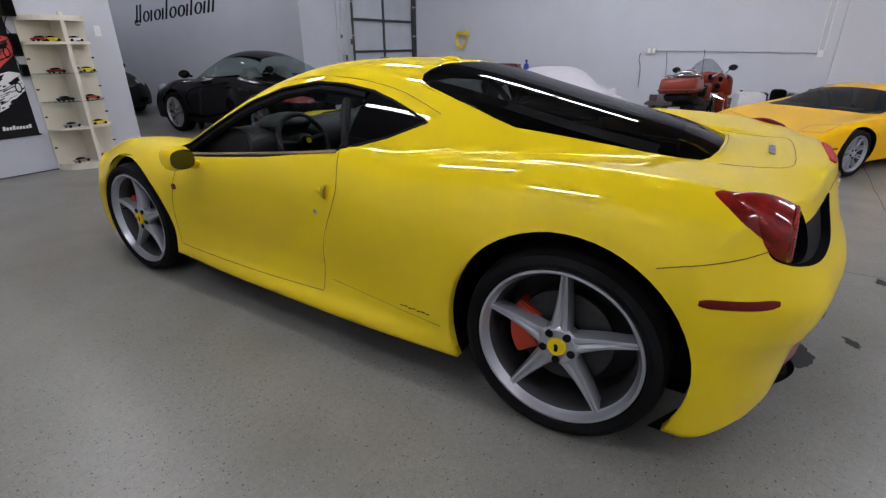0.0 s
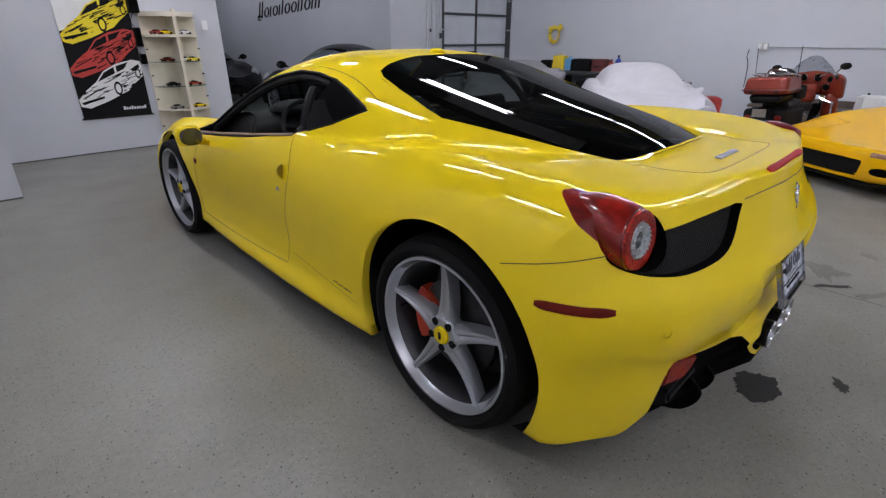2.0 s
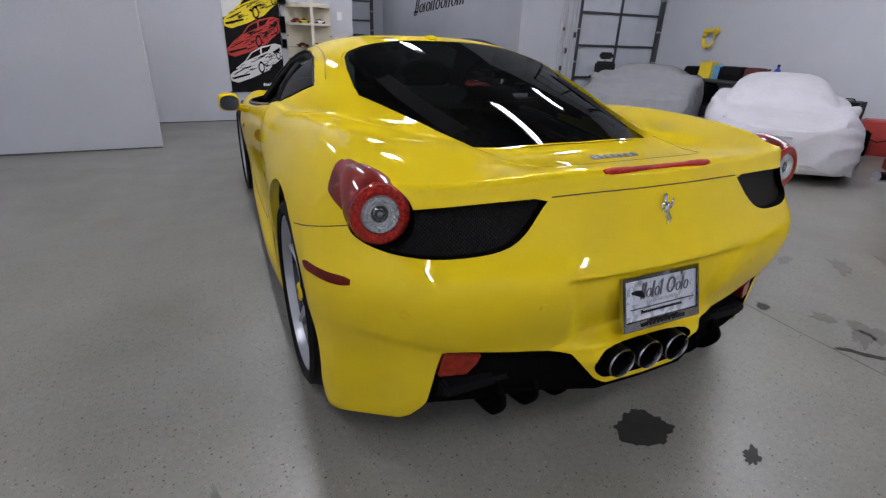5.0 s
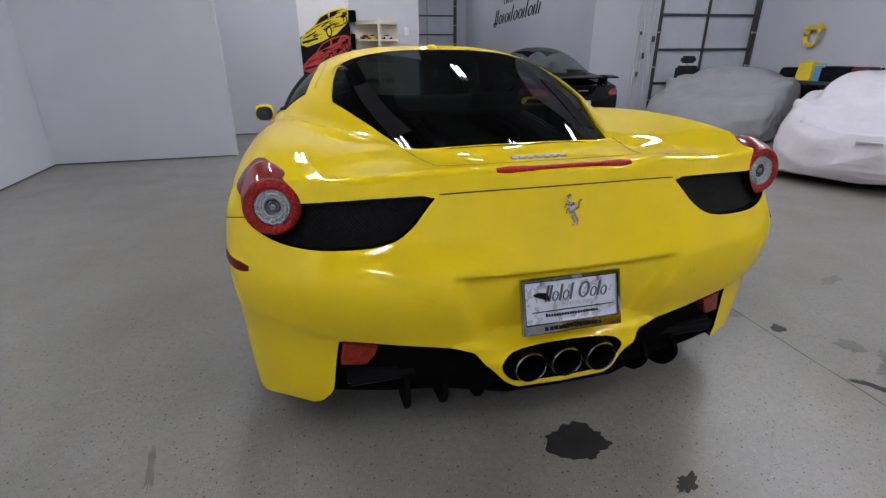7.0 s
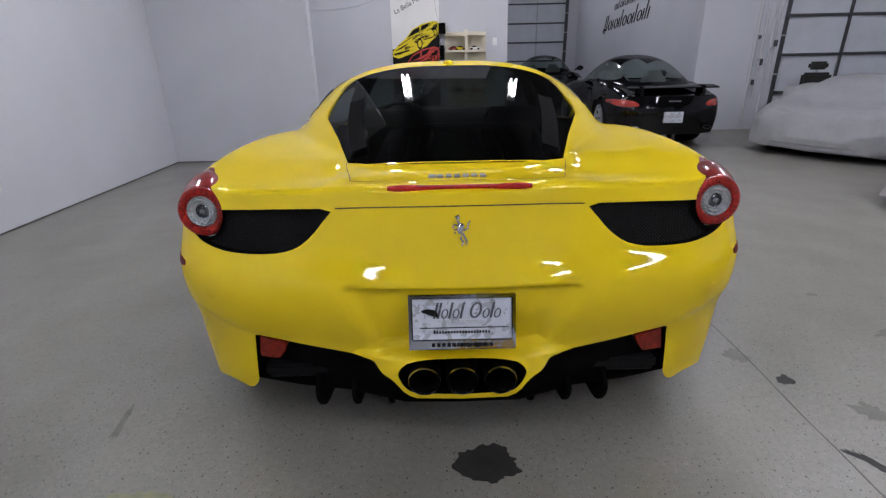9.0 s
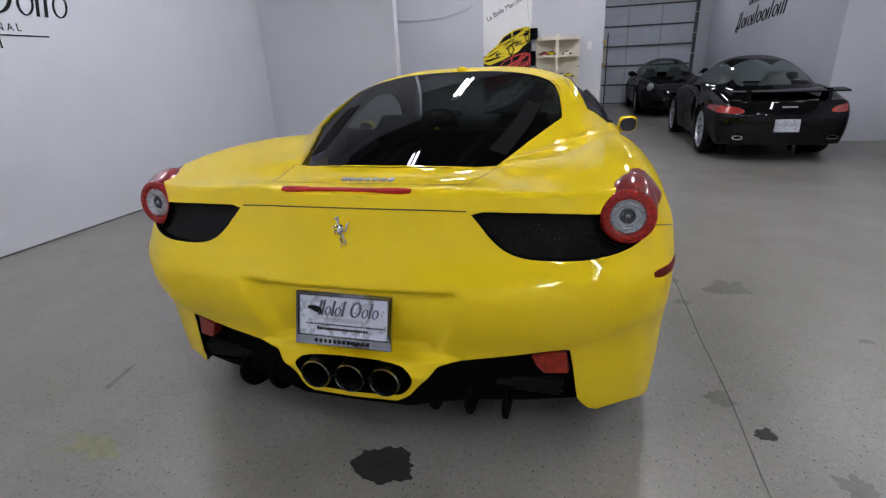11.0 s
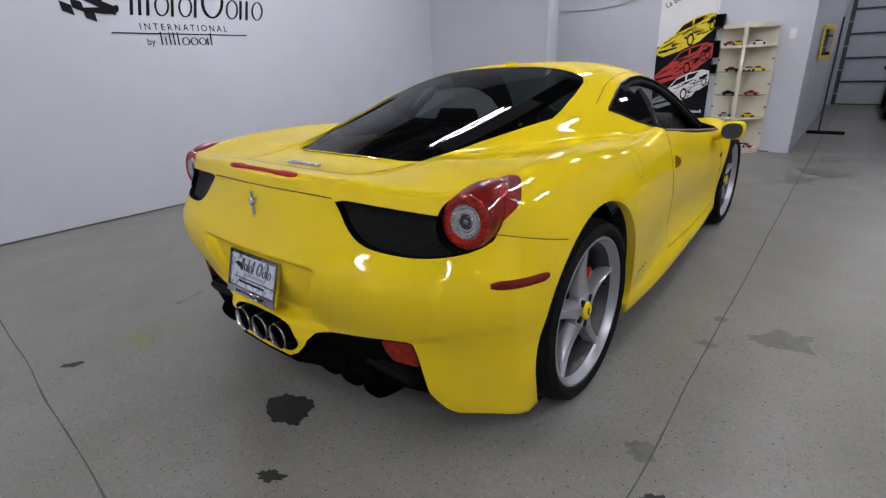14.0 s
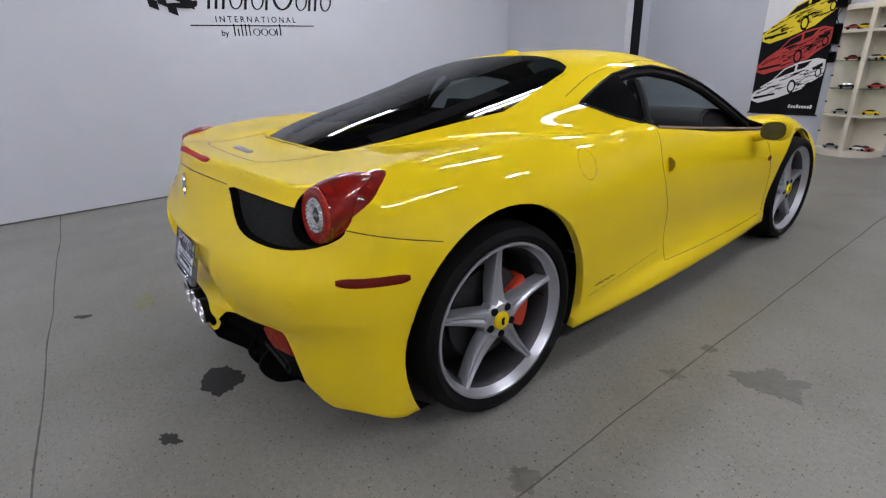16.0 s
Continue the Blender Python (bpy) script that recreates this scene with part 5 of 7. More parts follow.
for a in (0.15, math.pi - 0.15, -math.pi / 2):
    tube(bm, [sw @ Vector((0.03 * math.cos(a), 0.01, 0.03 * math.sin(a))), sw @ Vector((0.17 * math.cos(a), 0, 0.165 * math.sin(a)))], 0.014, 6)
st = part("steering_wheel", bm, M_LEATHER, car, "black leather steering wheel")
bm = bmesh.new()
ball(bm, sw @ Vector((0, -0.01, 0)), 0.055, 0.03, 0.05, 16)
part("wheel_boss", bm, M_BLACK, st)
bm = bmesh.new()
cyl(bm, sw @ Vector((0, -0.036, 0)), sw @ Vector((0, -0.044, 0)), 0.017, seg=16)
part("boss_emblem", bm, M_YELLOW, st, "round yellow emblem")
part("bulkhead", boxbm(-0.66, 0.66, 0.80, 0.84, 0.30, 0.92), M_LEATHER, car, "black bulkhead behind the seats", smooth=False, bevel=0.01)
bm = bmesh.new()
prism(bm, [(0.78, 0.70), (-0.28, 0.70), (-0.28, 0.80), (0.1, 0.86), (0.78, 0.90)], -0.36, 0.36, lambda u, v, d: (d, u, v))
part("engine_cover", bm, M_DARK, car, "dark engine cover under the rear screen", bevel=0.02)
for s in (-1, 1):
    bm = bmesh.new()
    prism(bm, [(0.76, 0.74), (-0.15, 0.74), (-0.15, 0.86), (0.45, 0.90), (0.76, 0.91)], 0.47, 0.50, lambda u, v, d: (s * (d - (0.76 - u) * 0.10), u, v))
    part("engine_bay_side", bm, M_CARBON, car, "carbon trim beside the engine", bevel=0.01)
    for i in range(3):
        bm = bmesh.new()
        tube(bm, [(s * (0.12 + 0.07 * i), 0.6, 0.90), (s * (0.13 + 0.07 * i), 0.2, 0.885), (s * (0.14 + 0.05 * i), -0.15, 0.84)], 0.028, 10)
        part("intake_runner", bm, M_DARK, car)


for s in (-1, 1):
    bm = bmesh.new()
    rows = [[bm.verts.new(top_at(s * (x + dx), y)[0] - Vector((0, 0, dz))) for dx, dz in ((-0.034, 0.016), (0.034, 0.016), (0.034, 0.045), (-0.034, 0.045))] for x, y in ((0.475, 0.80), (0.47, 0.60), (0.46, 0.40), (0.44, 0.2), (0.41, 0.02), (0.375, -0.16))]
    for a, b in zip(rows, rows[1:]):
        for i in range(4):
            bm.faces.new((a[i], a[(i + 1) % 4], b[(i + 1) % 4], b[i]))
    bmesh.ops.recalc_face_normals(bm, faces=bm.faces)
    part("screen_pillar", bm, M_DARK, car, "black pillar under the rear screen")


# ---- the other vehicles ----
def end_fn(plan, prof):
    return lambda x, z: plan(np.abs(x)) + prof(z)


def const(v):
    return tab((-9, v), (9, v))


def cut_part(bm, poly, axis, want, name, material, parent, label="", push=(0, 0, 0)):
    fs = cut(bm, poly, axis, want)
    return part(name, take(bm, fs, push), material, parent, label) if fs else None


def arches(bm, spots, r, s0=0.5):
    for s in (-1, 1):
        for yy, zz in spots:
            fs = cut(bm, circle(yy, zz, r, 40), 0, lambda c, n: c.x * s > s0 and abs(n.x) > 0.25)
            fs += [f for f in bm.faces if f not in set(fs) and f.calc_center_median().x * s > s0 and f.normal.z < -0.8 and abs(f.calc_center_median().y - yy) < r * 0.93]
            bmesh.ops.delete(bm, geom=list(set(fs)), context="FACES")


def liner(parent, x, y, z, r, s):
    bm = bmesh.new()
    lathe(bm, [(r, -0.02), (r, -0.34), (0.0005, -0.34)], 28)
    bmesh.ops.transform(bm, matrix=Matrix.Translation((x, y, z)) @ Matrix.Diagonal((s, 1, 1, 1)), verts=bm.verts)
    for f in [f for f in bm.faces if f.calc_center_median().z < 0.15]:
        bm.faces.remove(f)
    part("wheel_arch_liner", bm, M_DARK, parent)


TURBO = dict(
    y0=-0.62, y1=2.75, yw0=-0.2, yw1=2.2, ztop=0.80, ztopf=0.62, rr=0.04, rf=0.06, mid=0.55, dish=0.35, pw=2.6, pq=1.9,
    W=tab((-0.62, 0.88), (-0.1, 0.925), (0.3, 0.92), (0.9, 0.86), (1.6, 0.86), (2.3, 0.90), (2.75, 0.87)),
    roll=tab((-0.62, 0.20), (0.2, 0.20), (1.0, 0.12), (1.7, 0.12), (2.3, 0.2), (2.75, 0.22)),
    wide=const(0.58), sill=tab((-0.62, 0.22), (0.5, 0.20), (2.75, 0.20)), foot=tab((-0.62, 0.80), (0.2, 0.86), (1.2, 0.84), (2.3, 0.86), (2.75, 0.80)), tuck=const(0.0),
    deck=tab((-1.0, 0.72), (-0.7, 0.80), (-0.2, 0.86), (0.5, 0.88), (1.6, 0.84), (2.0, 0.80), (2.6, 0.72), (3.3, 0.55)),
    crest=tab((-1.0, 0.70), (-0.6, 0.80), (0.0, 0.90), (0.6, 0.91), (1.3, 0.885), (2.0, 0.86), (2.4, 0.84), (2.8, 0.75), (3.3, 0.55)),
    roof=tab((-1.0, 0.55), (-0.55, 0.86), (-0.2, 1.02), (0.3, 1.21), (0.75, 1.295), (1.1, 1.29), (1.45, 1.20), (1.8, 1.03), (2.15, 0.82), (3.3, 0.4)),
    belt=const(0.70), cabin=tab((-1.0, 0.62), (-0.3, 0.70), (0.3, 0.78), (1.0, 0.80), (1.8, 0.78), (3.3, 0.7)), soft=const(0.04),
    tail=end_fn(tab((0, -0.95), (0.4, -0.935), (0.7, -0.84), (0.86, -0.70), (0.95, -0.5)), tab((0.2, 0.06), (0.4, 0.0), (0.6, 0.0), (0.75, 0.05), (0.95, 0.12))),
    nose=end_fn(tab((0, 3.42), (0.4, 3.36), (0.7, 3.16), (0.86, 2.95), (0.95, 2.7)), tab((0.2, -0.02), (0.4, 0.0), (0.55, -0.06), (0.9, -0.4))),
)


def black_coupe(m, label, winged):
    v = thing("black_coupe", label, "car", m)
    bm = Shell(TURBO).mesh(ny=70, n1=18, n2=7, n3=9, n4=4)
    wheels = ((0.0, 0.335), (2.35, 0.325))
    arches(bm, wheels, 0.385)
    sidew = smooth_poly([(-0.12, 0.95), (0.6, 0.93), (1.2, 0.915), (1.85, 0.895), (1.6, 1.06), (1.3, 1.17), (0.9, 1.215), (0.5, 1.19), (0.15, 1.09)], 2)
    for s in (-1, 1):
        cut_part(bm, sidew, 0, lambda c, n: c.x * s > 0.3 and n.x * s > 0.2, "side_window", M_SIDEGLASS, v, "side window")
    half = [(0, -0.42), (0.42, -0.38), (0.52, -0.2), (0.50, 0.2), (0.44, 0.38), (0, 0.45)]
    cut_part(bm, smooth_poly(half + [(-x, y) for x, y in half[1:-1]][::-1], 2), 2, lambda c, n: c.z > 0.8 and n.z > 0.2, "rear_window", M_SIDEGLASS, v, "curved rear window")
    half = [(0, 2.08), (0.5, 2.0), (0.66, 1.85), (0.56, 1.5), (0.5, 1.36), (0, 1.30)]
    cut_part(bm, smooth_poly(half + [(-x, y) for x, y in half[1:-1]][::-1], 2), 2, lambda c, n: c.z > 0.75 and n.z > 0.2, "windscreen", M_SIDEGLASS, v, "raked windscreen")
    for s in (-1, 1):
        cut_part(bm, smooth_poly([(s * 0.54, 0.615), (s * 0.90, 0.62), (s * 0.90, 0.715), (s * 0.68, 0.71), (s * 0.55, 0.67)], 2), 1, lambda c, n: c.y < -0.3 and n.y < 0.2 and c.x * s > 0.3, "tail_light", M_TAIL911, v, "slanted red tail lamp")
        cut_part(bm, smooth_poly([(s * 0.30, 0.27), (s * 0.62, 0.27), (s * 0.62, 0.38), (s * 0.30, 0.38)], 2), 1, lambda c, n: c.y > 2.5 and n.y > 0.1, "front_intake", M_DARK, v, "dark front intake")
        bm2 = bmesh.new()
        ball(bm2, (0, 0, 0), 0.095, 0.10, 0.115, 24)
        h = part("headlight", bm2, M_HEAD, v, "round clear headlamp")
        h.matrix_basis = Matrix.Translation((s * 0.62, 3.02, 0.655)) @ pose(0, 0, 0, 30, 0, -12 * s)
        bm2 = bmesh.new()
        prism(bm2, smooth_poly([(-0.07, -0.028), (0.07, -0.028), (0.075, 0.02), (-0.065, 0.03)], 2), 0, 0.06, lambda a, b, d: (s * 0.60 + a, -0.93 + d, 0.33 + b))
        e = part("exhaust_tip", bm2, M_CHROME, v, "oval chrome exhaust tip")
        bm2 = bmesh.new()
        prism(bm2, smooth_poly([(-0.055, -0.018), (0.055, -0.018), (0.06, 0.012), (-0.05, 0.02)], 2), -0.004, 0.0, lambda a, b, d: (s * 0.60 + a, -0.93 + d, 0.33 + b))
        part("exhaust_bore", bm2, M_DARK, e)
        bm2 = bmesh.new()
        ball(bm2, (s * 0.98, 1.72, 0.96), 0.11, 0.06, 0.065, 16)
        tube(bm2, [(s * 0.90, 1.72, 0.94), (s * 0.82, 1.74, 0.92)], 0.02, 8)
        part("door_mirror", bm2, M_BLACKPAINT, v, "black door mirror")
        for yy, rr in wheels:
            wheel(v, s * 0.90, yy, rr, s, rim=0.245, w=0.26, kind="multi")
            liner(v, s * 0.88, yy, rr, 0.385, s)
        bm2 = bmesh.new()
        tube(bm2, [(s * 0.868, 1.55, 0.86), (s * 0.87, 1.60, 0.6), (s * 0.86, 1.55, 0.3)], 0.002, 6)
        part("panel_gap", bm2, M_DARK, v)
        bm2 = boxbm(s * 0.875, s * 0.895, 0.72, 0.90, 0.775, 0.80)
        part("door_handle", bm2, M_BLACKPAINT, v, bevel=0.006)
    part("body", bm, M_BLACKPAINT, v, "glossy black bodywork")
    if winged:
        bm = bmesh.new()
        prism(bm, smooth_poly([(-0.98, 0.905), (-0.70, 0.935), (-0.62, 0.905), (-0.72, 0.885), (-0.96, 0.88)], 2), -0.74, 0.74, lambda u, w, d: (d, u - abs(d) * 0.0 + 0.10 * (abs(d) / 0.74) ** 3, w - 0.03 * (abs(d) / 0.74) ** 4))
        part("rear_wing", bm, M_BLACKPAINT, v, "black fixed rear wing", bevel=0.01)
        for s in (-1, 1):
            bm = bmesh.new()
            prism(bm, [(-0.86, 0.76), (-0.62, 0.80), (-0.66, 0.90), (-0.84, 0.90)], s * 0.48, s * 0.53, lambda u, w, d: (d, u, w))
            part("wing_stay", bm, M_BLACKPAINT, v, bevel=0.006)
    pl = part("number_plate", boxbm(-0.155, 0.155, -0.99, -0.93, 0.40, 0.55), M_PLATE, v, "pale dealer plate", smooth=False, bevel=0.003)
    for i in range(7):
        part("letter_bar", boxbm(-0.11 + 0.032 * i, -0.09 + 0.032 * i, -0.994, -0.9901, 0.47, 0.505), M_WALLTRIM, pl, smooth=False)
    for i in range(7):
        part("badge_bar", boxbm(-0.09 + 0.028 * i, -0.072 + 0.028 * i, -0.95, -0.905, 0.685, 0.702), M_CHROME, v, smooth=False)
    for s in (-1, 1):
        bm = bmesh.new()
        prism(bm, smooth_poly([(0.75, 0.3), (0.82, 0.85), (0.76, 1.06), (0.68, 1.06), (0.66, 0.8), (0.6, 0.3)], 2), -0.22, 0.22, lambda u, w, d: (s * 0.36 + d * (0.6 if w > 0.95 else 1), u, w))
        part("seat_back", bm, M_GREYLEATHER, v, "grey seat back", bevel=0.02)
    part("cabin_floor", boxbm(-0.78, 0.78, -0.3, 2.0, 0.25, 0.62), M_LEATHER, v, smooth=False)
    bm = bmesh.new()
    prism(bm, smooth_poly([(1.55, 0.6), (1.6, 0.86), (2.0, 0.86), (2.1, 0.6)], 2), -0.72, 0.72, lambda u, w, d: (d, u, w))
    part("dashboard", bm, M_LEATHER, v)
    return v


M_TAIL911 = mat("tail_lamp_red", (0.30, 0.015, 0.008), 0.2, coat=1.0, vary=0.3, scale=12)
M_HEAD = mat("headlamp_glass", (0.50, 0.52, 0.55), 0.08, metal=0.5, coat=1.0, vary=0.3, scale=20)
M_GREYLEATHER = mat("grey_leather", (0.20, 0.20, 0.21), 0.6, vary=0.1, scale=10)
black_coupe(pose(3.06, 5.50, 0) @ Matrix.Diagonal((0.82, 0.90, 0.95, 1)), "glossy black rear-engined coupe with a fixed rear wing", True)
black_coupe(pose(2.80, 13.15, 0, 0, 0, 180) @ Matrix.Diagonal((0.84, 0.92, 0.95, 1)), "glossy black rear-engined coupe parked nose out by the far door", False)

WEDGE = dict(
    y0=-0.75, y1=3.0, yw0=-0.4, yw1=2.7, ztop=0.90, ztopf=0.60, rr=0.04, rf=0.03, mid=0.45, dish=0.5, pw=3.2, pq=2.2,
    W=tab((-0.75, 0.90), (0.0, 0.94), (1.2, 0.93), (2.4, 0.93), (3.0, 0.88)), roll=tab((-0.75, 0.12), (1.2, 0.10), (2.4, 0.12), (3.0, 0.10)),
    wide=tab((-0.75, 0.60), (1.5, 0.56), (2.4, 0.52), (3.0, 0.47)), sill=const(0.17), foot=const(0.88), tuck=const(0.0),
    deck=tab((-0.8, 0.93), (0.0, 0.93), (1.0, 0.84), (1.9, 0.745), (2.5, 0.655), (3.0, 0.575), (3.4, 0.51)),
    crest=tab((-0.8, 0.90), (0.0, 0.90), (1.0, 0.83), (1.9, 0.755), (2.4, 0.715), (2.75, 0.645), (3.0, 0.580), (3.4, 0.50)),
    roof=tab((-0.8, 0.90), (-0.2, 0.98), (0.4, 1.06), (0.8, 1.06), (1.1, 1.01), (1.6, 0.86), (1.95, 0.745), (2.4, 0.6), (3.4, 0.3)),
    belt=const(0.6), cabin=tab((-0.8, 0.72), (0.4, 0.78), (1.2, 0.80), (1.9, 0.80), (3.4, 0.8)), soft=const(0.02),
    tail=end_fn(tab((0, -0.95), (0.6, -0.93), (0.95, -0.78)), tab((0.1, 0.05), (0.5, 0), (0.95, 0.04))),
    nose=end_fn(tab((0, 3.42), (0.4, 3.41), (0.68, 3.36), (0.82, 3.25), (0.95, 2.98)), tab((0.1, 0.0), (0.25, 0.02), (0.42, 0.015), (0.52, -0.02), (0.60, -0.10), (0.75, -0.25))),
)


def wedge_car(m):
    v = thing("wedge_sports_car", "amber-yellow low wedge sports car with black grille openings", "car", m)
    bm = Shell(WEDGE).mesh(ny=70, n1=18, n2=7, n3=9, n4=4)
    wheels = ((0.0, 0.32), (2.42, 0.31))
    arches(bm, wheels, 0.350)
    half = [(0, 1.90), (0.6, 1.86), (0.73, 1.78), (0.66, 1.3), (0.60, 1.08), (0, 1.04)]
    cut_part(bm, half + [(-x, y) for x, y in half[1:-1]][::-1], 2, lambda c, n: c.z > 0.7 and n.z > 0.15, "windscreen", M_REARGLASS, v, "dark raked windscreen")
    for s in (-1, 1):
        cut_part(bm, smooth_poly([(0.2, 0.92), (1.85, 0.80), (1.2, 1.02), (0.9, 1.08), (0.3, 1.08)], 1), 0, lambda c, n: c.x * s > 0.3 and n.x * s > 0.2, "side_window", M_REARGLASS, v, "dark side window")
        cut_part(bm, smooth_poly([(s * 0.56, 0.255), (s * 0.78, 0.26), (s * 0.80, 0.345), (s * 0.57, 0.345)], 2), 1, lambda c, n: c.y > 2.6 and n.y > 0.1 and c.x * s > 0, "brake_duct", M_DARK, v, "black brake duct opening")
        cut_part(bm, [(s * 0.52, 0.445), (s * 0.80, 0.448), (s * 0.80, 0.500), (s * 0.52, 0.496)], 1, lambda c, n: c.y > 2.6 and n.y > 0.1 and c.x * s > 0, "indicator", M_INDICATOR, v, "smoked amber indicator lamp")
        cut_part(bm, [(2.80, 0.40), (2.93, 0.40), (2.93, 0.43), (2.80, 0.43)], 0, lambda c, n: c.x * s > 0.5 and n.x * s > 0.3, "side_marker", M_INDICATOR, v, "amber side marker")
        for yy, rr in wheels:
            wheel(v, s * 0.91, yy, rr, s, rim=0.235, w=0.24, kind="multi")
            liner(v, s * 0.89, yy, rr, 0.350, s)
        bm2 = bmesh.new()
        hp = [(s * x, y) for x, y in ((0.46, 2.62), (0.76, 2.60), (0.76, 2.92), (0.48, 2.96))]
        sh = Shell(WEDGE)
        pts = []
        for i in range(4):
            for t in np.linspace(0, 1, 6)[:-1]:
                x, y = hp[i][0] + (hp[(i + 1) % 4][0] - hp[i][0]) * t, hp[i][1] + (hp[(i + 1) % 4][1] - hp[i][1]) * t
                pts.append((x, y, float(sh.top(np.array([x]), np.array([y]))[0])))
        tube(bm2, pts, 0.0018, 6, closed=True)
        part("lamp_flap_gap", bm2, M_GAP, v, "gap of the pop-up lamp flap")
    cut_part(bm, smooth_poly([(-0.42, 0.215), (0.42, 0.215), (0.445, 0.225), (0.455, 0.25), (0.47, 0.36), (0.465, 0.39), (0.43, 0.40), (-0.43, 0.40), (-0.465, 0.39), (-0.47, 0.36), (-0.455, 0.25), (-0.445, 0.225)], 1), 1, lambda c, n: c.y > 2.6 and n.y > 0.1, "grille", M_GRILLE, v, "black mesh front grille", push=(0, -0.02, 0))
    part("body", bm, M_YELLOW2, v, "amber-yellow painted bodywork")
    bm = bmesh.new()
    prism(bm, smooth_poly([(-0.86, 2.9), (-0.70, 3.26), (-0.4, 3.40), (0.4, 3.40), (0.70, 3.26), (0.86, 2.9), (0.6, 2.9), (-0.6, 2.9)], 2), 0.125, 0.15, lambda u, w, d: (u, w, d))
    part("front_splitter", bm, M_BLACK, v, "black front splitter", bevel=0.008)
    for s in (-1, 1):
        bm = bmesh.new()
        prism(bm, smooth_poly([(0.75, 0.4), (0.82, 0.85), (0.78, 1.0), (0.70, 1.0), (0.6, 0.4)], 2), -0.2, 0.2, lambda u, w, d: (s * 0.38 + d, u, w))
        part("seat_back", bm, M_GREYLEATHER, v, bevel=0.02)
    bm = bmesh.new()
    prism(bm, smooth_poly([(1.35, 0.5), (1.38, 0.78), (1.75, 0.77), (1.9, 0.5)], 2), -0.7, 0.7, lambda u, w, d: (d, u, w))
    part("dashboard", bm, M_LEATHER, v)
    part("cabin_floor", boxbm(-0.8, 0.8, -0.4, 2.0, 0.2, 0.45), M_LEATHER, v, smooth=False)
    part("dash_papers", boxbm(-0.45, -0.15, 1.55, 1.75, 0.775, 0.785), M_YPLASTIC, v, "yellow papers on the dash", smooth=False)
    return v


M_INDICATOR = mat("smoked_amber", (0.22, 0.07, 0.01), 0.2, coat=1.0)
wedge_car(pose(6.30, -1.93, 0, 0, 0, 56) @ Matrix.Diagonal((0.85, 0.85, 0.79, 1)))


def covered(m, c, label, material, seed, length, marks):
    """A car under a cloth cover: the shape of a car with folds, a hem and bumps for the mirrors."""
    v = thing("covered_car", label, "car", m, group="covered cars")
    bm = Shell(c).mesh(ny=110, n1=30, n2=9, n3=24, n4=2)
    bm.faces.ensure_lookup_table()
    for f in [f for f in bm.faces if f.normal.z < -0.8]:
        bm.faces.remove(f)
    bmesh.ops.delete(bm, geom=[w for w in bm.verts if not w.link_faces], context="VERTS")
    bm.normal_update()
    for w in bm.verts:
        p = w.co
        low = 1 - min(1, max(0, (p.z - 0.05) / 0.42))
        run = p.x * 1.0 + p.y * 0.9
        wob = noise.noise((p.x * 1.3 + seed, p.y * 1.3, p.z * 0.8))
        fold = (1 - 2 * abs(math.sin(run * 12.0 + 5 * wob))) * 0.020 * low**1.2
        drag = (1 - 2 * abs(math.sin((p.z * 1.6 + 0.5 * run) * 8.0 + 6 * wob))) * 0.009 * min(1, max(0, (0.9 - p.z) / 0.3))
        crease = noise.noise((p.x * 2.5 + seed, p.y * 2.5, p.z * 4)) * 0.018 + noise.noise((p.x * 8, p.y * 8 + seed, p.z * 8)) * 0.005
        side = w.normal.copy()
        side.z *= 0.5
        w.co += side * (fold + drag + crease)
        if p.z < 0.12:
            w.co.z += 0.03 * noise.noise((p.x * 2, p.y * 2, seed)) + 0.03
    for s in (-1, 1):
        mc = Vector((s * 0.86, c["mir"], 0.80))
        for w in bm.verts:
            d = w.co - mc
            q = math.sqrt((d.x * 0.8) ** 2 + (d.y * 1.5) ** 2 + (d.z * 1.3) ** 2)
            if q < 0.17:
                k = (1 - q / 0.17) ** 0.8
                w.co += Vector((s * 0.12 * k, -0.03 * k, 0.10 * k))
    part("cover", bm, material, v, "wrinkled cloth car cover")
    for s in (-1, 1):
        for yy in (0.1, 2.3 if length > 3.8 else 2.0):
            bm = bmesh.new()
            lathe(bm, [(0.2, 0.0), (0.28, 0.01), (0.30, -0.03), (0.30, -0.2)], 32)
            bmesh.ops.transform(bm, matrix=Matrix.Translation((s * 0.74, yy, 0.30)) @ Matrix.Diagonal((s, 1, 1, 1)), verts=bm.verts)
            part("tyre", bm, M_RUBBER, v, "black tyre under the cover")
    if marks:
        for i in range(9):
            bm = boxbm(-0.11 + 0.024 * i, -0.092 + 0.024 * i, c["ny"] - 0.03, c["ny"] + 0.008, 0.50, 0.525)
            part("letter_bar", bm, M_WALLTRIM, v, "grey print on the cover as bars", smooth=False)
    return v


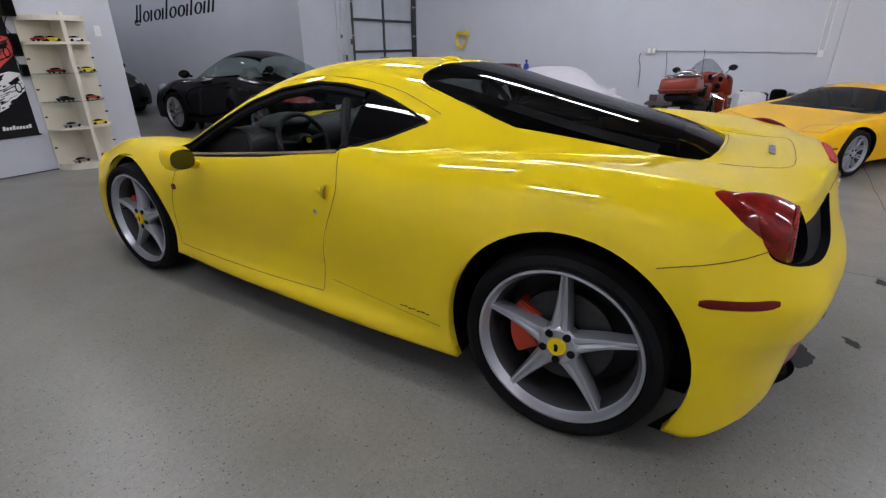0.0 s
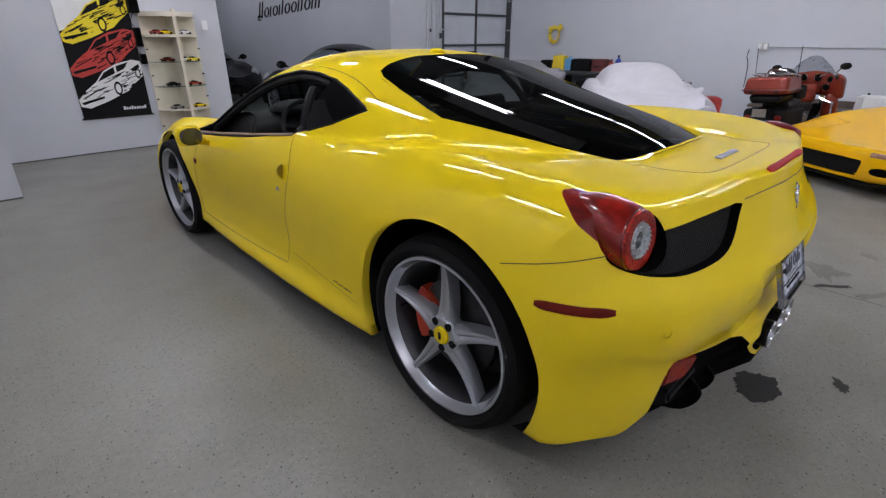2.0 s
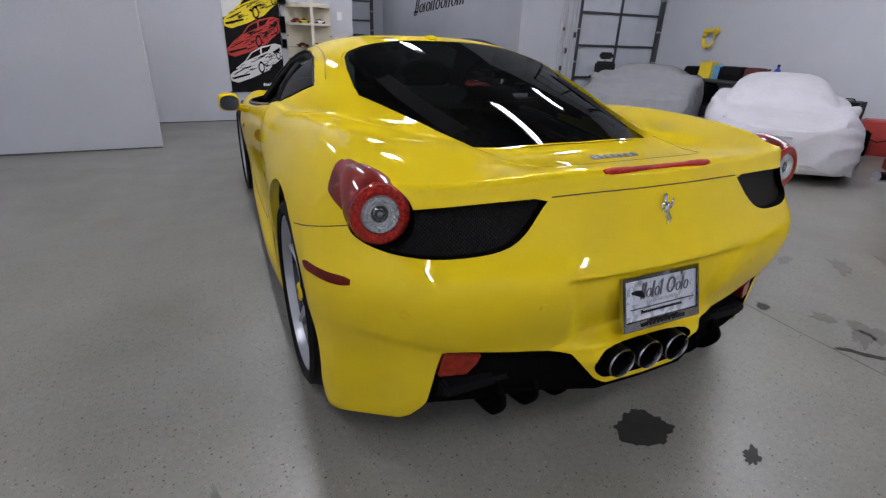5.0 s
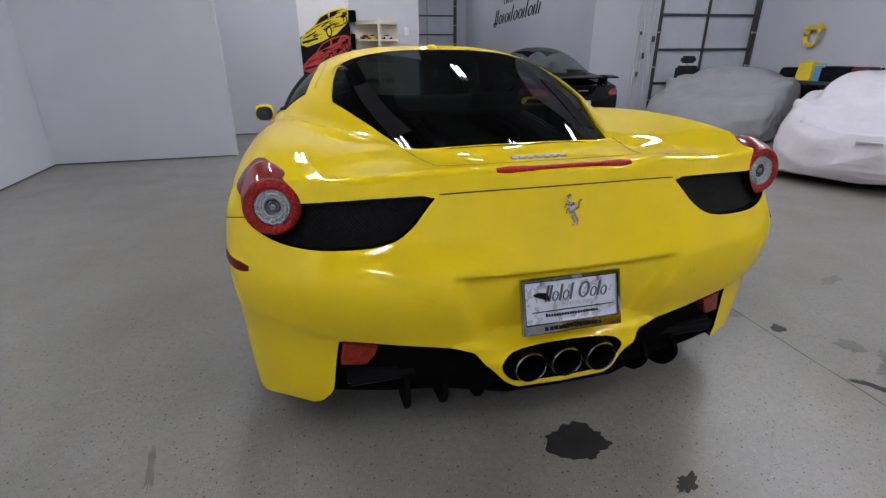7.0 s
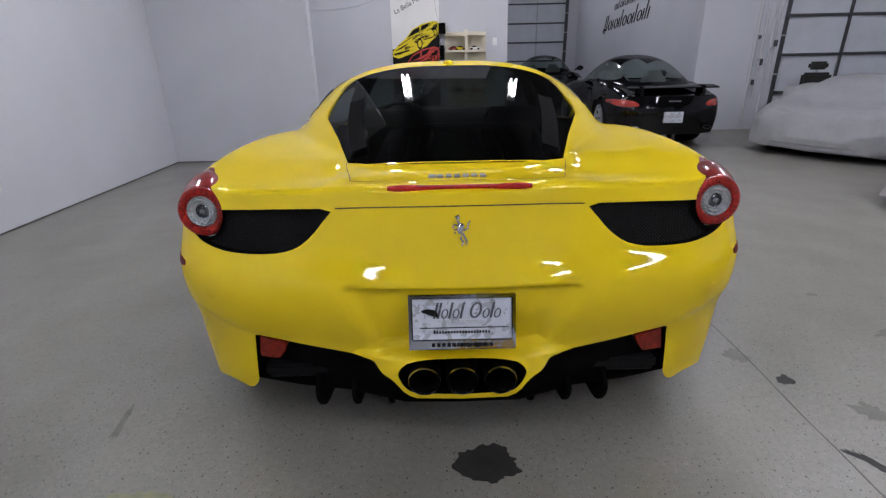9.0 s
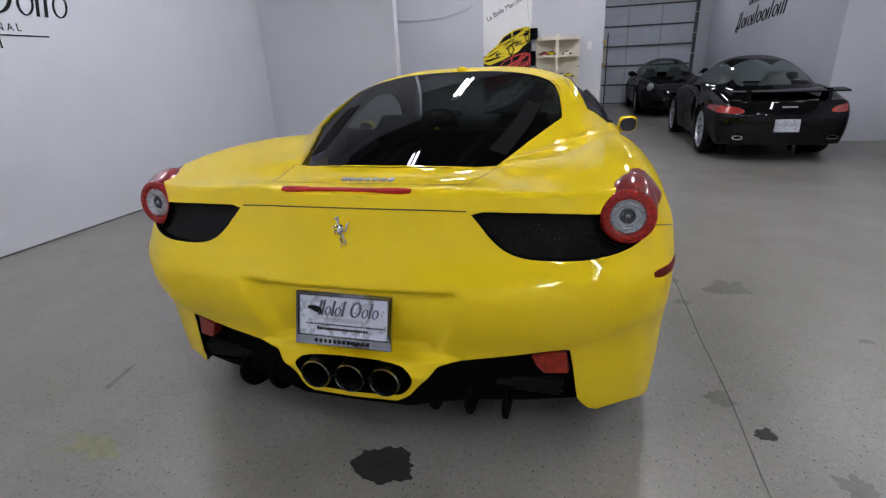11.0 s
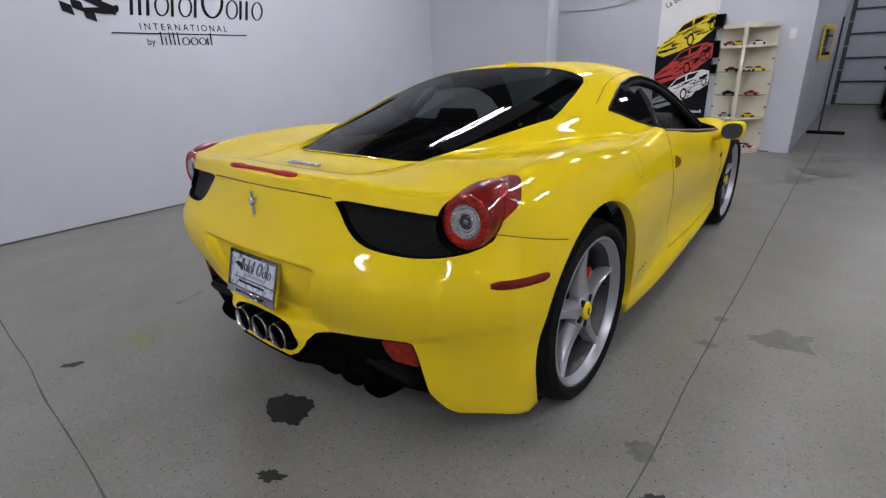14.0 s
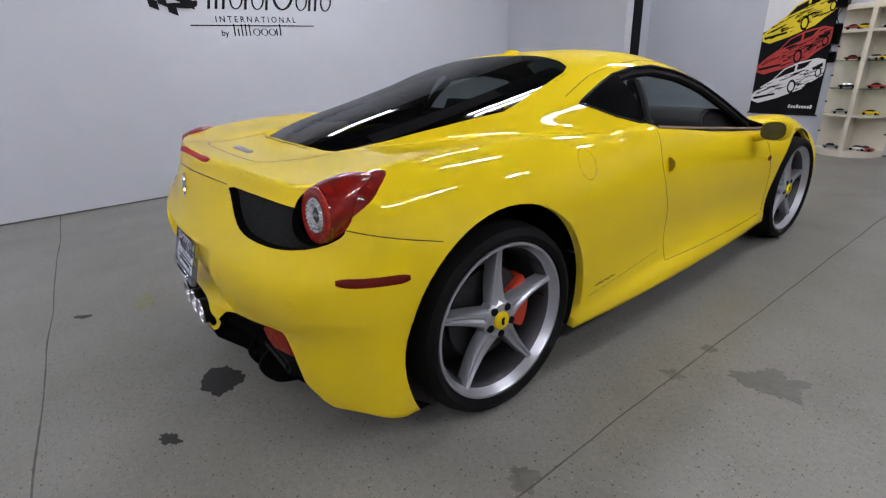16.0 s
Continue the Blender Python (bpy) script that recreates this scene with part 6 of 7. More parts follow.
def cover_tables(length, h, hood):
    e = length
    return dict(
        y0=-0.45, y1=e - 1.0, yw0=0.1, yw1=e - 1.6, ztop=0.8, ztopf=0.55, rr=0.08, rf=0.09, mid=0.36, dish=0.35, pw=4.2, pq=2.0,
        W=tab((-0.45, 0.80), (0.3, 0.88), (1.5, 0.88), (e - 1.6, 0.88), (e - 1.0, 0.84)), roll=tab((-0.45, 0.22), (1.5, 0.14), (e - 1.6, 0.20), (e - 1.0, 0.24)), wide=const(0.48), sill=const(0.05),
        foot=tab((-0.45, 0.80), (1.5, 0.90), (e - 1.0, 0.84)), tuck=const(0.012),
        deck=tab((-0.8, 0.74), (0.3, 0.84), (1.5, 0.80), (e - 1.75, hood), (e - 1.2, hood - 0.05), (e - 0.7, 0.50)), crest=tab((-0.8, 0.70), (0.3, 0.83), (1.5, 0.78), (e - 1.75, hood + 0.02), (e - 1.2, hood - 0.01), (e - 0.7, 0.48)),
        roof=tab((-0.8, 0.6), (-0.1, 0.92), (0.5, h - 0.02), (0.85, h), (1.2, h - 0.06), (e - 1.75, hood - 0.02), (e - 0.7, 0.2)), belt=const(0.5), cabin=tab((-0.8, 0.74), (0.85, 0.69), (2.0, 0.76), (4.0, 0.78)), soft=const(0.03),
        tail=end_fn(tab((0, -0.72), (0.5, -0.68), (0.95, -0.40)), tab((0.05, -0.04), (0.5, 0), (0.9, 0.08))),
        nose=end_fn(tab((0, e - 0.75), (0.4, e - 0.79), (0.7, e - 0.93), (0.95, e - 1.2)), tab((0.03, -0.01), (0.12, 0.03), (0.3, 0.03), (0.45, -0.02), (0.65, -0.16))), mir=e - 2.05, ny=e - 0.79,
    )


def nose_at(x, y, deg, e):
    """A pose that puts a car's nose at a place; deg: which way it points."""
    return Matrix.Translation((x, y, 0)) @ pose(0, 0, 0, 0, 0, deg) @ Matrix.Scale(0.87, 4) @ Matrix.Translation((0, -(e - 0.72), 0))


covered(nose_at(3.96, 1.28, 125, 3.7), cover_tables(3.7, 1.13, 0.72), "white cloth-covered sports car with grey print on its front", M_COVER, 3.0, 3.7, True)
covered(nose_at(4.38, 3.86, 124, 3.5) @ Matrix.Diagonal((1.12, 1, 1.06, 1)), cover_tables(3.5, 1.02, 0.68), "grey cloth-covered low car beside the roller door", M_COVER2, 9.0, 3.5, False)


def motorcycle(m):
    """A touring motorcycle, forward along +y, rear wheel at the origin."""
    v = thing("touring_motorcycle", "copper-red touring motorcycle with top box and chrome pipes", "motorcycle", m)

    def add(name, bm, material, label="", parent=None):
        return part(name, bm, material, parent or v, label)

    for yy, r, w in ((0.0, 0.32, 0.09), (1.62, 0.33, 0.065)):
        bm = bmesh.new()
        lathe(bm, [(r - 0.11, -w), (r - 0.03, -w * 1.1), (r, -w * 0.5), (r, w * 0.5), (r - 0.03, w * 1.1), (r - 0.11, w)], 40)
        bmesh.ops.transform(bm, matrix=Matrix.Translation((0, yy, r)), verts=bm.verts)
        wl = add("wheel", bm, M_RUBBER, "black tyre on a cast wheel")
        bm = bmesh.new()
        for i in range(9):
            a = 2 * math.pi * i / 9
            tube(bm, [(0, yy + 0.04 * math.cos(a), r + 0.04 * math.sin(a)), (0, yy + (r - 0.11) * math.cos(a), r + (r - 0.11) * math.sin(a))], 0.012, 6)
        lathe(bm, [(0.05, -0.07), (0.05, 0.07)], 16, Matrix.Translation((0, yy, r)))
        part("rim", bm, M_STEEL, wl)
    # top box: red lid, dark seam, black base
    lid = lambda p: Vector((p.x * (1 - 0.35 * max(0, p.z - 0.92)), p.y + 0.25 * max(0, p.z - 0.92) * (1 if p.y < -0.1 else -0.4), p.z))
    tb = add("top_box", rboxbm(-0.29, 0.29, -0.36, 0.14, 0.88, 1.09, 0.045, shape=lid), M_MOTORED, "copper-red top box")
    add("lid_band", rboxbm(-0.297, 0.297, -0.368, 0.145, 0.925, 0.945, 0.009), M_MOTODARK, "dark red band", tb)
    add("box_base", rboxbm(-0.235, 0.235, -0.30, 0.13, 0.77, 0.875, 0.05, shape=lambda p: Vector((p.x * (0.82 + 0.18 * (p.z - 0.77) / 0.105), p.y, p.z))), M_BLACK, "black base of the top box", tb)
    for s in (-1, 1):
        add("box_latch", rboxbm(s * 0.16 - 0.025, s * 0.16 + 0.025, -0.372, -0.36, 0.895, 0.920, 0.006), M_BLACK, "black latch", tb)
    bm = bmesh.new()
    ball(bm, (0.02, 0.10, 1.07), 0.19, 0.13, 0.12, 20)
    add("backrest", bm, M_LEATHER, "black padded passenger backrest")
    bm = bmesh.new()
    tube(bm, [(-0.25, 0.08, 1.09), (-0.24, -0.22, 1.125), (-0.14, -0.29, 1.13), (0.14, -0.29, 1.13), (0.24, -0.22, 1.125), (0.25, 0.08, 1.09)], 0.012, 8)
    tube(bm, [(-0.17, 0.0, 1.10), (-0.10, -0.03, 1.17), (0.10, -0.03, 1.17), (0.17, 0.0, 1.10)], 0.011, 8)
    add("luggage_rail", bm, M_CHROME, "chrome luggage rail")
    for s in (-1, 1):
        bag = add("saddlebag", rboxbm(s * 0.20 - 0.085, s * 0.20 + 0.085, -0.26, 0.42, 0.42, 0.70, 0.05), M_BLACK, "black hard saddlebag")
        add("bag_skirt", rboxbm(s * 0.225 - 0.085, s * 0.225 + 0.085, -0.30, 0.40, 0.33, 0.46, 0.04, shape=lambda p: Vector((p.x, p.y, p.z - 0.25 * (p.y + 0.3) * (p.z < 0.37)))), M_MOTORED, "copper-red lower skirt", bag)
        add("bag_lamp", rboxbm(s * 0.20 - 0.04, s * 0.20 + 0.04, -0.275, -0.25, 0.57, 0.62, 0.012), M_RED, "red corner lamp", bag)
        add("speaker_pod", rboxbm(s * 0.24 - 0.07, s * 0.24 + 0.07, 0.14, 0.30, 0.80, 0.98, 0.05), M_BLACK, "black rear speaker pod")
        bm = bmesh.new()
        tube(bm, [(s * 0.18, 0.9, 0.26), (s * 0.20, 0.3, 0.23), (s * 0.21, -0.46, 0.27)], [0.03, 0.048, 0.055], 16)
        cyl(bm, (s * 0.21, -0.455, 0.27), (s * 0.21, -0.475, 0.272), 0.060, seg=16)
        add("exhaust_pipe", bm, M_CHROME, "chrome exhaust pipe")
        bm = bmesh.new()
        tube(bm, [(s * 0.27, -0.05, 0.95), (s * 0.275, -0.07, 1.20), (s * 0.28, -0.09, 1.44)], 0.0045, 6)
        add("aerial", bm, M_BLACK, "thin whip aerial")
        bm = bmesh.new()
        tube(bm, [(s * 0.09, 1.70, 0.33), (s * 0.10, 1.50, 0.75), (s * 0.10, 1.38, 0.98)], 0.028, 10)
        add("fork_leg", bm, M_CHROME, "chrome fork leg")
        bm = bmesh.new()
        tube(bm, [(s * 0.08, 1.22, 1.02), (s * 0.26, 1.16, 1.10), (s * 0.40, 0.98, 1.06), (s * 0.44, 0.88, 1.04)], 0.014, 8)
        hb = add("handlebar", bm, M_CHROME, "chrome handlebar")
        bm = bmesh.new()
        tube(bm, [(s * 0.41, 0.95, 1.055), (s * 0.455, 0.84, 1.035)], 0.021, 10)
        add("grip", bm, M_BLACK, "", hb)
        bm = bmesh.new()
        tube(bm, [(s * 0.36, 1.05, 1.08), (s * 0.42, 1.08, 1.16)], 0.007, 6)
        ball(bm, (s * 0.46, 1.08, 1.17), 0.075, 0.025, 0.045, 14)
        add("mirror", bm, M_BLACK, "black rear-view mirror")
        bm = bmesh.new()
        ball(bm, (s * 0.30, 1.28, 0.62), 0.11, 0.10, 0.22, 18)
        add("leg_fairing", bm, M_MOTORED, "copper-red leg fairing")
        bm = bmesh.new()
        tube(bm, [(s * 0.24, 1.02, 0.30), (s * 0.40, 1.05, 0.50), (s * 0.38, 1.10, 0.70), (s * 0.20, 1.12, 0.76)], 0.016, 8)
        add("crash_bar", bm, M_CHROME, "chrome crash bar")
        add("foot_board", rboxbm(s * 0.32 - 0.06, s * 0.32 + 0.06, 0.66, 1.0, 0.29, 0.32, 0.014), M_BLACK)
        for k, (x, z, r) in enumerate(((0.10, 1.03, 0.055), (0.26, 1.0, 0.042), (0.22, 0.90, 0.05))):
            bm = bmesh.new()
            cyl(bm, (s * x, 1.215, z), (s * x, 1.20, z), r, seg=20)
            g = add("gauge", bm, M_CHROME, "chrome-ringed gauge")
            bm = bmesh.new()
            cyl(bm, (s * x, 1.20, z), (s * x, 1.195, z), r * 0.8, seg=20)
            add("dial", bm, M_BLACKPAINT, "dark dial", g)
    bm = bmesh.new()
    rbox(bm, -0.20, 0.20, 0.10, 0.50, 0.66, 0.80, 0.06)
    rbox(bm, -0.20, 0.20, 0.46, 0.95, 0.60, 0.72, 0.055)
    add("seat", bm, M_LEATHER, "black stepped saddle")
    bm = bmesh.new()
    ball(bm, (0, 1.0, 0.78), 0.17, 0.24, 0.13, 20)
    add("fuel_tank", bm, M_MOTORED, "copper-red fuel tank")
    # handlebar fairing, hollow towards the rider
    wing = lambda p: Vector((p.x, p.y + 0.35 * p.x * p.x * -1 + 0.12 * (1.1 - p.z), p.z - 0.45 * p.x * p.x))
    add("front_fairing", rboxbm(-0.44, 0.44, 1.22, 1.46, 0.80, 1.12, 0.08, shape=wing), M_MOTORED, "copper-red front fairing")
    add("lower_dash", rboxbm(-0.16, 0.16, 1.06, 1.22, 0.82, 0.95, 0.04), M_MOTORED, "copper-red console")
    bm = bmesh.new()
    rows = []
    for a in np.linspace(-1, 1, 11):
        rows.append([bm.verts.new((0.30 * a * (1 - 0.30 * t * t), 1.34 - 0.10 * t - 0.08 * a * a, 1.06 + 0.26 * t * (1 - 0.45 * a * a))) for t in np.linspace(0, 1, 7)])
    for p, q in zip(rows, rows[1:]):
        for k in range(6):
            bm.faces.new((p[k], p[k + 1], q[k + 1], q[k]))
    bmesh.ops.solidify(bm, geom=bm.faces[:], thickness=0.005)
    add("windshield", bm, M_SMOKE, "hazy clear windshield")
    bm = bmesh.new()
    for s2 in (-1, 1):
        for k in range(7):
            a, b = Vector((0, 0.86, 0.36)), Vector((0, 0.86 + 0.16 * s2, 0.62))
            cyl(bm, a + (b - a) * (k / 7), a + (b - a) * (k / 7 + 0.09), 0.135, seg=16)
    rbox(bm, -0.17, 0.17, 0.55, 1.2, 0.18, 0.42, 0.07)
    add("engine", bm, M_STEEL, "finned V-twin engine")
    bm = bmesh.new()
    prism(bm, smooth_poly([(-0.40, 0.36), (-0.32, 0.62), (-0.1, 0.72), (0.1, 0.70), (0.1, 0.6), (-0.25, 0.45)], 2), -0.12, 0.12, lambda u, w, d: (d, u, w))
    add("rear_mudguard", bm, M_BLACK, "black rear mudguard")
    part("number_plate", boxbm(-0.09, 0.09, -0.40, -0.385, 0.61, 0.71), M_STEEL, v, "plain plate holder", smooth=False)
    add("rear_lamp", rboxbm(-0.055, 0.055, -0.41, -0.37, 0.50, 0.57, 0.015), M_RED, "red rear lamp")
    for s in (-1, 1):
        for z in (0.47, 0.53):
            bm = bmesh.new()
            ball(bm, (s * 0.11, -0.38, z), 0.028, 0.028, 0.028, 12)
            add("rear_bullet", bm, M_CHROME, "small chrome-ringed rear lamp")
    bm = bmesh.new()
    tube(bm, [(-0.10, 0.35, 0.30), (-0.22, 0.38, 0.02)], 0.013, 6)
    add("side_stand", bm, M_STEEL)
    return v


M_MOTODARK = mat("dark_copper_red", (0.09, 0.012, 0.006), 0.35, coat=0.8)
M_SMOKE = glass("hazy_screen", (0.62, 0.64, 0.66), 0.1, 0.9)
motorcycle(Matrix.Translation((4.60, 0.31, 0)) @ pose(0, 0, 0, 0, -4, -99) @ Matrix.Diagonal((0.76, 0.77, 0.85, 1)))


# ---- things on the walls and floor ----
def poster():
    x0, x1, z0, z1 = -0.80, 0.05, 0.42, 2.30
    w = x1 - x0
    v = thing("poster", "tall printed cloth banner with yellow, red and white cars", "poster", pose(x0, YP, z0) @ Matrix.Diagonal((0.88, 1, 0.97, 1)))

    def flat(name, poly, layer, material, label=""):
        bm = bmesh.new()
        prism(bm, poly, 0, 0.0016, lambda u, q, d: (u, -0.010 - 0.0022 * layer - d, q))
        return part(name, bm, material, v, label, smooth=False)

    bm = boxbm(0, w, -0.010, -0.004, 0, z1 - z0)
    part("sheet", bm, M_PAPER, v, "white cloth sheet", smooth=False)
    flat("black_ground", [(0, 0), (w, 0), (w, 1.30), (w * 0.5, 1.16), (0, 1.00)], 1, M_INK, "black printed ground")

    def printed(cx, cz, sc, ink, layer, label):
        """A low wedge car seen from the front quarter, leaning upwards to one side."""
        a = radians(17)

        def tr(p):
            x, z = p[0] * sc, p[1] * sc
            return (cx + x * math.cos(a) - z * math.sin(a) * 0.35, cz + x * math.sin(a) + z)

        flat("printed_car", [tr(p) for p in [(-0.46, -0.10), (-0.46, -0.02), (-0.33, 0.05), (-0.18, 0.10), (-0.05, 0.19), (0.14, 0.22), (0.36, 0.20), (0.46, 0.15), (0.46, 0.05), (0.44, -0.03), (0.30, -0.08), (0.20, -0.13), (-0.10, -0.16), (-0.36, -0.16)]], layer, ink, label)
        for poly in ([(-0.16, 0.095), (-0.04, 0.175), (0.10, 0.195), (0.09, 0.12)], [(0.13, 0.195), (0.30, 0.19), (0.22, 0.13), (0.12, 0.125)], [(-0.44, -0.06), (-0.14, -0.085), (-0.14, -0.11), (-0.42, -0.095)],
                     [(0.30, 0.10), (0.43, 0.12), (0.43, 0.08), (0.33, 0.06)], [(-0.40, -0.02), (-0.16, 0.015), (-0.16, 0.002), (-0.40, -0.032)], [(-0.05, 0.06), (0.16, 0.085), (0.16, 0.075), (-0.05, 0.048)]):
            flat("printed_shade", [tr(p) for p in poly], layer + 1, M_INK)
        rng = random.Random(int(cz * 100))
        for _ in range(64):
            u, q = rng.uniform(-0.40, 0.42), rng.uniform(-0.13, 0.17)
            if q > 0.02 + 0.22 * (u + 0.45) and u < 0.1:
                continue
            ln, th = rng.uniform(0.03, 0.14), rng.uniform(0.006, 0.022)
            flat("printed_stroke", [tr(p) for p in ((u, q), (min(0.45, u + ln), q + ln * 0.12), (min(0.45, u + ln), q + ln * 0.12 + th * 0.4), (u, q + th))], layer + 1, M_INK)
        for u, q, r in ((0.07, -0.06, 0.085), (0.385, 0.02, 0.06)):
            flat("printed_tyre", [tr((u + r * 0.62 * math.cos(t), q + r * math.sin(t))) for t in np.linspace(0, 2 * math.pi, 20)[:-1]], layer + 1, M_INK)
            flat("printed_rim", [tr((u + r * 0.40 * math.cos(t), q + r * 0.66 * math.sin(t))) for t in np.linspace(0, 2 * math.pi, 16)[:-1]], layer + 2, ink)

    printed(w * 0.50, 1.12, 0.97, M_INKY, 2, "printed yellow wedge car")
    printed(w * 0.50, 0.74, 0.97, M_INKR, 5, "printed red wedge car")
    printed(w * 0.50, 0.38, 0.97, M_PAPER, 8, "printed white wedge car")
    text_mesh("La Bella Macchina", 0.105, M_INK, "heading", v, Matrix.Translation((0.08, -0.012, 1.52)) @ pose(0, 0, 0, 90, 0, 0) @ pose(0, 0, 0, 0, 0, 24))
    for i in range(9):
        flat("letter_bar", [(0.50 + 0.033 * i, 0.075), (0.525 + 0.033 * i, 0.075), (0.53 + 0.033 * i, 0.105 + 0.012 * (i in (0, 3, 8))), (0.505 + 0.033 * i, 0.105 + 0.012 * (i in (0, 3, 8)))], 2, M_PAPER)
    bm = bmesh.new()
    cyl(bm, (-0.02, -0.012, -0.004), (w + 0.02, -0.012, -0.004), 0.009, seg=10)
    part("bottom_rod", bm, M_BLACK, v, "thin black weighting rod")


poster()


def model_shelf():
    v = thing("display_shelf", "cream half-round display shelf holding toy cars", "shelf", pose(0.355, YP, 0) @ Matrix.Diagonal((0.88, 1, 0.97, 1)))
    hw, dp = 0.37, 0.30

    def half(r0, r1, n=16):
        return [(-r0, 0.0)] + [(-r0 * math.cos(math.pi * i / n), -r1 * math.sin(math.pi * i / n)) for i in range(1, n)] + [(r0, 0.0)]

    part("back_panel", boxbm(-hw, hw, -0.022, -0.004, 0, 1.67), M_CREAM, v, "cream back panel", smooth=False, bevel=0.002)
    part("side_rib", boxbm(-0.008, 0.008, -dp + 0.02, -0.022, 0.05, 1.62), M_CREAM, v, smooth=False)
    part("front_post", boxbm(-0.024, 0.024, -dp - 0.012, -dp + 0.02, 0, 1.70), M_CREAM, v, "cream front post", smooth=False, bevel=0.004)
    for z, th, k in ((0.0, 0.07, 0), (0.46, 0.02, 0), (1.375, 0.03, 0), (1.615, 0.055, 0), (0.765, 0.007, 1), (1.07, 0.007, 1)):
        bm = bmesh.new()
        prism(bm, half(hw - 0.01, dp - 0.005), z, z + th, lambda a, b, d: (a, b - 0.024, d))
        part("glass_shelf" if k else "shelf_board", bm, M_GLASS if k else M_CREAM, v, "clear glass shelf" if k else "cream half-round board", smooth=False)
    for s in (-1, 1):
        for z in (0.25, 0.60, 0.90, 1.22):
            part("door_clip", boxbm(s * 0.355 - 0.012, s * 0.355 + 0.012, -0.075, -0.05, z, z + 0.015), M_BLACK, v, smooth=False)


model_shelf()


def toy_car(x, z, turn, material, label, sc=1.0):
    v = thing("toy_car", label, "toy car", Matrix.Translation((0.355 + (x - 0.285) * 0.88, YP - 0.16, z * 0.97)) @ pose(0, 0, 0, 0, 0, turn) @ Matrix.Scale(sc, 4), group="toy cars on the shelf")
    bm = bmesh.new()
    prism(bm, smooth_poly([(-0.085, 0.012), (-0.088, 0.034), (-0.03, 0.040), (0.03, 0.040), (0.085, 0.030), (0.09, 0.012)], 2), -0.034, 0.034, lambda u, w, d: (u, d, w))
    part("body", bm, material, v, bevel=0.004)
    bm = bmesh.new()
    prism(bm, smooth_poly([(-0.06, 0.036), (-0.03, 0.056), (0.012, 0.056), (0.045, 0.036)], 2), -0.026, 0.026, lambda u, w, d: (u, d * (0.8 if w > 0.045 else 1), w))
    part("cabin", bm, M_BLACKPAINT, v, "dark cabin glazing")
    for a in (-0.052, 0.056):
        for s in (-1, 1):
            bm = bmesh.new()
            cyl(bm, (a, s * 0.026, 0.0145), (a, s * 0.037, 0.0145), 0.0145, seg=14)
            part("wheel", bm, M_RUBBER, v)


TOYS = ((0.07, 1.405, 20, M_REDPLASTIC, "small red toy sports car"), (0.19, 1.405, -10, M_YELLOW, "small yellow toy sports car"), (0.44, 1.405, 8, M_PAPER, "small white toy sports car"),
        (0.14, 1.078, 12, M_MOTORED, "small copper toy car"), (0.37, 1.078, 70, M_PAPER, "small white toy racing car"), (0.49, 1.078, 5, M_INKY, "small lemon toy car"),
        (0.15, 0.773, 15, M_BLACKPAINT, "small dark toy car"), (0.45, 0.773, -8, M_CALIPER, "small orange-red toy car"),
        (0.14, 0.481, 18, M_STEEL, "small grey toy car"), (0.46, 0.481, -6, M_YELLOW, "small yellow toy car"),
        (0.13, 0.071, 14, M_CHROMEDARK, "small silver toy car"), (0.42, 0.071, -5, M_PAPER, "small white toy car"), (0.50, 0.071, -12, M_REDPLASTIC, "small red toy car"))
for row in TOYS:
    toy_car(*row, sc=1.0)


def wall_box(name, x0, x1, z0, z1, deep, material, label, category):
    v = thing(name, label, category, pose((x0 + x1) / 2, YP, z0))
    w = (x1 - x0) / 2
    part("case", boxbm(-w, w, -deep, -0.003, 0, z1 - z0), material, v, smooth=False, bevel=0.006)
    part("front_grille", boxbm(-w * 0.85, w * 0.85, -deep - 0.006, -deep, (z1 - z0) * 0.08, (z1 - z0) * 0.92), M_DARK, v, smooth=False)
    return v


wall_box("wall_speaker", -0.065, 0.045, 1.60, 1.76, 0.11, M_BLACK, "small black speaker box on the wall", "speaker")
wall_box("wall_speaker", -0.05, 0.02, 1.22, 1.44, 0.06, M_BLACK, "slim black box with cables on the wall", "speaker")
wall_box("wall_speaker", -0.045, 0.02, 1.02, 1.14, 0.07, M_BLACK, "small black adapter box on the wall", "adapter")


def cable(name, pts, r, label, material=None):
    k = list(range(len(pts)))
    fx, fy, fz = [tab(*zip(k, [p[i] for p in pts])) for i in range(3)]
    bm = bmesh.new()
    tube(bm, [(float(fx(t)), float(fy(t)), float(fz(t))) for t in np.linspace(0, len(pts) - 1, 8 * len(pts))], r, 6)
    return tagged(part(name, bm, material or M_BLACK), label, "cable")


cable("wall_cable", [(0.00, YP - 0.01, 1.62), (-0.05, YP - 0.012, 1.50), (-0.01, YP - 0.012, 1.40), (-0.06, YP - 0.012, 1.30), (-0.03, YP - 0.012, 1.12)], 0.004, "thin black cable looped between the boxes")
cable("wall_cable", [(-0.01, YP - 0.01, 1.75), (-0.08, YP - 0.012, 1.85), (-0.11, YP - 0.012, 2.02), (-0.13, YP - 0.012, 2.20)], 0.0035, "thin pale cable rising on the wall", M_WALLTRIM)
cable("wall_cable", [(-2.38, YP - 0.012, 2.02), (-1.9, YP - 0.012, 1.98), (-1.4, YP - 0.012, 2.01), (-1.05, YP - 0.012, 2.10), (-0.97, YP - 0.012, 2.16)], 0.006, "grey cable draped across the recess wall", M_WALLTRIM)
sw = thing("light_switch", "white switch plate on the wall end", "switch", pose(0.82, YP, 1.42))
part("plate", boxbm(-0.035, 0.035, -0.008, -0.001, 0, 0.115), M_PAPER, sw, smooth=False, bevel=0.003)
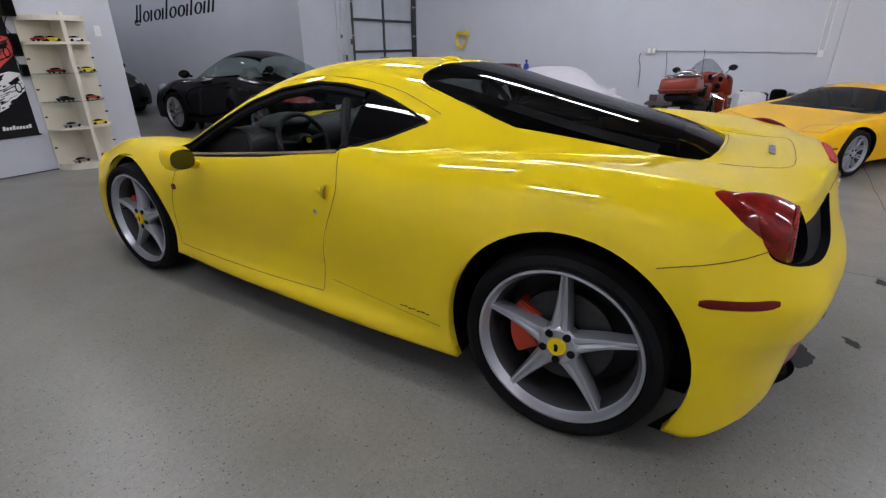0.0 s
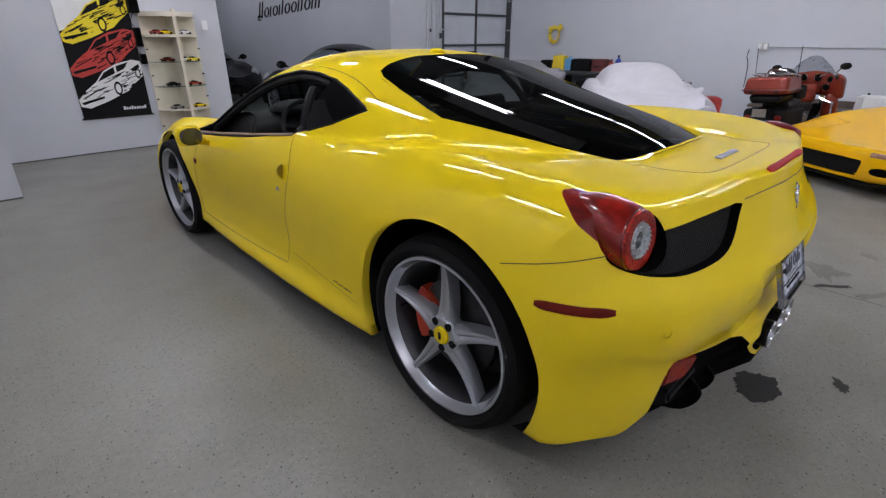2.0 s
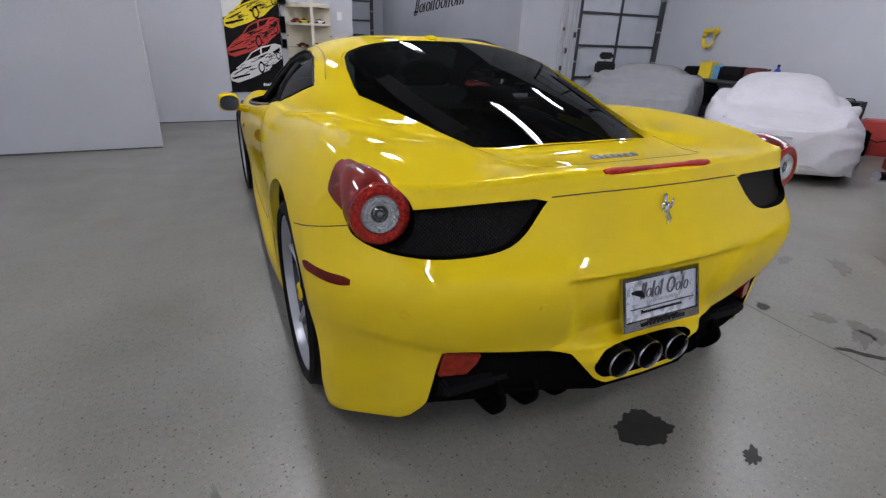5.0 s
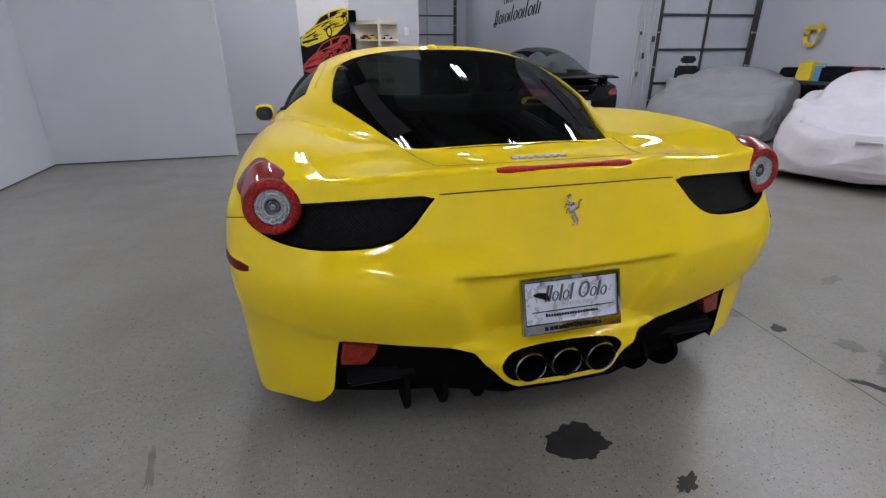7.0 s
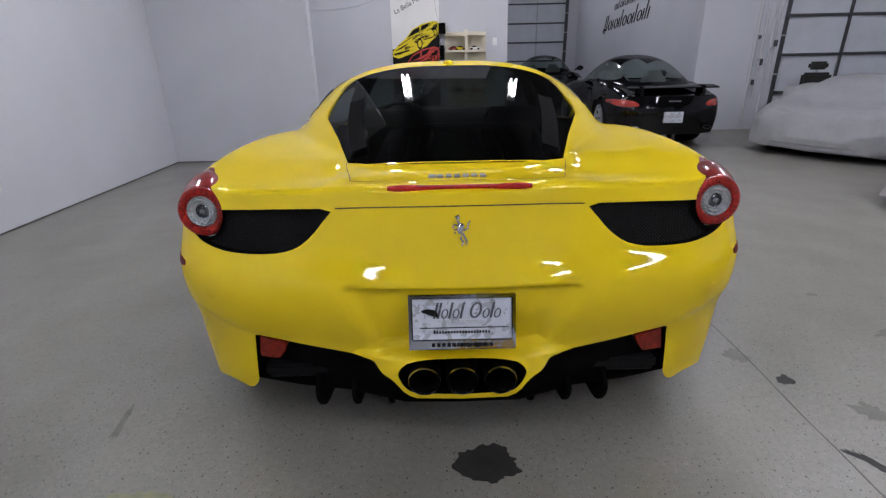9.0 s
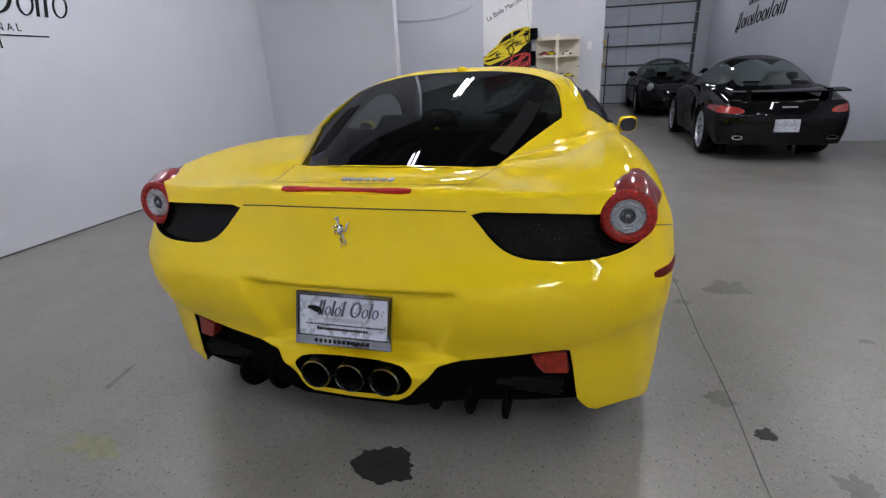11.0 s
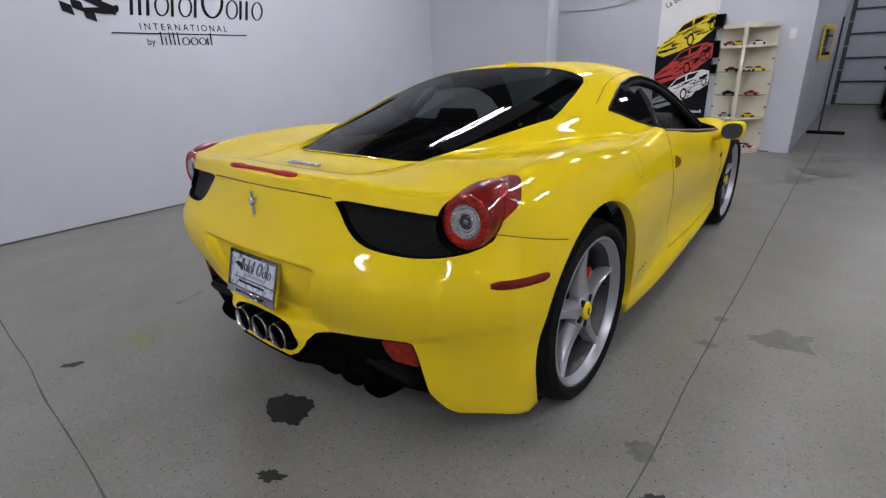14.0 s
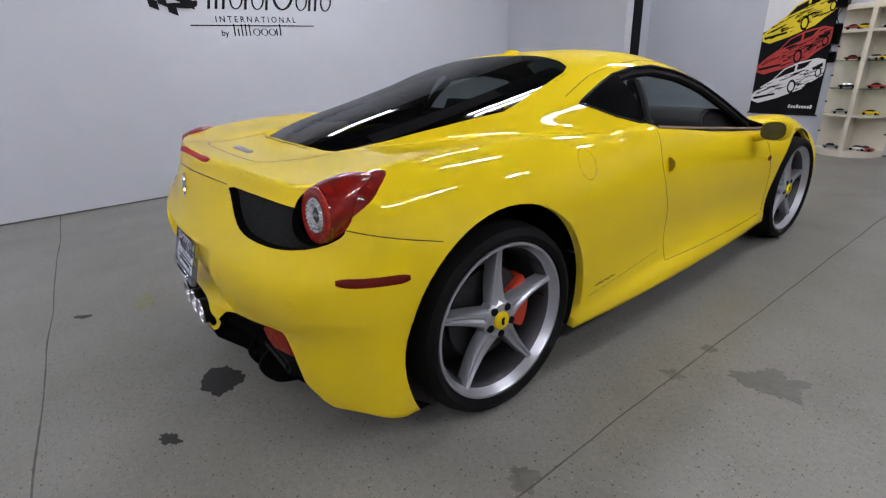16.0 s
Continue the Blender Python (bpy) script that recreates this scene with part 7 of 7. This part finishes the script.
part("rocker", boxbm(-0.012, 0.012, -0.013, -0.008, 0.035, 0.08), M_PAPER, sw, smooth=False)


# painted signs, as plain bars and shapes
west = thing("wall_sign", "black painted dealer sign with a chequered flag shape", "sign", pose(XL, -0.24, 0.16) @ Matrix.Diagonal((1, 0.93, 1, 1)))
onwest = lambda u, w, d: (d, u, w)
stroke_row(west, strokes(0.66, 0.188, "llloloiOoiio"), 1.635, 0.185, onwest, slant=0.22, thick=0.13)
stroke_row(west, strokes(0.90, 0.105, "lillloooil"), 1.385, 0.070, onwest, slant=0.0, thick=0.13)
west_word = Matrix(((0, 0, 1, 0.003), (1, 0, 0, 0.72), (0, 1, 0, 1.515), (0, 0, 0, 1)))
text_mesh("I N T E R N A T I O N A L", 0.082, M_INK, "word", west, west_word)
text_mesh("by", 0.085, M_INK, "word", west, Matrix(((0, 0, 1, 0.003), (1, 0, 0, 0.76), (0, 1, 0, 1.385), (0, 0, 0, 1))))
bm = bmesh.new()
prism(bm, [(0.46, 1.478), (1.86, 1.478), (1.86, 1.488), (0.46, 1.488)], 0.001, 0.006, onwest)
part("rule", bm, M_INK, west, smooth=False)
for r in range(3):
    for c in range(5):
        if (r + c) % 2 == 0:
            u, w = 0.10 + 0.085 * c, 1.86 - 0.070 * r - 0.040 * math.sin(c * 1.1) - 0.006 * c
            bm = bmesh.new()
            prism(bm, [(u, w), (u + 0.088, w - 0.03), (u + 0.096, w - 0.11), (u + 0.010, w - 0.078)], 0.001, 0.006, onwest)
            part("flag_check", bm, M_INK, west, smooth=False)
bm = bmesh.new()
prism(bm, smooth_poly([(0.22, 1.67), (0.36, 1.63), (0.56, 1.635), (0.58, 1.72), (0.50, 1.69), (0.35, 1.68)], 2), 0.007, 0.010, onwest)
part("flag_tail", bm, M_INK, west, smooth=False)

script = thing("script_sign", "black metal script lettering shown as plain strokes", "sign", pose(XS, 11.6, 0, 0, 0, 0))
onscript = lambda u, w, d: (-d, -u, w + 0.05 * u)
stroke_row(script, strokes(0.05, 0.345, "lloioilooiloili"), 1.76, 0.21, onscript, slant=0.42, thick=0.25)
stroke_row(script, strokes(0.70, 0.235, "oiloioloili"), 2.18, 0.12, onscript, slant=0.35, thick=0.22)
bm = bmesh.new()
tube(bm, [onscript(0.10 + 0.09 * math.cos(a), 1.77 + 0.05 * math.sin(a), 0.004) for a in np.linspace(0.3, 5.6, 20)], 0.014, 6)
part("script_loop", bm, M_INK, script)

# pipes and boxes on the pier
for x, z0, z1, r in ((5.05, 0.0, CEIL, 0.022), (5.17, 0.55, CEIL, 0.016), (5.30, 0.0, 2.6, 0.014), (5.38, 0.75, 2.9, 0.012)):
    bm = bmesh.new()
    cyl(bm, (x, YG - 0.03, z0), (x, YG - 0.03, z1), r, seg=12)
    pv = tagged(part("wall_pipe", bm, M_PIPE), "pale vertical pipe clipped to the pier", "pipe", group="pier pipes")
for x, z, w, h in ((5.09, 0.72, 0.07, 0.10), (5.17, 1.02, 0.06, 0.12), (5.34, 1.30, 0.08, 0.12), (5.07, 1.42, 0.05, 0.07)):
    d = thing("junction_box", "small grey valve box on the pier pipes", "box", pose(x, YG, z), group="pier boxes")
    part("case", boxbm(-w / 2, w / 2, -0.085, -0.002, 0, h), M_WALLTRIM, d, smooth=False, bevel=0.006)
    part("lid", boxbm(-w * 0.4, w * 0.4, -0.092, -0.085, h * 0.1, h * 0.9), M_DOORBAR, d, smooth=False)

# sockets and conduit on the east wall
d = thing("wall_socket", "grey double socket box on the wall", "socket", pose(XR, 1.38, 1.13))
for y in (-0.075, 0.0):
    part("box", boxbm(-0.055, -0.001, y - 0.035, y + 0.033, 0, 0.11), M_SOCKET, d, smooth=False, bevel=0.006)
    part("face", boxbm(-0.060, -0.055, y - 0.025, y + 0.023, 0.015, 0.095), M_PAPER, d, smooth=False)
bm = bmesh.new()
tube(bm, [(XR - 0.02, 1.27, 1.18), (XR - 0.02, 0.2, 1.175), (XR - 0.02, -1.10, 1.16)], 0.011, 8)
tagged(part("conduit", bm, M_WALLTRIM), "thin grey conduit along the wall", "conduit")
d = thing("wall_socket", "small white box at the end of the conduit", "socket", pose(XR, -1.14, 1.10))
part("box", boxbm(-0.05, -0.001, -0.04, 0.04, 0, 0.10), M_PAPER, d, smooth=False, bevel=0.006)
for yy in (-1.10, -1.18):
    bm = bmesh.new()
    cyl(bm, (XR - 0.02, yy, 1.20), (XR - 0.02, yy, CEIL), 0.011, seg=8)
    tagged(part("conduit", bm, M_PAPER), "white conduit rising to the ceiling", "conduit")
cable("wall_cable", [(XR - 0.03, 1.53, 1.14), (XR - 0.03, 1.54, 1.02), (XR - 0.035, 1.50, 0.90), (XR - 0.035, 1.49, 0.55)], 0.006, "black lead hanging from the socket")

# yellow lead on its hook
d = thing("cable_reel", "yellow extension lead hung on a yellow wall hook", "cable", pose(XR, 5.28, 1.30) @ Matrix.Scale(0.85, 4))
bm = bmesh.new()
box(bm, -0.14, -0.002, -0.20, 0.14, 0.22, 0.28)
box(bm, -0.16, -0.10, -0.22, -0.16, 0.18, 0.34)
part("hook", bm, M_YPLASTIC, d, "yellow wall hook", smooth=False, bevel=0.012)
for i in range(5):
    bm = bmesh.new()
    tube(bm, [(-0.08 - 0.01 * i, (0.11 + 0.012 * i) * math.cos(a) - 0.02, 0.10 + (0.15 + 0.012 * i) * math.sin(a)) for a in np.linspace(0, 2 * math.pi, 26)[:-1]], 0.011, 6, closed=True)
    part("coil", bm, M_YPLASTIC, d)
bm = bmesh.new()
ball(bm, (-0.09, 0.02, -0.06), 0.05, 0.07, 0.05, 12)
part("plug", bm, M_YPLASTIC, d)

# workbench with bottles and bags
bench = thing("workbench", "dark steel workbench against the wall", "workbench", pose(7.25, 4.15, 0))
part("top", boxbm(-0.30, 0.36, -1.2, 1.2, 0.67, 0.72), M_DOORBAR, bench, smooth=False, bevel=0.006)
part("shelf", boxbm(-0.28, 0.34, -1.18, 1.18, 0.28, 0.31), M_DOORBAR, bench, smooth=False)
for x in (-0.27, 0.32):
    for y in (-1.15, 1.15):
        part("leg", boxbm(x - 0.025, x + 0.025, y - 0.025, y + 0.025, 0, 0.67), M_DOORBAR, bench, smooth=False)


def bottle(name, x, y, z, r, h, material, label, category="bottle"):
    v = thing(name, label, category, pose(x, y, z))
    bm = bmesh.new()
    lathe(bm, [(0.0005, 0), (r * 0.96, 0), (r, 0.01), (r, h * 0.62), (r * 0.8, h * 0.72), (r * 0.34, h * 0.80), (r * 0.32, h * 0.90), (0.0005, h * 0.90)], 24, Matrix.Rotation(radians(-90), 4, "Y"))
    bmesh.ops.recalc_face_normals(bm, faces=bm.faces)
    part("body", bm, material, v)
    bm = bmesh.new()
    cyl(bm, (0, 0, h * 0.90), (0, 0, h), r * 0.40, seg=14)
    part("cap", bm, M_BLACK, v, "dark cap")


def soft_box(name, x, y, z, sx, sy, sz, material, label, category, turn=0, lidm=None):
    v = thing(name, label, category, pose(x, y, z, 0, 0, turn))
    bm = boxbm(-sx, sx, -sy, sy, 0, sz)
    bmesh.ops.subdivide_edges(bm, edges=bm.edges[:], cuts=3, use_grid_fill=True)
    for q in bm.verts:
        q.co.x *= 1 - 0.10 * (q.co.z / sz) ** 2
        q.co += Vector((noise.noise(q.co * 9 + Vector((x, y, 0))), noise.noise(q.co * 8 + Vector((y, x, 3))), 0)) * 0.012
    part("body", bm, material, v)
    if category in ("jug", "case"):
        bm = bmesh.new()
        tube(bm, [(0, -sy * 0.4, sz - 0.01), (0, -sy * 0.3, sz + 0.03), (0, sy * 0.3, sz + 0.03), (0, sy * 0.4, sz - 0.01)], 0.010, 6)
        part("handle", bm, lidm or material, v)
    else:
        part("flap", rboxbm(-sx * 0.9, sx * 0.9, -sy * 0.9, sy * 0.9, sz - 0.03, sz + 0.025, 0.025), lidm or material, v)
        bm = bmesh.new()
        tube(bm, [(-sx * 1.02, -sy * 0.5, sz * 0.5), (-sx * 1.06, 0, sz * 0.42), (-sx * 1.02, sy * 0.5, sz * 0.5)], 0.008, 6)
        part("strap", bm, M_BLACK, v)
    return v


soft_box("tool_bag", 7.18, 5.05, 0.72, 0.14, 0.14, 0.16, M_BLACK, "black tool bag on the bench", "bag")
soft_box("chemical_jug", 7.18, 4.78, 0.72, 0.10, 0.12, 0.27, M_YPLASTIC, "large yellow plastic jug", "jug")
soft_box("chemical_jug", 7.23, 4.58, 0.72, 0.09, 0.08, 0.22, M_SKYBLUE, "pale blue plastic jug", "jug")
soft_box("tool_bag", 7.18, 4.25, 0.72, 0.15, 0.20, 0.20, M_BLACK, "black holdall on the bench", "bag")
soft_box("tool_bag", 7.25, 3.92, 0.72, 0.12, 0.14, 0.20, M_DARKREDCLOTH, "dark red pouch on the bench", "bag")
bottle("spray_bottle", 7.28, 3.72, 0.72, 0.05, 0.22, M_REDPLASTIC, "red plastic spray bottle on the bench")
bottle("spray_bottle", 7.23, 3.56, 0.72, 0.055, 0.30, M_BLUE, "tall blue plastic bottle on the bench")
soft_box("tool_case", 7.23, 3.18, 0.72, 0.12, 0.22, 0.13, M_YPLASTIC, "flat yellow tool case", "case")
soft_box("tool_bag", 7.03, 4.70, 0.31, 0.16, 0.22, 0.30, M_BLACK, "black bag on the lower shelf", "bag")
soft_box("tool_bag", 7.05, 4.00, 0.31, 0.16, 0.22, 0.26, M_BLACK, "dark bag on the lower shelf", "bag", 10)
soft_box("floor_bag", 6.85, 1.77, 0.0, 0.16, 0.20, 0.42, M_REDPLASTIC, "red and black gear bag on the floor", "bag", 30)
soft_box("floor_bag", 6.95, 2.27, 0.0, 0.20, 0.16, 0.62, M_BLACK, "black case standing behind the covered car", "case", 12)
soft_box("floor_bag", 6.50, 1.90, 0.0, 0.14, 0.16, 0.30, M_DARK, "dark bag on the floor", "bag", -20)

low = thing("low_bench", "low wooden bench along the wall", "bench", pose(7.37, 0.0, 0))
part("top", boxbm(-0.20, 0.28, -1.5, 1.25, 0.30, 0.34), M_WOOD, low, "worn brown wooden top", smooth=False, bevel=0.005)
for y in (-1.4, -0.1, 1.15):
    part("leg", boxbm(-0.16, 0.22, y - 0.03, y + 0.03, 0, 0.30), M_WOOD, low, smooth=False)
part("back_rail", boxbm(0.22, 0.27, -1.5, 1.25, 0.34, 0.44), M_WOOD, low, smooth=False)
for i, (yy, sz, mm) in enumerate(((-0.50, 0.20, M_BLACK), (-0.72, 0.26, M_DARK), (-0.95, 0.22, M_STEEL), (-1.20, 0.28, M_BLACK), (-1.38, 0.18, M_DARK), (0.95, 0.16, M_STEEL))):
    soft_box("workshop_tool", 7.37, yy, 0.34, 0.10, 0.085, sz, mm, "dark workshop gear stacked on the low bench", "tool", 15 * i)
bottle("spray_bottle", 7.27, -0.20, 0.34, 0.04, 0.26, M_YPLASTIC, "yellow spray can on the low bench")
soft_box("cloth_sack", 7.07, -0.33, 0.0, 0.17, 0.19, 0.56, M_PAPER, "white crumpled sack on the floor", "sack", 20)

# swivel chair behind the covered car
ch = thing("office_chair", "black padded swivel chair with a headrest", "chair", pose(5.75, 5.75, 0, 0, 0, 160))
part("seat", boxbm(-0.25, 0.25, -0.24, 0.24, 0.42, 0.50), M_LEATHER, ch, smooth=True, bevel=0.03)
part("backrest", boxbm(-0.20, 0.20, -0.28, -0.20, 0.55, 0.92), M_LEATHER, ch, smooth=True, bevel=0.035)
part("headrest", boxbm(-0.13, 0.13, -0.29, -0.21, 0.96, 1.08), M_LEATHER, ch, smooth=True, bevel=0.03)
bm = bmesh.new()
tube(bm, [(0, -0.05, 0.42), (0, -0.30, 0.46), (0, -0.27, 1.0)], 0.018, 8)
part("back_stay", bm, M_STEEL, ch)
for s in (-1, 1):
    part("armrest", boxbm(s * 0.30 - 0.03, s * 0.30 + 0.03, -0.15, 0.12, 0.64, 0.67), M_LEATHER, ch, smooth=True, bevel=0.01)
    bm = bmesh.new()
    tube(bm, [(s * 0.22, 0, 0.44), (s * 0.30, 0, 0.46), (s * 0.30, 0, 0.64)], 0.012, 6)
    part("arm_stay", bm, M_STEEL, ch)
bm = bmesh.new()
cyl(bm, (0, 0, 0.10), (0, 0, 0.42), 0.03, seg=12)
part("column", bm, M_STEEL, ch)
for i in range(5):
    a = 2 * math.pi * i / 5
    bm = bmesh.new()
    tube(bm, [(0, 0, 0.11), (0.28 * math.cos(a), 0.28 * math.sin(a), 0.07)], [0.025, 0.016], 8)
    lg = part("base_leg", bm, M_BLACK, ch)
    bm = bmesh.new()
    ball(bm, (0.28 * math.cos(a), 0.28 * math.sin(a), 0.03), 0.03, seg=10)
    part("castor", bm, M_BLACK, lg)

# yellow-framed mirror on the side of the partition
d = thing("framed_mirror", "small mirror in a yellow frame on the partition", "mirror", pose(1.08, 8.0, 1.14, 0, 0, -10) @ Matrix.Scale(0.66, 4))
for y0, y1, z0, z1 in ((-0.42, 0.42, 0.62, 0.70), (-0.42, 0.42, 0.0, 0.08), (-0.42, -0.34, 0.08, 0.62), (0.34, 0.42, 0.08, 0.62)):
    part("frame", boxbm(0.002, 0.036, y0, y1, z0, z1), M_YPLASTIC, d, "yellow frame bar", smooth=False, bevel=0.006)
part("glass", boxbm(0.004, 0.03, -0.34, 0.34, 0.08, 0.62), M_MIRRORCLEAR, d, "mirror glass", smooth=False)
part("post", boxbm(0.003, 0.035, 0.95, 0.99, -1.725, 0.9), M_DOORBAR, d, "dark upright post", smooth=False)
tagged(part("floor_mat", boxbm(1.05, 1.55, 8.4, 8.7, 0.002, 0.02), M_DARK, smooth=False, bevel=0.004), "small black mat on the floor", "mat")


# stains and joints of the floor
def stain(x, y, rx, ry, turn, seed, material, label, rough=0.35, n=70):
    bm = bmesh.new()
    pts = []
    for i in range(n):
        a = 2 * math.pi * i / n
        k = 1 + rough * noise.noise((math.cos(a) * 1.6 + seed, math.sin(a) * 1.6, seed)) + 0.5 * rough * noise.noise((math.cos(a) * 6 + seed, math.sin(a) * 6, 2))
        u, w = rx * k * math.cos(a), ry * k * math.sin(a)
        c, s = math.cos(radians(turn)), math.sin(radians(turn))
        pts.append((x + u * c - w * s, y + u * s + w * c))
    prism(bm, pts, 0.0003, 0.0012, lambda a, b, d: (a, b, d))
    return tagged(part("floor_stain", bm, material, smooth=False), label, "stain", kind="structure")


STAINS = ((0.080, -0.815, 0.108, 0.074, 0, 1.0, M_STAIN, 0.35), (0.32, -1.055, 0.050, 0.024, 30, 2.0, M_STAIN, 0.8), (1.36, -0.40, 0.040, 0.030, 40, 3.0, M_STAIN, 0.5),
          (1.53, -0.79, 0.085, 0.040, 20, 21.0, M_STAIN2, 0.8), (1.38, -1.03, 0.11, 0.022, -35, 22.0, M_STAIN2, 0.8), (1.37, -0.86, 0.10, 0.020, -50, 23.0, M_STAIN, 0.8), (1.28, 0.63, 0.035, 0.03, 0, 24.0, M_STAIN2, 0.9), (1.28, 4.53, 0.16, 0.20, 0, 25.0, M_STAIN2, 0.7),
          (1.26, -0.215, 0.055, 0.040, 20, 4.0, M_STAIN2, 0.9), (1.56, 0.86, 0.115, 0.085, 25, 6.0, M_STAIN2, 0.7),
          (1.55, -0.60, 0.055, 0.05, 0, 7.0, M_STAIN2, 0.7), (1.62, -0.80, 0.11, 0.06, 75, 8.0, M_STAIN2, 0.8), (1.50, 5.1, 0.20, 0.28, 20, 9.0, M_STAIN2, 0.7), (1.5, 6.0, 0.12, 0.2, 0, 10.0, M_STAIN2, 0.6),
          (-1.03, -1.24, 0.045, 0.022, 50, 11.0, M_STAIN, 0.7), (-1.30, -0.58, 0.10, 0.012, 100, 12.0, M_STAIN2, 0.8), (1.28, 0.92, 0.035, 0.025, 0, 13.0, M_STAIN2, 0.8), (2.0, 0.35, 0.03, 0.02, 0, 14.0, M_STAIN2, 0.6),
          (2.35, -0.25, 0.12, 0.05, 40, 15.0, M_STAIN2, 0.8), (2.1, -0.05, 0.09, 0.03, 20, 16.0, M_STAIN2, 0.7), (2.7, -0.4, 0.10, 0.05, 60, 17.0, M_STAIN2, 0.8), (2.05, -0.95, 0.05, 0.03, 60, 18.0, M_STAIN2, 0.7),
          (-1.0, -0.95, 0.10, 0.05, 0, 19.0, M_MOSS, 0.9), (1.2, -1.3, 0.05, 0.03, 10, 20.0, M_STAIN, 0.8))
for x, y, rx, ry, turn, seed, mm, rough in STAINS:
    stain(x, y, rx, ry, turn, seed, mm, "dried oil stain on the concrete floor", rough)


def joint(pts, label, wide=0.006):
    bm = bmesh.new()
    rows = []
    for i, (x, y) in enumerate(pts):
        x2, y2 = pts[min(i + 1, len(pts) - 1)]
        x1, y1 = pts[max(i - 1, 0)]
        n = Vector((-(y2 - y1), x2 - x1)).normalized()
        k = wide * (0.6 + 0.8 * abs(noise.noise((x * 3, y * 3, 1))))
        rows.append([bm.verts.new((x + n.x * k * s, y + n.y * k * s, 0.0015)) for s in (-1, 1)])
    for a, b in zip(rows, rows[1:]):
        bm.faces.new((a[0], a[1], b[1], b[0]))
    bmesh.ops.recalc_face_normals(bm, faces=bm.faces)
    tagged(part("floor_joint", bm, M_JOINT, smooth=False), label, "joint", kind="structure")


def wander(a, b, n, amp, seed):
    out = []
    for t in np.linspace(0, 1, n):
        x, y = a[0] + (b[0] - a[0]) * t, a[1] + (b[1] - a[1]) * t
        out.append((x + amp * noise.noise((x * 2 + seed, y * 2, 0)) + amp * 0.4 * noise.noise((x * 11, y * 11, seed)), y + amp * noise.noise((y * 2, x * 2 + seed, 4))))
    return out


joint(wander((1.285, -5.9), (1.285, YD), 240, 0.012, 1), "fine cracked saw joint in the concrete", 0.004)
joint(wander((XL, -1.28), (XR, -1.75), 220, 0.014, 5), "fine cracked saw joint across the concrete", 0.004)
